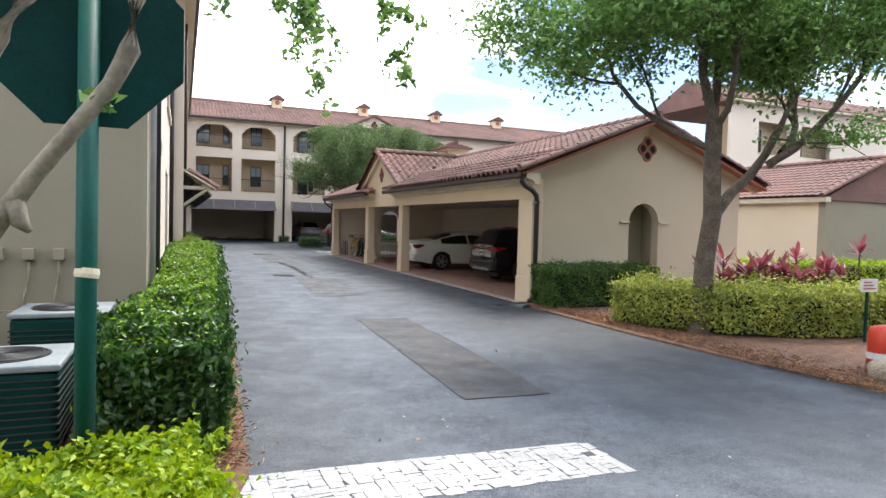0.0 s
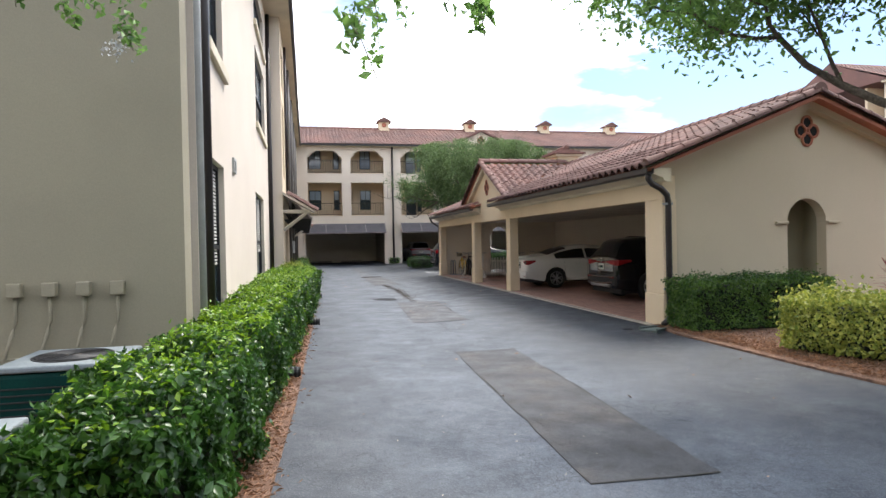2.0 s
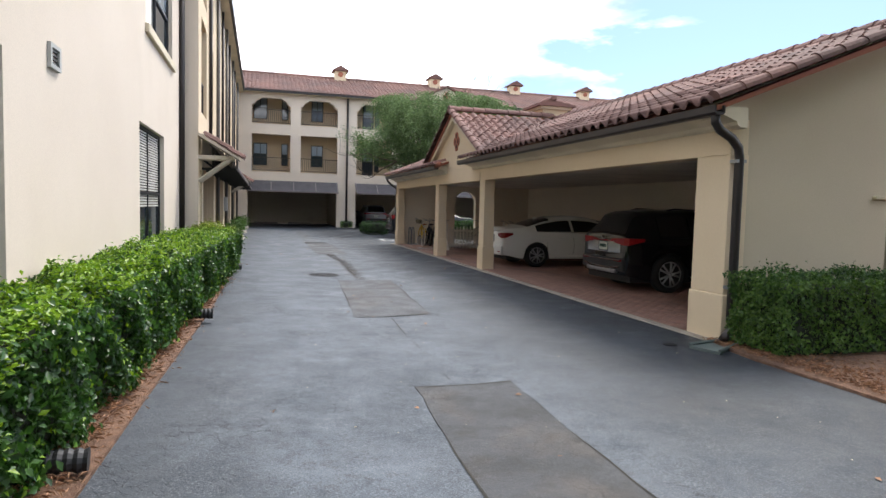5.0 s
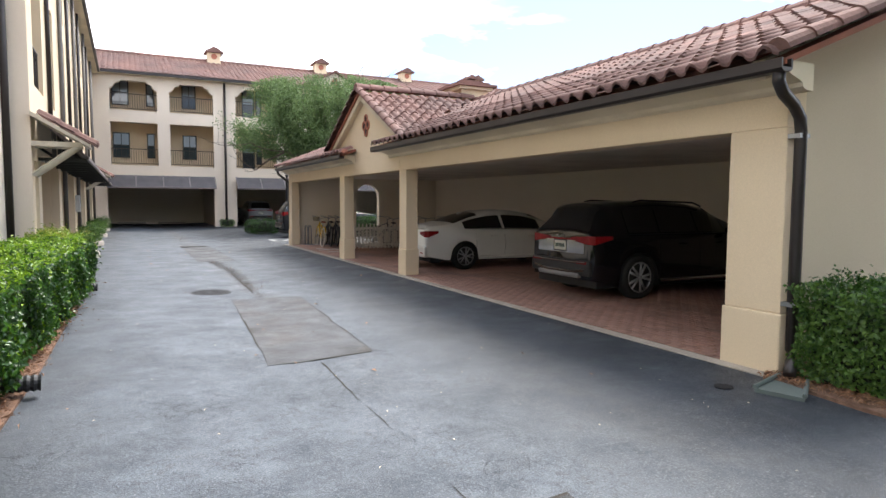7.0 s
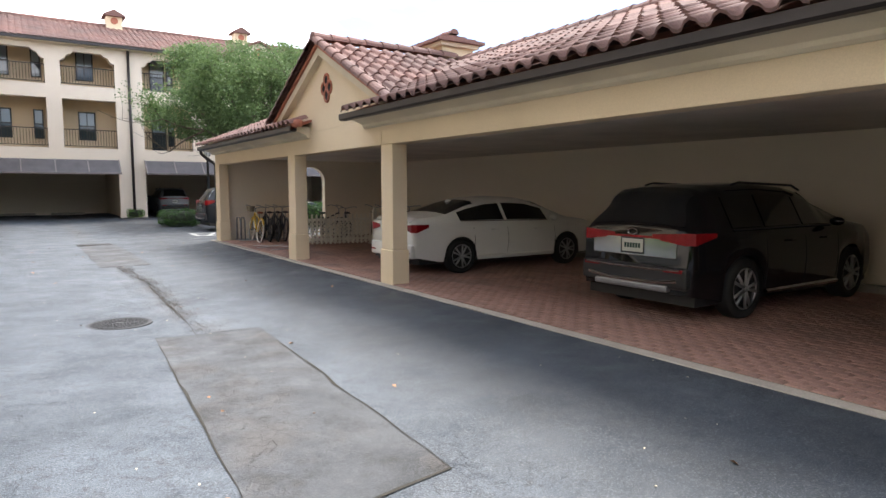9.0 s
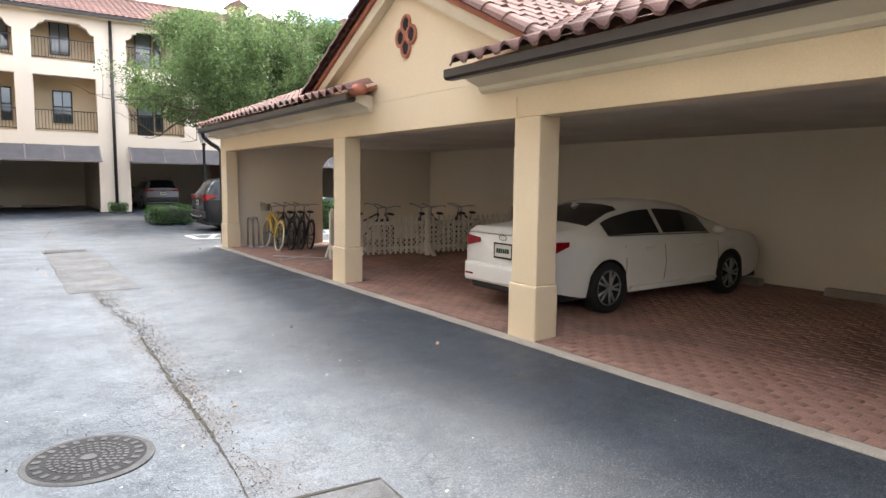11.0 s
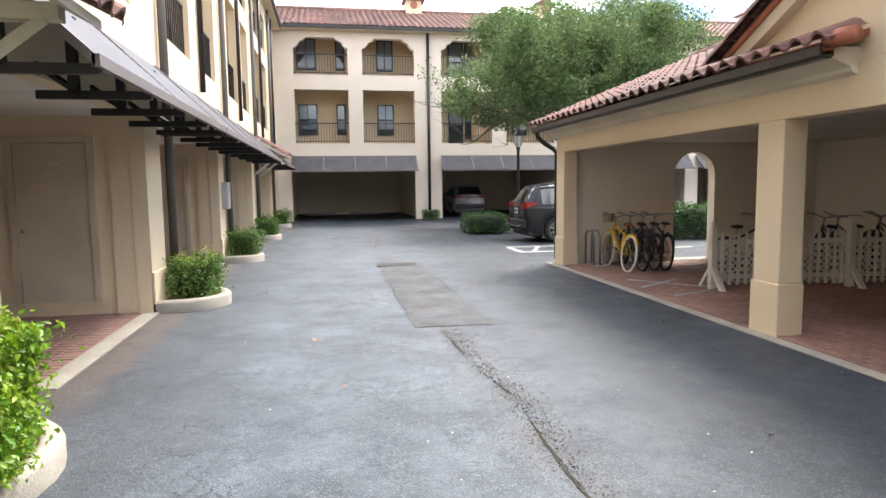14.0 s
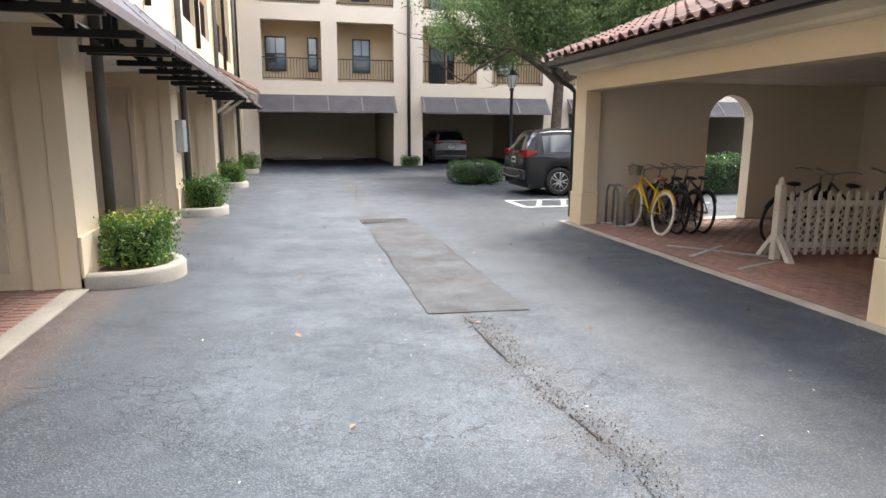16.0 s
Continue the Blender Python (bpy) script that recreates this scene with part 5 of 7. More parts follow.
def island(y0, y1, tip):
    """A rounded concrete kerb island with mulch in it."""
    isl = thing("kerb_island", (UX + 0.3, (y0 + y1) / 2, 0.03), "rounded pale concrete kerb round a small planting bed", "kerb", "planting islands")
    cy, ry = (y0 + y1) / 2, (y1 - y0) / 2
    def ring(o):
        return [(UX + 0.0, y0 + o)] + [(UX + max(0.0, tip - ry) + (min(ry, tip) - o) * math.sin(a), cy - (ry - o) * math.cos(a)) for a in [math.pi * k / 14 for k in range(15)]] + [(UX + 0.0, y1 - o)]
    out, inn = ring(0.0), ring(0.15)
    bm = bmesh.new()
    n = len(out)
    rows = [[bm.verts.new((x, y, z)) for x, y in ps] for ps, z in ((out, -0.1), (out, 0.12), (ring(0.03), 0.155), (ring(0.12), 0.155), (inn, 0.12), (inn, 0.0))]
    for a, b in zip(rows, rows[1:]):
        for i in range(n - 1):
            bm.faces.new((a[i], a[i + 1], b[i + 1], b[i]))
    part("kerb", finish(bm), CONCRETE, isl, "", True)
    bm = bmesh.new()
    bm.faces.new([bm.verts.new((x, y, 0.1)) for x, y in inn])
    part("mulch", finish(bm), MULCH, isl)


ISL = [(19.3, 20.95, 0.74), (25.2, 26.55, 0.9), (30.8, 32.0, 0.85), (36.9, 38.0, 0.82), (43.1, 44.2, 0.8)]
for a, b, t in ISL:
    island(a, b, t)


# ---------------------------------------------------------------- hedges and shrubs
def wobble(p):
    return 0.05 * np.sin(p[:, 0] * 5.1 + p[:, 1] * 3.7) + 0.045 * np.sin(p[:, 1] * 7.3 + p[:, 2] * 6.1 + 1.0) + 0.035 * np.sin(p[:, 0] * 13 + p[:, 2] * 11 + p[:, 1] * 9)


def hedge(path, h, mat, size, density, label, seed, name="hedge", ragged=0.05, z0=0.05, group="", lit_growth=None, dull_run=0.0):
    """A clipped hedge along (x_left, x_right, y) or (point, half width) rows: dark inside, thousands of leaves on top, sides and ends."""
    r = np.random.default_rng(seed)
    P = np.array([p[:2] for p in path], float)
    Wd = np.array([p[2] for p in path], float)
    d = np.gradient(P, axis=0)
    d /= np.linalg.norm(d, axis=1)[:, None]
    N = np.stack([-d[:, 1], d[:, 0]], 1)
    ob = thing(name, (P[0, 0], P[0, 1], z0), label, "hedge", group)
    s = np.concatenate([[0], np.cumsum(np.linalg.norm(np.diff(P, axis=0), axis=1))])
    L, w = s[-1], Wd.mean()
    # Solid dark body that fills the hedge behind its leaves
    bm = bmesh.new()
    rings = []
    inner = P.copy()
    inner[0] += d[0] * 0.13
    inner[-1] -= d[-1] * 0.13
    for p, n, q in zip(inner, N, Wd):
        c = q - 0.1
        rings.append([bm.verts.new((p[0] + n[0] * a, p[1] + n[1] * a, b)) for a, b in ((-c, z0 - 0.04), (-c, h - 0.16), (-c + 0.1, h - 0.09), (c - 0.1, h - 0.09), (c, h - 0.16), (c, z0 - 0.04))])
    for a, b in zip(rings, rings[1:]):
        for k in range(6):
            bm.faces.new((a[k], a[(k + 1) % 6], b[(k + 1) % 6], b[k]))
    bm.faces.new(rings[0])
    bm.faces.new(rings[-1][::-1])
    part("inner_core", finish(bm), CORE_DARK, ob, "solid dark core behind the leaves")
    area = L * (2 * h + 2 * w) + 6 * w * h
    k = int(area * density)
    kind = r.uniform(0, area, k)
    u = r.uniform(0, L, k)
    v = r.uniform(-1, 1, k)
    q = r.uniform(z0, h, k) ** 0.9
    top, side = kind < L * 2 * w, (kind >= L * 2 * w) & (kind < L * (2 * w + 2 * h))
    end = ~(top | side)
    u[end] = np.where(r.random(end.sum()) < 0.5, 0, L)
    off = np.where(top | end, v, np.sign(v))
    z = np.where(top, h, q)
    px, py = np.interp(u, s, P[:, 0]), np.interp(u, s, P[:, 1])
    nx, ny = np.interp(u, s, N[:, 0]), np.interp(u, s, N[:, 1])
    dx, dy = np.interp(u, s, d[:, 0]), np.interp(u, s, d[:, 1])
    ww = np.interp(u, s, Wd)
    nrm = np.stack([np.where(side, nx * off, 0), np.where(side, ny * off, 0), np.where(top, 1.0, 0.25)], 1)
    sg = np.where(u < L / 2, -1, 1)
    nrm[end, 0], nrm[end, 1] = (dx * sg)[end], (dy * sg)[end]
    pts = np.stack([px + nx * ww * off, py + ny * ww * off, z], 1)
    edge = np.clip(np.abs(off) - 0.8, 0, 1) * 0.35
    pts[:, 2] -= np.where(top, edge, 0)
    sink = np.abs(r.normal(0, 0.035, k)) - r.exponential(ragged * 0.4, k)
    pts += nrm * (wobble(pts) - sink)[:, None]
    pts[:, 2] = np.maximum(pts[:, 2], z0)
    # Paler top leaves paint in the light from above, along with new growth
    share = np.interp(u, [0, dull_run, dull_run + 3], [0.12, 0.16, 0.62]) if dull_run else 0.62
    bright_leaf = (top & (r.random(k) < share)) | (r.random(k) < share * 0.08) if lit_growth else np.zeros(k, bool)
    leaves("leaves", pts[~bright_leaf], nrm[~bright_leaf], size, mat, ob, r, 0.75, 0.6)
    if lit_growth:
        lift = pts[bright_leaf] + nrm[bright_leaf] * r.uniform(0.0, 0.05, (bright_leaf.sum(), 1))
        tagged(leaves("lit_growth", lift, nrm[bright_leaf], size * 0.9, lit_growth, ob, r, 0.7, 0.5), "lime-green top leaves, new growth with the light painted in", kind="stuff")
    return ob


ys = [1.45, 3, 5, 7, 9, 11, 13, 15, 17, 18.6]
lp = []
for y in ys:
    xr = -0.92 + 0.05 * (y - 1.5)
    xl = -1.66 if y < 4.6 else -1.48
    lp.append(((xl + xr) / 2, y, (xr - xl) / 2))
hedge(lp, 0.83, LEAF_HEDGE, 0.058, 2500, "long clipped dark green privet hedge beside the wall", 31, lit_growth=LEAF_BRIGHT, dull_run=1.3)
hedge([(-1.6, -1.3, 0.54), (-1.6, -0.4, 0.54), (-1.6, 0.25, 0.54)], 0.58, LEAF_LIME, 0.045, 6200, "low lime-yellow clipped hedge under the sign", 32, ragged=0.07)
hedge([(5.85, 8.35, 0.42), (7.3, 8.35, 0.42), (8.6, 8.35, 0.42)], 0.86, LEAF_BOX, 0.05, 2200, "dark green clipped hedge against the end wall", 33, lit_growth=LEAF_HEDGE)
hedge([(6.45, 6.3, 0.42), (6.62, 5.6, 0.42), (7.2, 4.75, 0.42), (8.2, 4.2, 0.42), (9.6, 4.05, 0.42), (11.2, 4.0, 0.42)], 0.74, LEAF_YELLOW, 0.06, 2200, "golden variegated clipped hedge round the tree bed", 34, ragged=0.12)
hedge([(13.5, 11.5, 0.5), (17, 11.0, 0.5), (21, 10.5, 0.5)], 0.8, LEAF_LIME, 0.08, 500, "bright green hedge before the second carport", 35)


def shrub(at, rx, ry, h, mat, seed, label, size=0.06, density=900, group="", z0=0.1):
    """A clipped round shrub of small leaves over a dark core."""
    r = np.random.default_rng(seed)
    ob = thing("shrub", (*at, z0), label, "shrub", group)
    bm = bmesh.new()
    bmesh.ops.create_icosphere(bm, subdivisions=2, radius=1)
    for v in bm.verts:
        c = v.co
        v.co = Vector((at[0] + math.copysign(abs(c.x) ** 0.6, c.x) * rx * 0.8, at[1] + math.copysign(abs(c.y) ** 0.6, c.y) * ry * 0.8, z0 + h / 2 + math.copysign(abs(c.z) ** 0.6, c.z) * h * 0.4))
    part("inner_core", bm, CORE_DARK, ob, "solid dark core behind the leaves")
    k = int((4 * (rx + ry) * h + 4 * rx * ry) * density)
    n = r.normal(0, 1, (k, 3))
    n /= np.linalg.norm(n, axis=1)[:, None]
    q = np.sign(n) * np.abs(n) ** 0.62
    p = np.array([at[0], at[1], z0 + h / 2]) + q * np.array([rx, ry, h / 2]) * (1 - np.abs(r.normal(0, 0.09, k)))[:, None]
    p += n * wobble(p)[:, None] * 0.8
    leaves("leaves", p, n, size, mat, ob, r, 0.7, 0.55)
    return ob


hedge([(-0.85, 19.0, 0.34), (-0.84, 19.9, 0.33), (-0.84, 20.3, 0.3)], 0.88, LEAF_BRIGHT, 0.05, 3400, "bright lime-green clipped shrub in a kerbed island", 39, z0=0.12, ragged=0.1, lit_growth=LEAF_YELLOW)
for i, y in enumerate((25.95, 31.4, 37.45, 43.65)):
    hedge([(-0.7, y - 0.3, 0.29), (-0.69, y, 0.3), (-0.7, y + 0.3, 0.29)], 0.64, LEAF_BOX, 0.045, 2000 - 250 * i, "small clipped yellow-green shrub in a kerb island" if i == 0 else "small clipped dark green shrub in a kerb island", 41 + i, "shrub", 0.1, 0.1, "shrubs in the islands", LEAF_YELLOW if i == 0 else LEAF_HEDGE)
shrub((6.2, 46.9), 0.45, 0.3, 0.5, LEAF_BOX, 51, "low clipped green shrub against the garage pier", density=500, z0=0.0)
shrub((6.6, 37.6), 0.85, 0.9, 0.72, LEAF_HEDGE, 52, "loose round green shrub beside the parked car", density=500, z0=0.0)
hedge([(8.2, 33.6, 0.5), (11, 33.6, 0.5), (14, 33.4, 0.5)], 0.95, LEAF_HEDGE, 0.08, 450, "green hedge seen through the arched doorway", 53)


def spiky(at, n, h, seed):
    """A clump of long arching pointed leaves."""
    r = np.random.default_rng(seed)
    ob = thing("cordyline_plant", (*at, 0.03), "crimson cordyline plant with long pointed leaves", "plant", "crimson plants in the bed")
    v, f = [], []
    for st in range(4):
        ox, oy, oh = r.normal(0, 0.22), r.normal(0, 0.22), h * r.uniform(0.55, 1.0)
        for k in range(n):
            a = r.uniform(0, math.tau)
            up = r.uniform(0.25, 1.0)
            ln = r.uniform(0.3, 0.5)
            d = np.array([math.cos(a), math.sin(a), 0])
            s = np.array([-math.sin(a), math.cos(a), 0])
            base = np.array([at[0] + ox, at[1] + oy, oh - 0.15 + 0.2 * r.random()])
            o = len(v)
            for t, w in ((0, 0.02), (0.45, 0.05), (0.8, 0.035), (1.0, 0.003)):
                c = base + d * ln * t * (1.1 - up * 0.6) + np.array([0, 0, ln * (up * t - 0.45 * (1.1 - up) * t * t)])
                v += [tuple(c - s * w), tuple(c + s * w)]
            for q in range(3):
                f.append((o + 2 * q, o + 2 * q + 1, o + 2 * q + 3, o + 2 * q + 2))
        part("stem", tube([(at[0] + ox, at[1] + oy, 0.0), (at[0] + ox, at[1] + oy, oh)], 0.02, 5), BARK, ob)
    mesh_object("leaves", v, f, LEAF_RED, ob)


for i, (x, y) in enumerate(((9.0, 6.9), (9.9, 6.6), (10.8, 6.7), (11.8, 6.3), (12.6, 6.6), (10.3, 7.5))):
    spiky((x, y), 16, 1.15 + 0.25 * math.sin(i * 2.1), 60 + i)


# ---------------------------------------------------------------- trees
def grow(bm, tips, p, d, ln, r0, depth, r, bend=0.25, shrink=0.74, fork=3, up=0.12):
    """One limb and its forks; the ends are kept for the leaves."""
    pts, rad = [Vector(p)], [r0]
    d = Vector(d).normalized()
    k = 4
    for i in range(k):
        d = (d + Vector(r.normal(0, bend * 0.5, 3)) + Vector((0, 0, up))).normalized()
        pts.append(pts[-1] + d * ln / k)
        rad.append(r0 * (1 - 0.42 * (i + 1) / k))
        if depth <= 1:
            tips.append((pts[-1].copy(), d.copy()))
    add_tube(bm, pts, rad, 7 if r0 > 0.04 else 5, False)
    if depth > 0:
        for j in range(fork):
            q = d + Vector(r.normal(0, 0.62, 3))
            start = pts[-1] if j < 2 else pts[2 + j % 2]
            grow(bm, tips, start, q, ln * shrink * r.uniform(0.75, 1.15), rad[-1] * 0.8, depth - 1, r, bend, shrink, fork, up)


def tree(at, trunk, limbs, mat, bark, seed, label, depth=3, per_tip=26, spread=0.32, size=0.07, fork=3, droop=0.0, keep=None, trunk_r=0.16, up=0.12, name="tree"):
    r = np.random.default_rng(seed)
    ob = thing(name, at, label, "tree")
    bm, tips = bmesh.new(), []
    add_tube(bm, trunk, [trunk_r * (1.25 if i == 0 else 1 - 0.3 * i / len(trunk)) for i in range(len(trunk))], 12, False)
    for p, d, ln, rr in limbs:
        grow(bm, tips, p, d, ln, rr, depth, r, 0.3, 0.72, fork, up)
    part("trunk", bm, bark, ob, "branching trunk", True)
    P = np.array([t[0] for t in tips])
    k = len(P) * per_tip
    c = np.repeat(P, per_tip, 0) + r.normal(0, spread, (k, 3)) * np.array([1, 1, 0.75])
    c[:, 2] -= droop * r.random(k)
    if keep is not None:
        c = c[keep(c)]
    n = np.tile([0, 0, 0.6], (len(c), 1)) + r.normal(0, 0.4, (len(c), 3))
    leaves("crown", c, n, size, mat, ob, r, 0.8, 0.5)
    return ob


tree((6.8, 4.85, 0), [(6.75, 4.88, -0.05), (6.78, 4.86, 0.5), (6.8, 4.84, 1.2), (6.83, 4.75, 1.95), (6.78, 4.75, 2.8), (6.74, 4.7, 3.5)],
     [((6.74, 4.7, 3.4), (-0.2, 0.1, 1), 1.7, 0.09), ((6.76, 4.72, 3.0), (-1, 0.35, 0.35), 1.9, 0.06), ((6.78, 4.75, 2.9), (0.3, 0.5, 0.9), 1.9, 0.075),
      ((6.83, 4.75, 1.9), (0.85, -0.25, 0.75), 2.1, 0.1), ((7.9, 4.4, 3.0), (0.9, 0.3, 0.7), 1.8, 0.07), ((7.7, 4.5, 2.8), (0.7, -0.6, 0.6), 1.9, 0.07), ((6.74, 4.7, 3.3), (-0.3, -0.6, 0.7), 1.7, 0.06)],
     LEAF_TREE, BARK, 71, "spreading oak tree with mossy grey trunk behind the golden hedge", 3, 74, 0.27, 0.1, 3, keep=lambda c: c[:, 2] > 3.1, trunk_r=0.17)
oak_limbs = [((10.05, 39.3, 3.2 + 0.12 * (k % 4)), (math.cos(k * 0.63) * (1.25 if math.cos(k * 0.63) > 0 else 1.0), math.sin(k * 0.63) * 0.8, 0.32 + 0.3 * (k % 3)), 2.5 + 0.7 * max(0, math.cos(k * 0.63)), 0.1) for k in range(10)]
tree((9.95, 39.2, 0), [(9.95, 39.2, -0.1), (9.95, 39.2, 1.5), (10.05, 39.3, 3.0), (10.1, 39.4, 3.7)], oak_limbs,
     LEAF_FAR, BARK, 72, "wide live oak with pale trunk beside the parked car", 3, 84, 0.3, 0.115, 3, trunk_r=0.2, up=0.1,
     keep=lambda c: ((c[:, 0] - 10.8) / 6.6) ** 2 + ((c[:, 1] - 39.4) / 5.5) ** 2 + ((c[:, 2] - 5.9) / 2.5) ** 2 < 1)
# crape myrtle: leaning stems by the sign, sprays over the drive
r = np.random.default_rng(73)
myrtle = thing("crape_myrtle_tree", (-2.1, -0.35, 0), "crape myrtle with smooth leaning stems and hanging leaf sprays", "tree")
bm = bmesh.new()
add_tube(bm, [(-2.15, -0.25, 0), (-2.0, -0.28, 0.9), (-1.87, -0.33, 1.5), (-1.76, -0.37, 1.67), (-1.65, -0.41, 1.83), (-1.52, -0.45, 2.0), (-1.39, -0.5, 2.17), (-1.33, -0.52, 2.3), (-1.31, -0.52, 2.48), (-1.25, -0.3, 2.9), (-0.9, 0.9, 3.6), (-0.4, 1.9, 3.7), (0.0, 2.7, 3.65)],
         [0.06, 0.05, 0.042, 0.038, 0.034, 0.032, 0.032, 0.038, 0.03, 0.026, 0.02, 0.012, 0.006], 9)
add_tube(bm, [(-2.15, -0.25, 0), (-2.05, -0.28, 1.3), (-1.88, -0.3, 2.14), (-1.77, -0.34, 2.34), (-1.68, -0.36, 2.49), (-1.8, 0.6, 3.4), (-1.9, 2.6, 4.0), (-2.0, 3.8, 3.9)], [0.06, 0.05, 0.04, 0.038, 0.035, 0.025, 0.015, 0.006], 9)
add_tube(bm, [(-1.71, -0.4, 1.74), (-1.69, -0.4, 1.66), (-1.66, -0.41, 1.63)], [0.035, 0.03, 0.012], 7)
add_tube(bm, [(-0.9, 0.9, 3.6), (0.2, 1.6, 3.75), (0.7, 2.2, 3.6)], [0.016, 0.01, 0.005], 6)
add_tube(bm, [(-1.25, -0.3, 2.9), (-0.3, 2.2, 4.2), (0.2, 4.2, 4.2)], [0.02, 0.012, 0.005], 6)
part("stem", finish(bm), BARK_SMOOTH, myrtle, "smooth mottled stems", True)
pts, twigs = [], bmesh.new()
for a, b, count in (((-0.75, 1.2, 3.42), (-0.3, 1.9, 3.3), 7), ((-0.35, 1.8, 3.42), (0.05, 2.6, 2.98), 8), ((0.25, 1.7, 3.5), (0.78, 2.35, 3.05), 9), ((-2.0, 3.3, 3.85), (-1.72, 4.35, 3.25), 7), ((-2.35, 3.5, 3.8), (-2.1, 4.4, 3.4), 5), ((0.1, 3.8, 4.1), (0.3, 4.7, 3.72), 5), ((-1.7, 0.4, 3.0), (-1.2, 0.9, 3.12), 5)):
    for k in range(count):
        p = np.array(a) + (np.array(b) - np.array(a)) * r.random() + r.normal(0, 0.1, 3)
        q = p + r.normal(0, 0.16, 3) + np.array([0.05, 0.12, -0.16])
        mid = (p + q) / 2 + np.array([0, 0, 0.05])
        add_tube(twigs, [tuple(p), tuple(mid), tuple(q)], 0.004, 4, False)
        t = r.random((26, 1))
        pts.append(p * (1 - t) ** 2 + 2 * mid * t * (1 - t) + q * t * t + r.normal(0, 0.03, (26, 3)))
pts.append(np.array([-1.42, -0.48, 2.13]) + r.normal(0, 0.025, (14, 3)))
part("twig_spray", twigs, BARK_SMOOTH, myrtle)
pts = np.concatenate(pts)
leaves("leaf_sprays", pts, np.tile([0, 0, 0.7], (len(pts), 1)), 0.085, LEAF_TREE, myrtle, r, 0.7, 0.55)
fl = np.array([-1.88, 4.3, 3.28]) + r.normal(0, 0.05, (60, 3))
leaves("blossoms", fl, r.normal(0, 1, (60, 3)), 0.03, SIGN_WHITE, myrtle, r, 0.8, 0.9, "white blossoms")

# ---------------------------------------------------------------- sign, air conditioners, bed clutter
sign = thing("stop_sign", (-1.6, 0.5, 0), "back of a dark green octagonal road sign on a green post", "sign")
part("post", finish(add_tube(bmesh.new(), [(-1.6, 0.5, 0), (-1.58, 0.5, 2.85)], 0.05, 14)), GREEN_POST, sign, "dark green post", True)
part("plate", prism([(-1.6 + 0.49 * math.cos(math.tau * (k + 0.5) / 8), 2.6 + 0.49 * math.sin(math.tau * (k + 0.5) / 8)) for k in range(8)], "y", 0.56, 0.585), GREEN_PAINT, sign, "dark green octagon plate seen from behind")
part("tape_band", turned((-1.59, 0.5, 1.38), (0.12, 0.1, 1), [(0.056, 0), (0.06, 0.02), (0.056, 0.05)], 14), TRIM, sign, "torn strip of cream tape")


AC_TOP = material("weathered_grey_top", (0.26, 0.29, 0.3), 0.6, (0.18, 0.21, 0.22), 4, 60, 0.1, 0.2)


def ac_unit(x, y, s, h, label):
    ob = thing("air_conditioner", (x, y, 0.05), label, "air conditioner", "condensers behind the hedge")
    part("casing", finish(box(x - s, x + s, y - s, y + s, 0.06, h - 0.05, 0.04)), GREEN_PAINT, ob, "dark green louvred casing")
    for k in range(10):
        part("louvre", finish(box(x - s - 0.008, x + s + 0.008, y - s - 0.008, y + s + 0.008, 0.14 + k * 0.05, 0.15 + k * 0.05)), PLASTIC, ob)
    part("top_cover", finish(box(x - s - 0.015, x + s + 0.015, y - s - 0.015, y + s + 0.015, h - 0.05, h, 0.015)), AC_TOP, ob, "pale grey metal top")
    # Dark disc laid on the cover paints the shade of the fan opening
    part("fan_hole_shade", turned((x, y, h + 0.003), (0, 0, 1), [(s * 0.74, -0.003), (s * 0.74, 0.004)], 28), PLASTIC, ob)
    g = bmesh.new()
    for k in range(9):
        add_tube(g, [(x + s * 0.74 * (0.12 + 0.1 * k) * math.cos(a), y + s * 0.74 * (0.12 + 0.1 * k) * math.sin(a), h + 0.012) for a in [math.tau * j / 24 for j in range(25)]], 0.004, 4, False)
    part("fan_guard", g, PLASTIC, ob, "wire fan guard")
    part("fan_hub", turned((x, y, h), (0, 0, 1), [(0.09, -0.01), (0.07, 0.008)], 14), BARK, ob)


ac_unit(-2.22, 4.2, 0.4, 0.76, "square green air conditioner with pale metal top")
ac_unit(-2.28, 2.1, 0.38, 0.7, "square dark air conditioner with round wire grille")
low = thing("utility_box", (-3.5, 4.5, 0.05), "grey utility cabinet against the end wall", "utility box")
part("cabinet", finish(box(-3.95, -3.35, 4.3, 4.8, 0.03, 0.85, 0.02)), BOX_GREY, low)
notice = thing("bed_sign", (8.75, 3.45, 0), "small white notice on a dark green stake", "sign")
part("stake", finish(box(8.72, 8.76, 3.43, 3.46, 0, 0.85)), GREEN_PAINT, notice)
part("plate", finish(box(8.55, 8.93, 3.41, 3.43, 0.82, 1.02)), SIGN_WHITE, notice, "small white plate")
bars = bmesh.new()
for k in range(3):
    add_box(bars, 8.6, 8.88 - 0.05 * k, 3.402, 3.41, 0.86 + k * 0.05, 0.88 + k * 0.05)
part("lettering", finish(bars), TERRACOTTA, notice)
cone = thing("traffic_drum", (6.75, 1.9, 0.03), "red plastic marker standing at the bed's edge", "marker")
part("drum", turned((6.75, 1.9, 0.03), (0, 0, 1), [(0.17, 0), (0.16, 0.5), (0.14, 0.55), (0.05, 0.58)], 18), RED_PLASTIC, cone, "", True)
part("stripe", turned((6.75, 1.9, 0.2), (0, 0, 1), [(0.169, 0), (0.167, 0.08)], 18), SIGN_WHITE, cone)
rock = thing("boulder", (6.45, 1.62, 0.0), "rounded tan boulder at the edge of the mulch", "rock")
bm = bmesh.new()
bmesh.ops.create_icosphere(bm, subdivisions=3, radius=1)
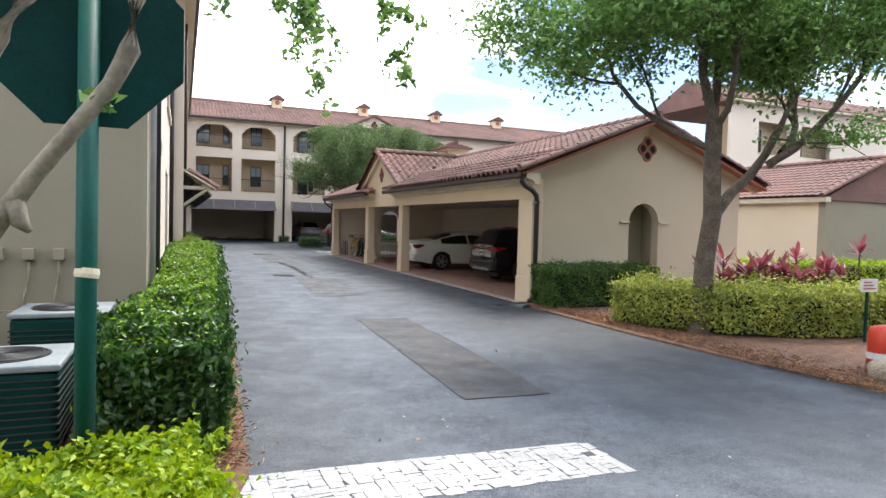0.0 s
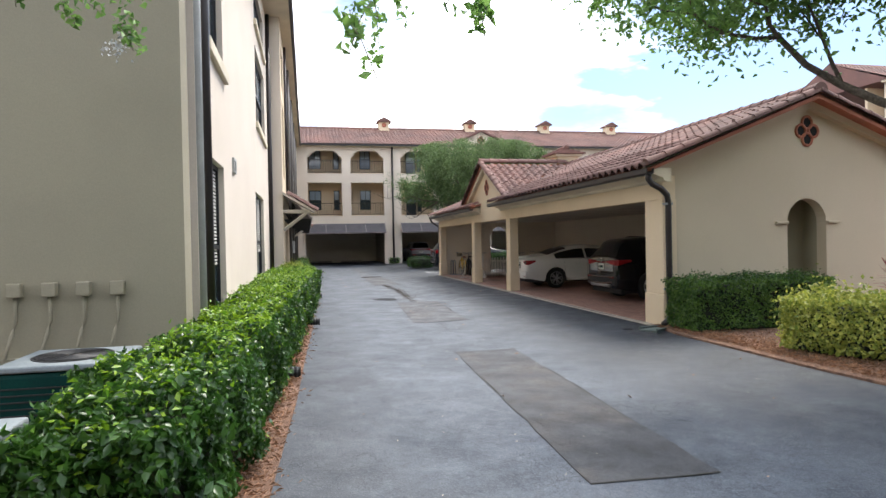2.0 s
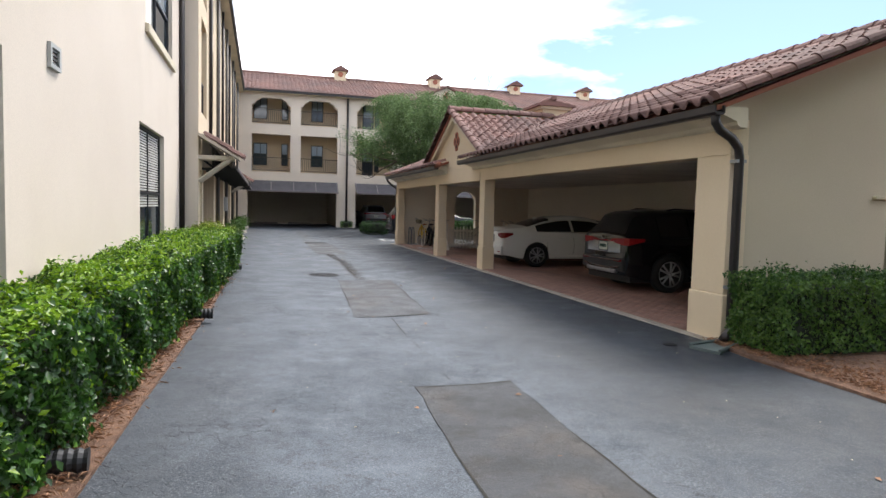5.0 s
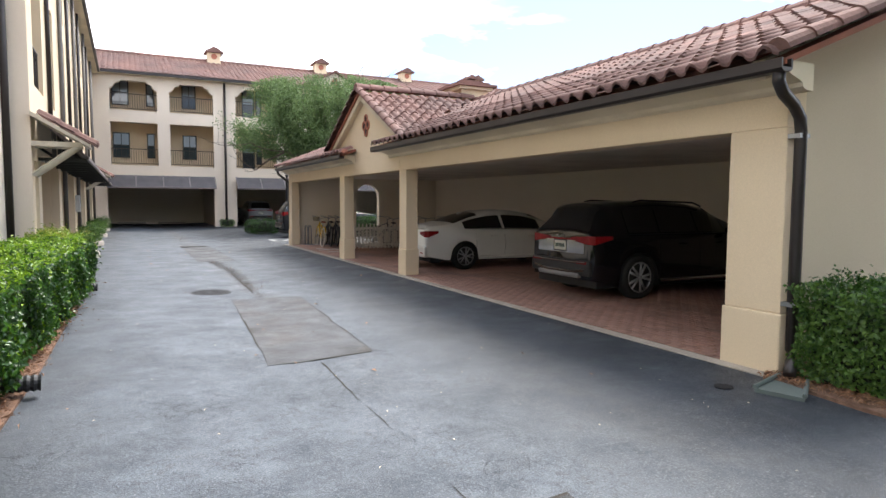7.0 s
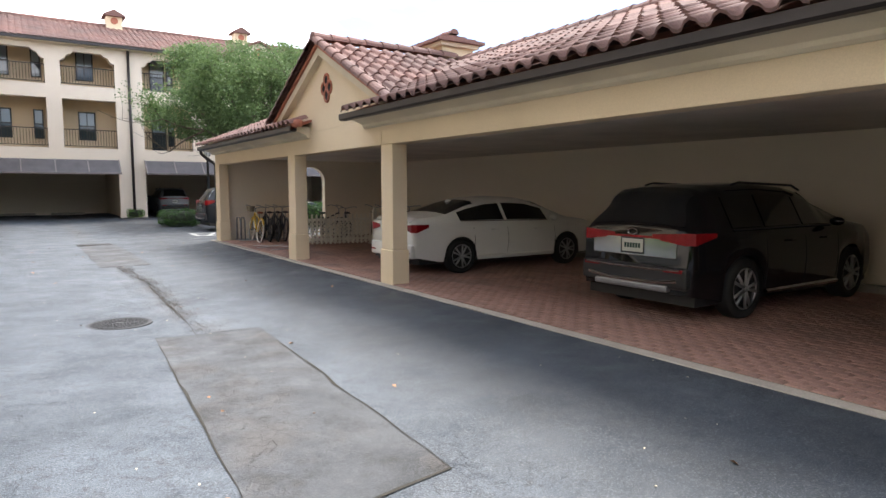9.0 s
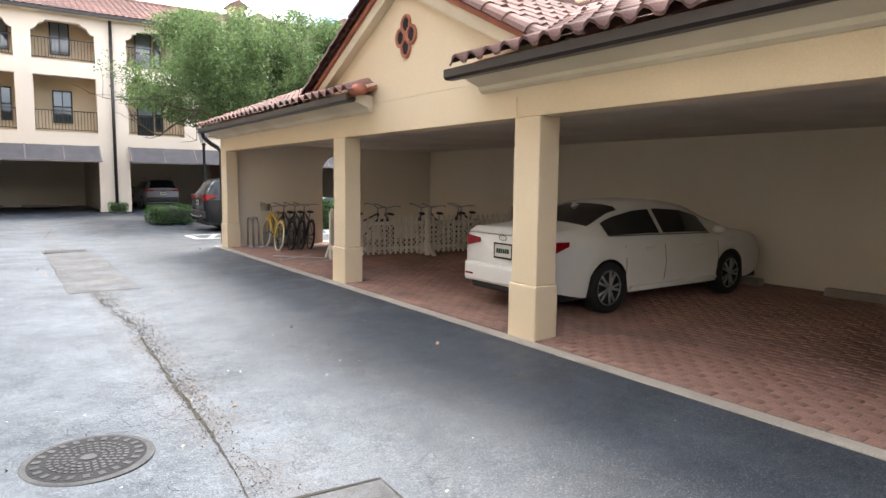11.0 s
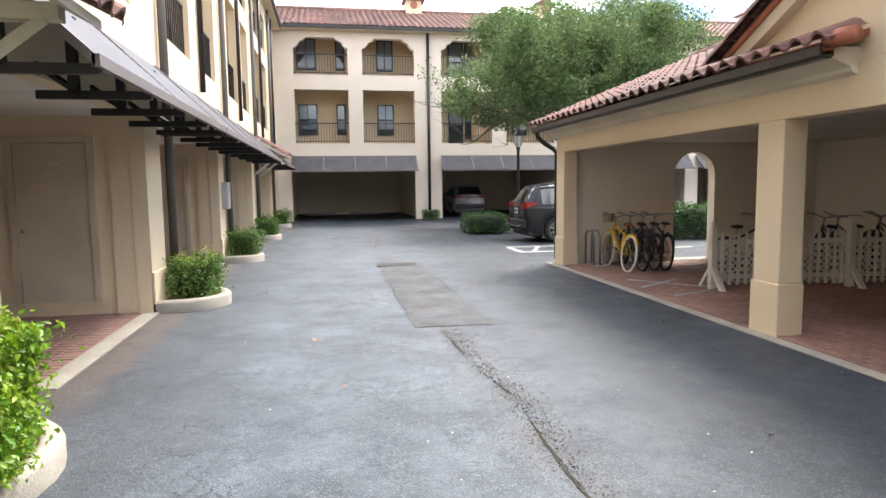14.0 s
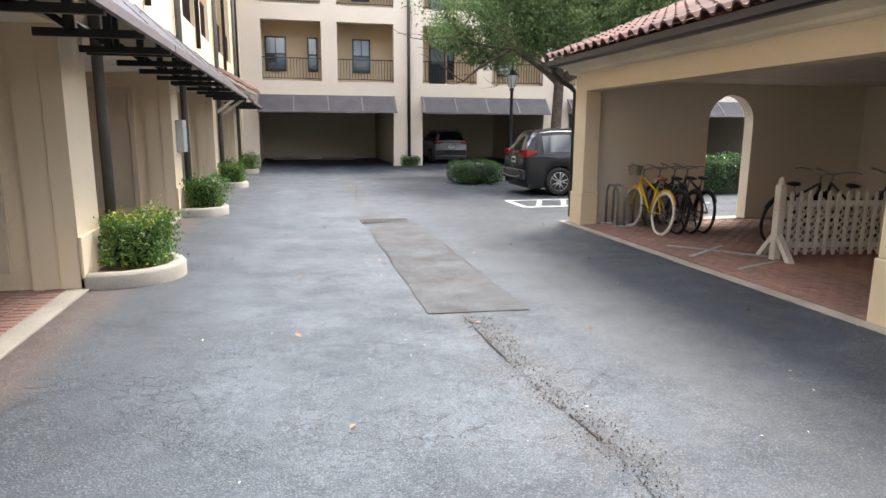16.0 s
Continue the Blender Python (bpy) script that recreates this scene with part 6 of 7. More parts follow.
for v in bm.verts:
    k = 1 + 0.18 * noise.noise(v.co * 1.7)
    v.co = Vector((6.45 + v.co.x * 0.24 * k, 1.62 + v.co.y * 0.22 * k, 0.12 + v.co.z * 0.17 * k))
part("stone", bm, STONE, rock, "", True)
drain = thing("corrugated_drain_pipe", (-0.6, 6.3, 0.05), "short black corrugated drain pipe poking from the hedge", "pipe", "drain pipes along the hedge")
bm = bmesh.new()
add_disc_stack(bm, (-0.95, 6.3, 0.12), (1, 0.1, -0.05), [(0.06 + 0.012 * (k % 2), k * 0.025) for k in range(20)], 14)
part("pipe", finish(bm), PLASTIC, drain)
for y, x in ((11.2, -0.28), (17.6, -0.1)):
    d2 = copy_thing(drain, pose(x, y, 0.05))
SPLASH = material("splash_plastic", (0.12, 0.15, 0.14), 0.7, None, 3, 50, 0.2)
splash = thing("splash_block", (5.62, 8.62, 0), "grey-green plastic splash block under the downpipe", "splash block")
part("tray", prism([(5.85, 8.88), (5.3, 8.72), (5.42, 8.35), (5.93, 8.66)], "z", -0.01, 0.025), SPLASH, splash)
part("tray_side", tube([(5.85, 8.88, 0.04), (5.3, 8.72, 0.04)], 0.02, 6), SPLASH, splash)
part("tray_side", tube([(5.93, 8.66, 0.04), (5.42, 8.35, 0.04)], 0.02, 6), SPLASH, splash)

# ---------------------------------------------------------------- manhole, grate, covers
MX, MY = 1.85, 17.38
MH_RING = material("worn_iron_ring", (0.075, 0.075, 0.078), 0.6, (0.04, 0.04, 0.042), 5, 60, 0.3, 0.3, spec=0.15)
mz = ground_z(MX)
mh = thing("manhole_cover", (MX, MY, mz), "round cast iron manhole cover with ribbed pattern", "manhole cover")
part("ring", turned((MX, MY, mz), (0, 0, 1), [(0.37, -0.02), (0.37, 0.006), (0.355, 0.01)], 40), MH_RING, mh, "worn grey frame ring")
part("lid", turned((MX, MY, mz), (0, 0, 1), [(0.325, 0.0), (0.325, 0.0115)], 40), IRON, mh, "dark cast iron lid")
for q, (rr, k) in enumerate(((0.09, 14), (0.13, 20), (0.17, 26), (0.21, 32), (0.28, 22))):
    for j in range(k):
        a = math.tau * (j + 0.5 * (q % 2)) / k
        c, d = math.cos(a), math.sin(a)
        u, w = (0.012, 0.012) if q < 4 else (0.024, 0.018)
        vs = [(MX + (rr + s1 * u) * c - s2 * w * d, MY + (rr + s1 * u) * d + s2 * w * c) for s1, s2 in ((-1, -1), (1, -1), (1, 1), (-1, 1))]
        part("stud", prism(vs, "z", mz + 0.008, mz + 0.015), MH_RING, mh)
part("hub", turned((MX, MY, mz), (0, 0, 1), [(0.045, 0.01), (0.045, 0.016)], 16), MH_RING, mh)
GRATE = material("worn_grate_iron", (0.16, 0.15, 0.135), 0.75, (0.1, 0.094, 0.085), 5, 60, 0.3, 0.3, spec=0.1)
gz = ground_z(2.7)
gr = thing("drain_grate", (2.72, 30.4, gz), "dark iron storm drain grate with slots", "drain grate")
part("frame", finish(box(2.25, 3.15, 29.88, 30.36, gz - 0.06, gz + 0.014)), GRATE, gr, "worn pale iron surround")
# Slots are near-black blocks on the frame, their shade given by colour
for k in range(11):
    part("slot", finish(box(2.29 + k * 0.077, 2.34 + k * 0.077, 29.93, 30.31, gz, gz + 0.018)), GAP_SHADE, gr)
cov = thing("valve_cover", (5.2, 8.95, 0), "small round iron valve cover in the asphalt", "valve cover")
part("lid", turned((5.2, 8.95, -0.012), (0, 0, 1), [(0.08, -0.01), (0.08, 0.008)], 16), IRON, cov)

# litter: pale bits and fallen leaves on the asphalt
r = np.random.default_rng(81)
k = 260
x, y = r.uniform(0.2, 6.0, k) ** 1.0, r.uniform(-2, 34, k)
pts = np.stack([x, y, np.interp(x, [-1.2, 2.3, 5.8], [0.0, -0.08, 0.0]) + 0.008], 1)
lit = tagged(new("leaf_litter"), "scattered pale bits and dry leaves on the asphalt", "litter", "", "stuff")
leaves("litter_bits", pts, np.tile([0, 0, 1.0], (k, 1)), 0.022, TRIM, lit, r, 0.15, 0.6)
x, y = r.uniform(0, 6.0, 60), r.uniform(0, 32, 60)
leaves("dry_leaves", np.stack([x, y, np.interp(x, [-1.2, 2.3, 5.8], [0.0, -0.08, 0.0]) + 0.01], 1), np.tile([0, 0, 1.0], (60, 1)), 0.055, CHIP, lit, r, 0.3, 0.6)
# crumbs of dirt and gravel along the crack
kk = 5200
cy = r.uniform(16.3, 23.8, kk)
cy = np.where(r.random(kk) < 0.55, r.choice([18.2, 19.4, 20.6, 21.6, 23.0], kk) + r.normal(0, 0.45, kk), cy)
cx = np.interp(cy, [17, 17.6, 20.2, 21, 22.2, 24], [2.55, 2.58, 2.66, 2.7, 2.6, 2.58])
cx = cx + np.abs(r.normal(0, 0.11, kk)) * np.where(r.random(kk) < 0.75, 1, -0.5)
pts = np.stack([cx, cy, np.interp(cx, [-1.2, 2.3, 5.8], [0.0, -0.08, 0.0]) + 0.008], 1)
leaves("dirt_crumbs", pts, np.tile([0, 0, 1.0], (kk, 1)), 0.011, CRUMB, lit, r, 0.6, 0.8)
# ---------------------------------------------------------------- cars


def wheel(parent, c, r, w, side, spokes=5):
    """Tyre, alloy rim and spokes; side: which way its face looks along v."""
    x, y, z = c
    ax = (0, side, 0)
    t = part("wheel", turned(c, ax, [(r * 0.7, -w / 2), (r * 0.94, -w / 2), (r, -w * 0.32), (r, w * 0.32), (r * 0.95, w / 2), (r * 0.7, w / 2), (r * 0.68, w * 0.3)], 32), RUBBER, parent, "black tyre", True)
    part("rim", turned((x, y + side * w * 0.3, z), ax, [(r * 0.69, 0.0), (r * 0.69, w * 0.12), (r * 0.62, w * 0.13), (r * 0.6, w * 0.02), (r * 0.1, w * 0.02)], 28), PLASTIC, t)
    bm = bmesh.new()
    for k in range(spokes * 2):
        a = math.tau * (k // 2) / spokes + (0.13 if k % 2 else -0.13)
        a2 = math.tau * (k // 2) / spokes + (0.22 if k % 2 else -0.22)
        add_tube(bm, [(x + r * 0.08 * math.cos(a), y + side * w * 0.47, z + r * 0.08 * math.sin(a)), (x + r * 0.66 * math.cos(a2), y + side * w * 0.44, z + r * 0.66 * math.sin(a2))], r * 0.055, 5)
    add_tube(bm, [(x + r * 0.66 * math.cos(b), y + side * w * 0.43, z + r * 0.66 * math.sin(b)) for b in [math.tau * j / 28 for j in range(29)]], r * 0.035, 5, False)
    add_disc_stack(bm, (x, y + side * w * 0.46, z), ax, [(r * 0.13, 0), (r * 0.1, 0.02)], 12)
    part("spokes", finish(bm), RIM, t, "silver alloy spokes", True)


def car(name, at, turn, L, W, top, belt, cab, wheels, r, paint, glass_u, rear_u, front_u, label, lights, suv=False, group=""):
    """A car from its side outline: body shell with wheel arches, glass, wheels, lamps, plate, handles and mirror. u runs from tail to nose."""
    ob = thing(name, (0, 0, 0), label, "car", group)
    us = sorted({round(u, 4) for u in np.linspace(0, L, 74)} | {round(w + k * r * 1.14 / 7, 4) for w in wheels for k in range(-7, 8)})
    tu, tz = zip(*top)

    def ztop(u):
        return float(np.interp(u, tu, tz))

    def half(u):
        e = min(u, L - u)
        return W / 2 * (0.84 + 0.16 * min(1, e / 0.75) ** 0.5)

    def low(u):
        z = 0.24 + 0.1 * max(0, 1 - min(u, L - u) / 0.5)
        for w in wheels:
            a = r * 1.14
            if abs(u - w) < a:
                z = max(z, r + math.sqrt(a * a - (u - w) ** 2) * 0.98)
        return z

    def section(u):
        h, zl, zt = half(u), low(u), ztop(u)
        zb = min(belt(u), zt - 0.02)
        f = min(1, max(0, (zt - zb - 0.05) / 0.3))
        hu = h * (0.90 - (1 - cab) * f)
        zl = min(zl, zb - 0.1)
        return [(h * 0.97, zl), (h * 0.995, zl + 0.25 * (zb - zl)), (h, zl + 0.55 * (zb - zl)), (h * 0.985, zb - 0.1), (h * 0.955, zb - 0.02), (h * 0.93, zb + 0.01), (hu, zt - 0.07 * f - 0.005), (hu * 0.86, zt - 0.012), (hu * 0.5, zt + 0.012), (0.0, zt + 0.02)]

    bm = bmesh.new()
    grid = {}
    rows = []
    for u in us:
        s = section(u)
        row = [bm.verts.new((u, y, z)) for y, z in s] + [bm.verts.new((u, -y, z)) for y, z in s[-2::-1]]
        rows.append(row)
    n = len(rows[0])
    for a, b in zip(rows, rows[1:]):
        for k in range(n - 1):
            bm.faces.new((a[k], a[k + 1], b[k + 1], b[k]))
    for row in (rows[0], rows[-1]):
        bm.faces.new(row)
    part("body", finish(bm), paint, ob, "", True)
    part("underbody", finish(box(0.12, L - 0.12, -W / 2 + 0.14, W / 2 - 0.14, 0.2, 0.68)), PLASTIC, ob)

    def lerp(a, b, f):
        return (a[0] + (b[0] - a[0]) * f, a[1] + (b[1] - a[1]) * f)

    def side_glass(u0, u1, side):
        bm = bmesh.new()
        prev = None
        k = 14
        for i in range(k + 1):
            u = u0 + (u1 - u0) * i / k
            s = section(u)
            lo, hi = lerp(s[5], s[6], 0.08), lerp(s[5], s[6], 0.9)
            cur = [bm.verts.new((u, side * (y + 0.008), z)) for y, z in (lo, lerp(lo, hi, 0.5), hi)]
            if prev:
                for j in range(2):
                    bm.faces.new((prev[j], prev[j + 1], cur[j + 1], cur[j]))
            prev = cur
        part("side_window", finish(bm), CAR_GLASS, ob, "dark tinted side window", True)

    for u0, u1 in glass_u:
        for side in (-1, 1):
            side_glass(u0, u1, side)
    for u0, u1, nm in ((*rear_u, "rear_window"), (*front_u, "windscreen")):
        bm = bmesh.new()
        prev = None
        for i in range(11):
            u = u0 + (u1 - u0) * i / 10
            s = section(u)
            pts = [lerp(s[6], s[7], 0.3), s[7], s[8], s[9]]
            cur = [bm.verts.new((u, y, z + 0.008)) for y, z in pts] + [bm.verts.new((u, -y, z + 0.008)) for y, z in pts[-2::-1]]
            if prev:
                for j in range(len(cur) - 1):
                    bm.faces.new((prev[j], prev[j + 1], cur[j + 1], cur[j]))
            prev = cur
        part(nm, finish(bm), CAR_GLASS, ob, "dark tinted glass", True)
    # trim line round the side glass
    for side in (-1, 1):
        pts = [(u, side * (section(u)[5][0] + 0.008), section(u)[5][1] + 0.012) for u in np.linspace(glass_u[0][0], glass_u[-1][1], 18)]
        part("window_trim", tube(pts, 0.009, 5), CHROME if not suv else BLACK, ob)
        for u in lights["handles"]:
            z = belt(u) - 0.14
            part("door_handle", tube([(u - 0.09, side * half(u) * 0.985, z), (u - 0.05, side * (half(u) + 0.028), z + 0.004), (u + 0.07, side * (half(u) + 0.028), z + 0.006), (u + 0.1, side * half(u) * 0.985, z)], 0.014, 6), paint, ob)
        for u in lights["seams"]:
            s = [(u + 0.03 * math.sin(f * 3), side * (np.interp(f, [0, 0.5, 1], [half(u) * 0.995, half(u) + 0.002, half(u) * 0.985])), 0.36 + f * (belt(u) - 0.46)) for f in np.linspace(0, 1, 8)]
            part("door_seam", tube(s, 0.004, 4), GAP_SHADE, ob)
        m = lights["mirror"]
        bmm = bmesh.new()
        bmesh.ops.create_icosphere(bmm, subdivisions=2, radius=1)
        for v in bmm.verts:
            v.co = Vector((m + v.co.x * 0.06, side * (half(m) + 0.06) + v.co.y * 0.1, belt(m) + 0.07 + v.co.z * 0.06))
        part("mirror", bmm, paint, ob, "", True)
        for w in wheels:
            wheel(ob, (w, side * (W / 2 - 0.12), r), r, 0.22, side, 5)
        # sill strip
        part("sill", tube([(wheels[0] + r * 1.2, side * (W / 2 * 0.985), 0.3), (wheels[1] - r * 1.2, side * (W / 2 * 0.985), 0.3)], 0.03, 6), CHROME if suv and paint is PAINT_BLACK else (PLASTIC if suv else paint), ob)
        # tail lamp wraps the corner
        z0, z1, wid, ln = lights["tail"]
        bmm = bmesh.new()
        h0 = half(0.0)
        add_prism(bmm, [(-0.012, side * (h0 - wid)), (-0.02, side * (h0 - 0.03)), (0.05, side * (half(0.05) + 0.012)), (ln, side * (half(ln) + 0.006)), (ln - 0.03, side * (half(ln) - 0.06)), (0.03, side * (h0 - wid))], "z", z0, z1)
        for v in bmm.verts:
            if v.co.x > ln - 0.08:
                v.co.z = z1 - (z1 - v.co.z) * 0.35
            elif abs(v.co.y) < h0 - wid * 0.7:
                v.co.z = z1 - 0.03 - (z1 - v.co.z) * 0.4
        part("tail_light", finish(bmm), TAIL, ob, "red tail light")
    zb = lights["bumper"]
    h0 = half(0.0)
    part("bumper", finish(box(-0.05, 0.2, -h0 - 0.01, h0 + 0.01, zb - 0.26, zb, 0.04)), PLASTIC if suv else paint, ob, "rear bumper")
    if paint is PAINT_BLACK:
        part("tailgate_panel", finish(box(-0.014, 0.02, -h0 + 0.16, h0 - 0.16, lights["plate"] - 0.12, lights["plate"] + 0.1, 0.006)), CHROME, ob, "bright reflecting tailgate panel")
        part("bumper_trim", tube([(-0.055, -h0 * 0.9, zb - 0.03), (-0.065, -h0 * 0.4, zb - 0.04), (-0.065, h0 * 0.4, zb - 0.04), (-0.055, h0 * 0.9, zb - 0.03)], 0.014, 6), CHROME, ob)
        part("skid_plate", finish(box(-0.075, 0.1, -h0 * 0.7, h0 * 0.7, zb - 0.3, zb - 0.22, 0.02)), STEEL, ob, "dull silver skid plate")
    if suv:
        part("bumper_trim", tube([(-0.05, -h0 * 0.85, zb - 0.16), (-0.07, -h0 * 0.4, zb - 0.2), (-0.07, h0 * 0.4, zb - 0.2), (-0.05, h0 * 0.85, zb - 0.16)], 0.022, 6), CHROME, ob, "bright bumper strip")
        part("lamp_strip", finish(box(-0.015, 0.02, -h0 + 0.2, h0 - 0.2, lights["tail"][0] + 0.06, lights["tail"][0] + 0.085)), TAIL, ob)
        for side in (-1, 1):
            part("reflector", finish(box(-0.058, -0.03, side * (h0 - 0.05) - (0.25 if side > 0 else 0), side * (h0 - 0.05) + (0 if side > 0 else 0.25), zb - 0.06, zb - 0.02)), TAIL, ob)
            part("roof_rail", tube([(1.0, side * W * 0.34, ztop(1.0) + 0.0), (1.15, side * W * 0.34, ztop(1.2) + 0.025), (2.4, side * W * 0.34, ztop(2.4) + 0.03), (2.6, side * W * 0.34, ztop(2.6) + 0.0)], 0.016, 6), BLACK, ob)
    else:
        part("antenna_fin", prism([(1.2, ztop(1.2) + 0.01), (1.38, ztop(1.38) + 0.01), (1.25, ztop(1.25) + 0.075), (1.21, ztop(1.2) + 0.07)], "y", -0.012, 0.012), paint, ob)
        part("trunk_lip", prism([(0.0, ztop(0) + 0.0), (-0.03, ztop(0) + 0.015), (0.02, ztop(0) + 0.03), (0.1, ztop(0.1) + 0.02)], "y", -h0 * 0.9, h0 * 0.9), paint, ob)
        part("lower_trim", finish(box(-0.03, 0.1, -h0 * 0.8, h0 * 0.8, zb - 0.3, zb - 0.24)), PLASTIC, ob)
        for side in (-1, 1):
            part("reflector", finish(box(-0.056, -0.04, side * (h0 - 0.04) - (0.16 if side > 0 else 0), side * (h0 - 0.04) + (0 if side > 0 else 0.16), zb - 0.17, zb - 0.145)), TAIL, ob)
    pz = lights["plate"]
    pl = part("number_plate", finish(box(-0.02 - 0.0, 0.0, -0.16, 0.16, pz - 0.08, pz + 0.08, 0.004)), PLATE, ob, "pale number plate")
    bars = bmesh.new()
    for k in range(6):
        add_box(bars, -0.024, -0.02, -0.12 + k * 0.042, -0.092 + k * 0.042, pz - 0.03, pz + 0.03)
    part("plate_marks", finish(bars), GREEN_PAINT, pl)
    part("plate_frame", finish(wall_boxes(bmesh.new(), "x", -0.18, 0.18, pz - 0.1, pz + 0.1, -0.018, -0.004, [(-0.16, 0.16, pz - 0.08, pz + 0.08)])), BLACK, ob)
    part("badge", tube([(-0.02, 0.07 * math.cos(a), pz + 0.17 + 0.035 * math.sin(a)) for a in [math.tau * j / 16 for j in range(17)]], 0.007, 5), CHROME, ob, "oval chrome badge")
    ob.matrix_world = pose(*at, 0, 0, turn)
    return ob


SEDAN_TOP = [(0, 0.96), (0.12, 1.04), (0.55, 1.08), (0.75, 1.12), (1.25, 1.29), (1.7, 1.385), (2.2, 1.41), (2.7, 1.38), (3.1, 1.29), (3.55, 1.08), (3.75, 1.0), (4.25, 0.93), (4.52, 0.85), (4.66, 0.73), (4.72, 0.56)]
car("sedan", (6.72, 19.22, 0.012), 0, 4.72, 1.83, SEDAN_TOP, lambda u: 0.92 + 0.05 * max(0, 1 - u / 3.5), 0.74, (0.98, 3.68), 0.325, PAINT_WHITE, [(0.98, 2.02), (2.1, 3.15)], (0.72, 1.45), (2.95, 3.62),
    "clean white sedan parked nose-in on brick pavers", dict(handles=(1.75, 2.85), seams=(1.25, 2.06, 3.3), mirror=3.2, tail=(0.78, 0.93, 0.3, 0.28), bumper=0.57, plate=0.76))
SUV_TOP = [(0, 1.08), (0.1, 1.22), (0.28, 1.5), (0.42, 1.57), (0.8, 1.61), (1.6, 1.635), (2.3, 1.6), (2.75, 1.52), (3.35, 1.22), (3.5, 1.12), (4.1, 1.05), (4.35, 0.95), (4.44, 0.75), (4.46, 0.6)]
car("suv", (7.18, 13.95, 0.012), 0, 4.46, 1.88, SUV_TOP, lambda u: 1.06, 0.78, (0.93, 3.62), 0.37, PAINT_BLACK, [(0.72, 1.35), (1.42, 2.25), (2.32, 3.05)], (0.04, 0.36), (2.72, 3.36),
    "glossy black SUV parked nose-in on brick pavers", dict(handles=(1.9, 2.8), seams=(1.35, 2.28, 3.15), mirror=2.95, tail=(0.92, 1.06, 0.5, 0.36), bumper=0.66, plate=0.88), True)
car("suv", (6.72, 34.25, 0.0), 0, 4.6, 1.85, [(0, 1.05), (0.1, 1.2), (0.3, 1.5), (0.42, 1.62), (0.8, 1.66), (1.6, 1.68), (2.3, 1.66), (2.8, 1.57), (3.4, 1.2), (3.55, 1.12), (4.2, 1.05), (4.5, 0.95), (4.58, 0.75), (4.6, 0.6)], lambda u: 1.05, 0.8, (0.92, 3.7), 0.36, PAINT_GREY, [(0.5, 1.25), (1.34, 2.25), (2.32, 3.1)], (0.04, 0.36), (2.75, 3.4),
    "dark grey SUV parked beside a marked space", dict(handles=(1.9, 2.8), seams=(1.3, 2.28, 3.2), mirror=3.0, tail=(0.98, 1.16, 0.36, 0.32), bumper=0.66, plate=0.9), True)
car("suv", (8.75, 49.6, 0.0), 90, 4.6, 1.85, SUV_TOP[:-3] + [(4.45, 0.95), (4.55, 0.75), (4.6, 0.6)], lambda u: 1.05, 0.8, (0.92, 3.7), 0.36, PAINT_SILVER, [(0.5, 1.25), (1.34, 2.25), (2.32, 3.1)], (0.04, 0.36), (2.75, 3.4),
    "silver-grey SUV inside the shaded garage", dict(handles=(1.9, 2.8), seams=(1.3, 2.28), mirror=3.0, tail=(0.95, 1.08, 0.36, 0.32), bumper=0.66, plate=0.84), True)

# ---------------------------------------------------------------- bicycles, rack, fence


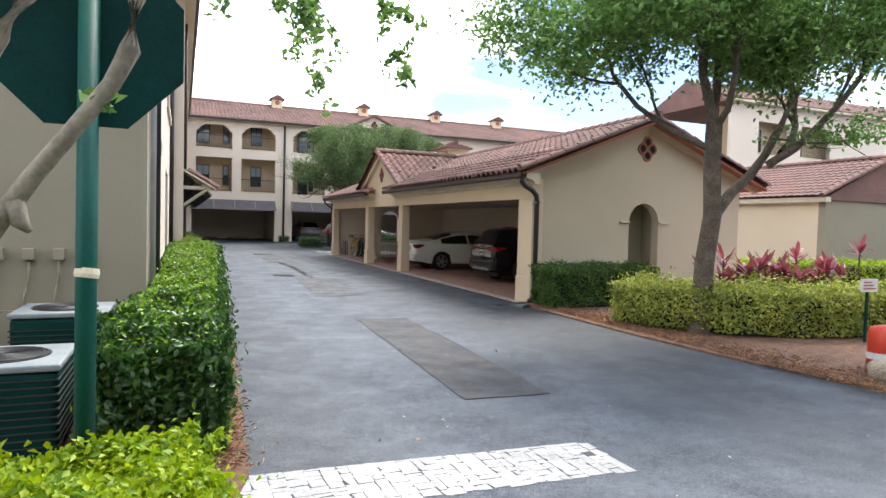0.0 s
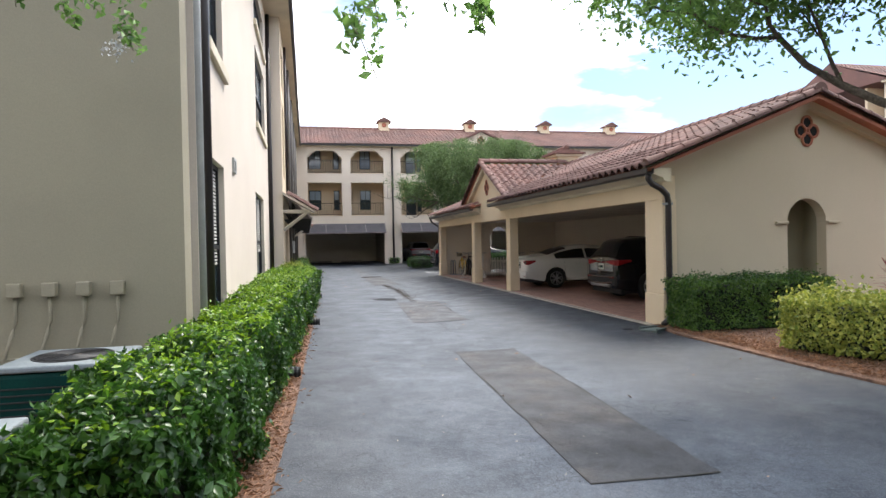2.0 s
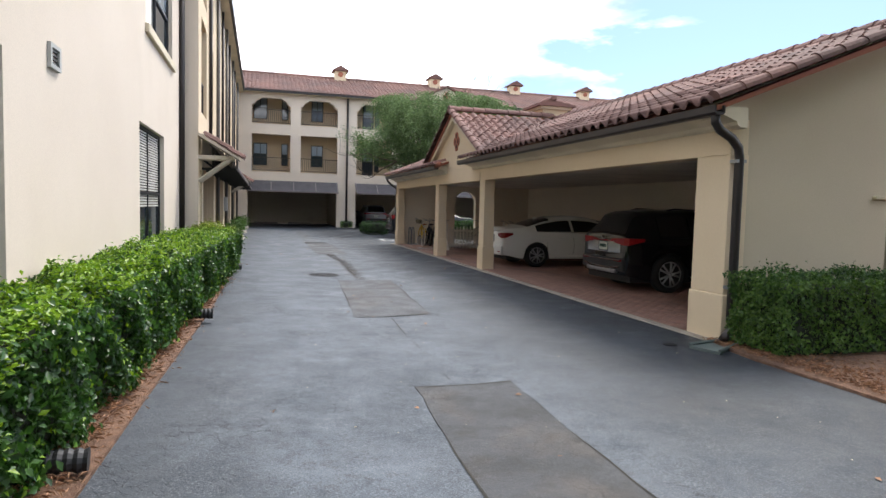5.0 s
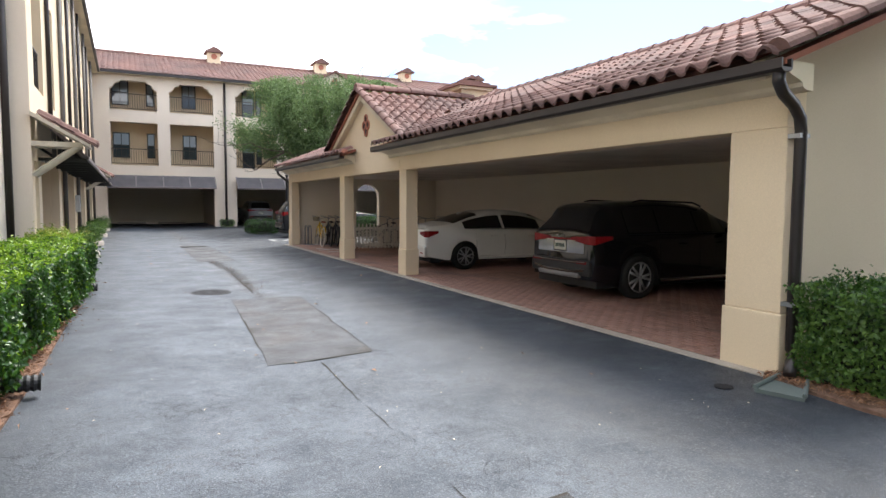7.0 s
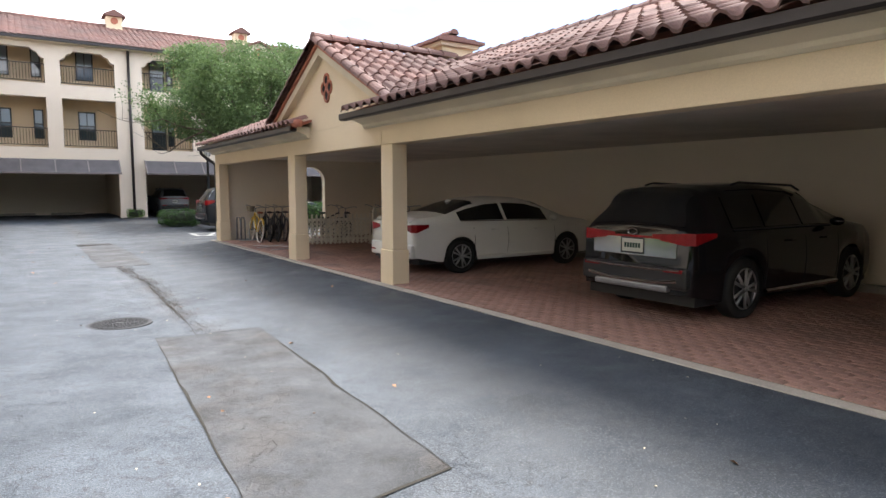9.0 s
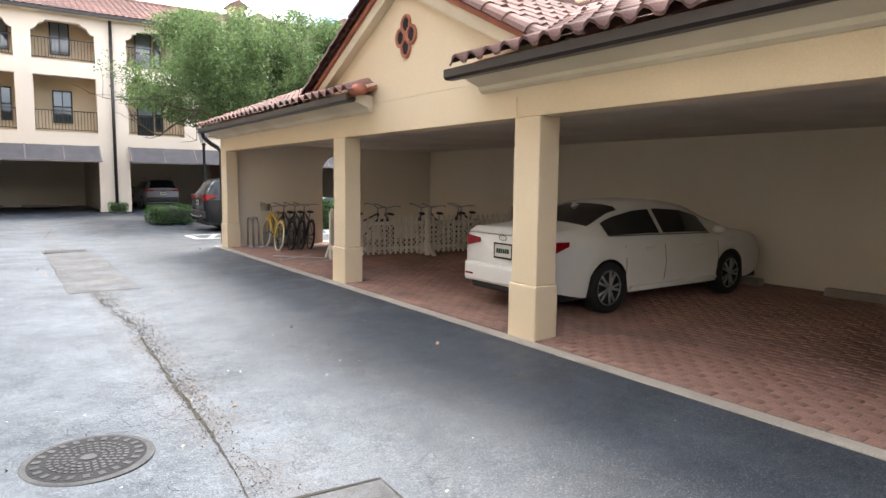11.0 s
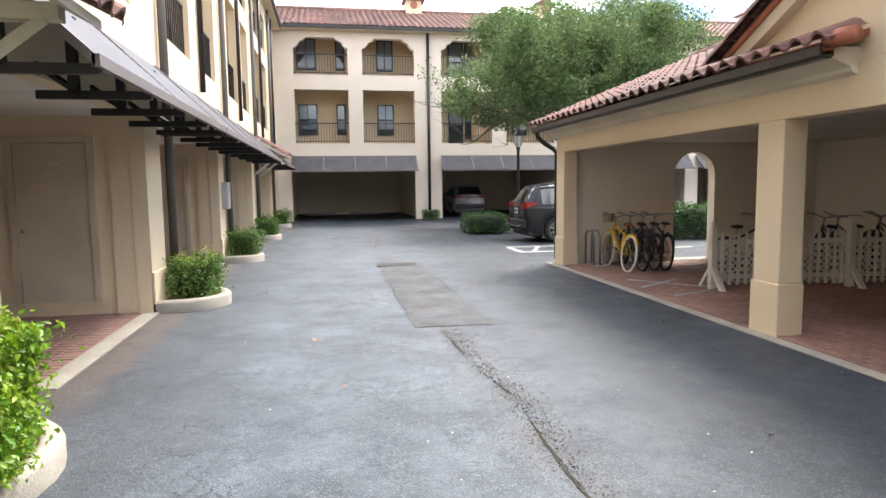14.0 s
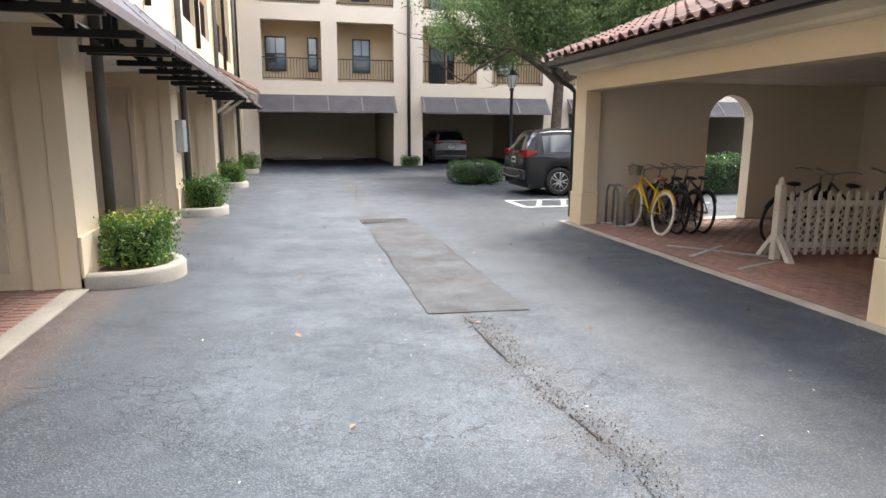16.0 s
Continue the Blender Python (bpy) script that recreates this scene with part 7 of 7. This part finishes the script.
def bike(at, turn, paint, label, lean=6, group="bicycles in the carport", cream=False):
    """A bicycle: wheels with spokes, tube frame, fork, handlebar, saddle, cranks. u runs forwards."""
    ob = thing("bicycle", (0, 0, 0), label, "bicycle", group)
    r, wb = 0.33, 1.06
    for x in (0.0, wb):
        bm = bmesh.new()
        add_tube(bm, [(x + r * math.cos(a), 0, r + r * math.sin(a)) for a in [math.tau * j / 30 for j in range(31)]], 0.024, 7, False)
        w = part("wheel", bm, FENCE_PAINT if cream else RUBBER, ob, "", True)
        bm = bmesh.new()
        for k in range(14):
            a = math.tau * k / 14
            add_tube(bm, [(x, 0.02 * (-1) ** k, r), (x + r * 0.93 * math.cos(a), 0, r + r * 0.93 * math.sin(a))], 0.0022, 3, False)
        add_tube(bm, [(x + r * 0.93 * math.cos(a), 0, r + r * 0.93 * math.sin(a)) for a in [math.tau * j / 24 for j in range(25)]], 0.01, 5, False)
        add_tube(bm, [(x, -0.04, r), (x, 0.04, r)], 0.02, 8)
        part("spokes", bm, STEEL, w)
        bm = bmesh.new()
        add_tube(bm, [(x + (r + 0.04) * math.cos(a), 0, r + (r + 0.04) * math.sin(a)) for a in [math.pi * (0.1 + 0.09 * j) for j in range(9)]], 0.022, 5, False)
        part("mudguard", bm, paint, ob)
    bb, seat, head, fork = (0.44, 0, 0.3), (0.27, 0, 0.84), (0.88, 0, 0.86), (0.91, 0, 0.74)
    bm = bmesh.new()
    for a, b, q in ((bb, (0.3, 0, 0.74), 0.019), (bb, fork, 0.021), ((0.32, 0, 0.66), head, 0.019), ((0.0, 0.05, r), bb, 0.011), ((0.0, -0.05, r), bb, 0.011), ((0.0, 0.05, r), (0.31, 0, 0.7), 0.009), ((0.0, -0.05, r), (0.31, 0, 0.7), 0.009), (head, fork, 0.024)):
        add_tube(bm, [a, b], q, 8)
    part("frame", finish(bm), paint, ob, "", True)
    bm = bmesh.new()
    for s in (-0.05, 0.05):
        add_tube(bm, [(0.91, s * 0.6, 0.74), (0.95, s, 0.6), (wb, s, r)], 0.012, 6)
    part("fork", finish(bm), paint, ob, "", True)
    part("seat_post", tube([(0.3, 0, 0.7), seat], 0.013, 6), STEEL, ob)
    sd = bmesh.new()
    bmesh.ops.create_icosphere(sd, subdivisions=2, radius=1)
    for v in sd.verts:
        v.co = Vector((0.27 + v.co.x * 0.14, v.co.y * (0.085 - 0.05 * v.co.x), 0.87 + v.co.z * 0.035))
    part("saddle", sd, TERRACOTTA if cream else BLACK, ob, "", True)
    part("handlebar", tube([(0.68, 0.3, 1.04), (0.8, 0.3, 1.06), (0.9, 0.18, 1.04), (0.87, 0.0, 0.98), (0.9, -0.18, 1.04), (0.8, -0.3, 1.06), (0.68, -0.3, 1.04)], 0.012, 7), STEEL, ob, "", True)
    part("stem", tube([(0.88, 0, 0.84), (0.87, 0, 0.98)], 0.014, 6), STEEL, ob)
    part("crank", turned(bb, (0, -1, 0), [(0.085, 0.02), (0.085, 0.028)], 18), STEEL, ob)
    part("pedals", tube([(0.34, -0.12, 0.2), (0.37, -0.05, 0.22), (0.51, 0.05, 0.38), (0.54, 0.12, 0.4)], 0.012, 6), BLACK, ob)
    ob.matrix_world = pose(*at, lean, 0, turn)
    return ob


bike((6.7, 27.15, 0.02), 86, YELLOW, "bright yellow cruiser bicycle leaning in the rack", 7, cream=True)
yb = thing("bike_basket", (6.77, 28.08, 0.8), "small brown wicker bicycle basket on the handlebar", "basket")
part("basket", turned((6.76, 28.1, 0.9), (0, 0, 1), [(0.1, 0), (0.13, 0.16), (0.12, 0.16), (0.09, 0.02)], 14), BARK_SMOOTH, yb)
dk = bike((7.02, 27.2, 0.02), 83, BIKE_DARK, "dark blue city bicycle parked in the rack", 5)
for x, y, a in ((7.27, 27.2, 81), (7.5, 27.2, 80)):
    copy_thing(dk, pose(x, y, 0.02, 5, 0, a))
for x, y, a in ((8.0, 26.2, 15), (8.7, 25.55, 70), (9.5, 25.5, 60), (10.0, 25.4, 75), (10.6, 25.4, 62), (11.1, 25.5, 80)):
    copy_thing(dk, pose(x, y, 0.02, 6, 0, a))
rack = thing("bike_rack", (6.5, 28.2, 0.0), "grey steel bicycle rack against the wall", "bike rack")
for x in (6.42, 6.55, 6.95, 7.3, 7.6):
    part("hoop", tube([(x, 28.0, 0.01), (x, 28.02, 0.6), (x, 28.12, 0.72), (x, 28.35, 0.72), (x, 28.42, 0.6), (x, 28.42, 0.01)], 0.022, 7), STEEL, rack, "", True)
for y in (28.0, 28.42):
    part("base_rail", tube([(6.35, y, 0.03), (7.7, y, 0.03)], 0.022, 6), STEEL, rack, "", True)


def fence_panel(x0, x1, y0, y1):
    ob = thing("picket_fence", (0, 0, 0), "cream picket fence panel with lattice behind", "fence", "fence panels in the carport")
    d = Vector((x1 - x0, y1 - y0, 0))
    L = d.length
    n = int(L / 0.125)
    for k in range(n):
        u = 0.1 + (L - 0.2) * k / (n - 1)
        pk = part("picket", prism([(u - 0.023, 0.07), (u + 0.023, 0.07), (u + 0.023, 0.86), (u, 0.9), (u - 0.023, 0.86)], "y", -0.025, -0.005), FENCE_PAINT, ob)
    for z in (0.16, 0.7):
        part("rail", finish(box(0.05, L - 0.05, -0.005, 0.03, z, z + 0.07)), FENCE_PAINT, ob)
    bm = bmesh.new()
    k = -0.6
    while k < L:
        for s in (1, -1):
            a, b = (k, 0.1), (k + 0.62, 0.72)
            lo, hi = max(a[0], 0.05), min(b[0], L - 0.05)
            if hi > lo + 0.05:
                za, zb = 0.1 + (lo - k), 0.1 + (hi - k)
                if s < 0:
                    za, zb = 0.82 - za, 0.82 - zb
                add_prism(bm, [(lo, za - 0.018), (hi, zb - 0.018), (hi, zb + 0.018), (lo, za + 0.018)], "y", 0.031 if s > 0 else 0.04, 0.039 if s > 0 else 0.048)
        k += 0.105
    part("lattice", finish(bm), FENCE_PAINT, ob)
    ob.matrix_world = pose(x0, y0, 0.01, 0, 0, math.degrees(math.atan2(d.y, d.x)))


def fence_post(x, y):
    ob = thing("fence_post", (x, y, 0), "cream wooden fence post on angled feet", "fence post", "fence posts in the carport")
    part("post", finish(box(x - 0.05, x + 0.05, y - 0.05, y + 0.05, 0.01, 0.98, 0.006)), FENCE_PAINT, ob)
    part("finial", turned((x, y, 0.98), (0, 0, 1), [(0.04, 0), (0.05, 0.02), (0.03, 0.035), (0.045, 0.06), (0.01, 0.1)], 12), FENCE_PAINT, ob, "", True)
    for s in (-1, 1):
        part("foot", prism([(y + s * 0.05, 0.36), (y + s * 0.05, 0.26), (y + s * 0.24, 0.01), (y + s * 0.32, 0.01)], "x", x - 0.04, x + 0.04), FENCE_PAINT, ob)


fence_panel(7.12, 9.2, 25.05, 24.75)
fence_panel(9.28, 11.35, 24.74, 24.45)
for x, y in ((7.08, 25.06), (9.24, 24.75), (11.4, 24.44)):
    fence_post(x, y)
for y in (10.8, 13.6, 16.6, 19.3):
    ws = thing("wheel_stop", (11.3, y, 0.02), "pale concrete wheel stop against the back wall", "wheel stop", "wheel stops")
    part("stop_block", prism([(11.45, 0.01), (11.65, 0.01), (11.62, 0.13), (11.48, 0.13)], "y", y - 0.85, y + 0.85), CONCRETE, ws)

# ---------------------------------------------------------------- lamp post, signs
lamp = thing("street_lamp", (8.0, 38.3, 0), "black lantern street lamp on a slim fluted post", "street lamp")
part("post", turned((8.0, 38.3, 0), (0, 0, 1), [(0.14, 0), (0.14, 0.25), (0.08, 0.4), (0.06, 0.8), (0.05, 2.9), (0.09, 2.95), (0.05, 3.0)], 14), BLACK, lamp, "", True)
part("lantern_glass", turned((8.0, 38.3, 3.0), (0, 0, 1), [(0.1, 0.02), (0.19, 0.38)], 6), LAMP_GLASS, lamp, "frosted lantern panes")
part("lantern_cap", turned((8.0, 38.3, 3.38), (0, 0, 1), [(0.23, 0), (0.2, 0.05), (0.09, 0.16), (0.04, 0.2), (0.05, 0.26), (0.01, 0.32)], 6), BLACK, lamp, "black lantern roof")
for k in range(6):
    a = math.tau * k / 6
    part("lantern_bar", tube([(8.0 + 0.105 * math.cos(a), 38.3 + 0.105 * math.sin(a), 3.02), (8.0 + 0.197 * math.cos(a), 38.3 + 0.197 * math.sin(a), 3.38)], 0.01, 4), BLACK, lamp)
pk = thing("parking_sign", (9.1, 31.6, 0), "blue and white parking sign on a thin post", "sign")
part("post", tube([(9.1, 31.6, 0), (9.1, 31.6, 2.15)], 0.025, 8), STEEL, pk)
part("plate", finish(box(8.98, 9.22, 31.56, 31.575, 1.95, 2.25, 0.01)), SIGN_BLUE, pk, "blue sign plate")
part("plate", finish(box(8.99, 9.21, 31.56, 31.575, 1.72, 1.92, 0.01)), SIGN_WHITE, pk, "white sign plate")

# ---------------------------------------------------------------- pavers (last)
brick_v = [(-0.5, -0.5, 0), (0.5, -0.5, 0), (0.5, 0.5, 0), (-0.5, 0.5, 0), (-0.46, -0.42, 1), (0.46, -0.42, 1), (0.46, 0.42, 1), (-0.46, 0.42, 1)]
brick_f = [(4, 5, 6, 7), (0, 1, 5, 4), (1, 2, 6, 5), (2, 3, 7, 6), (3, 0, 4, 7)]


def paver_mesh(w, d, h):
    me = bpy.data.meshes.new("brick")
    me.from_pydata([(x * w, y * d, z * h) for x, y, z in brick_v], [], brick_f)
    me.materials.append(PAVER)
    return me


def pave(parent, x0, x1, y0, y1, w, d, z, single):
    """Running-bond pavers; those within the stretch 'single' are parts, the rest one mesh."""
    me = paver_mesh(w - 0.008, d - 0.008, 0.014)
    r = np.random.default_rng(91)
    vs, fs = [], []
    count = 0
    j, x = 0, x0 + w / 2
    while x < x1:
        y = y0 + (d / 2 if j % 2 else d) 
        while y < y1 - d / 2:
            dz = r.uniform(-0.002, 0.003)
            if single[0] < x < single[1] and single[2] < y < single[3] and count < 300:
                ob = new("brick", me)
                ob.parent = parent
                ob.matrix_parent_inverse = parent.matrix_world.inverted()
                ob.matrix_basis = Matrix.Translation((x, y, z + dz))
                count += 1
            else:
                o = len(vs)
                vs += [(x + a * (w - 0.008), y + b * (d - 0.008), z + dz + c * 0.014) for a, b, c in brick_v]
                fs += [tuple(o + k for k in f) for f in brick_f]
            y += d
        x += w
        j += 1
    ob = mesh_object("bricks", vs, fs, PAVER_JOINED, parent)
    tagged(ob, kind="stuff")


pave(floor_carport, 5.93, 11.85, 9.4, 28.6, 0.11, 0.21, 0.008, (5.9, 7.0, 11.0, 17.5))
bay_floor = structure("floor_bay", finish(box(-6.4, UX - 0.15, 20.1, 47.6, -0.2, 0.004)), SAND, "red brick paver floor of the shaded bays", category="floor")
pave(bay_floor, -4.4, UX - 0.16, 21.95, 31.4, 0.21, 0.105, 0.004, (-2.6, UX, 21.9, 25.2))
structure("paver_kerb", finish(box(UX - 0.15, UX + 0.06, 21.9, 25.2, -0.2, 0.018, 0.008)), CONCRETE, "pale concrete edge of the paved bay", category="kerb")
structure("paver_kerb", finish(box(UX - 0.15, UX + 0.06, 26.55, 30.8, -0.2, 0.018, 0.008)), CONCRETE, "pale concrete edge of the paved bay", category="kerb")
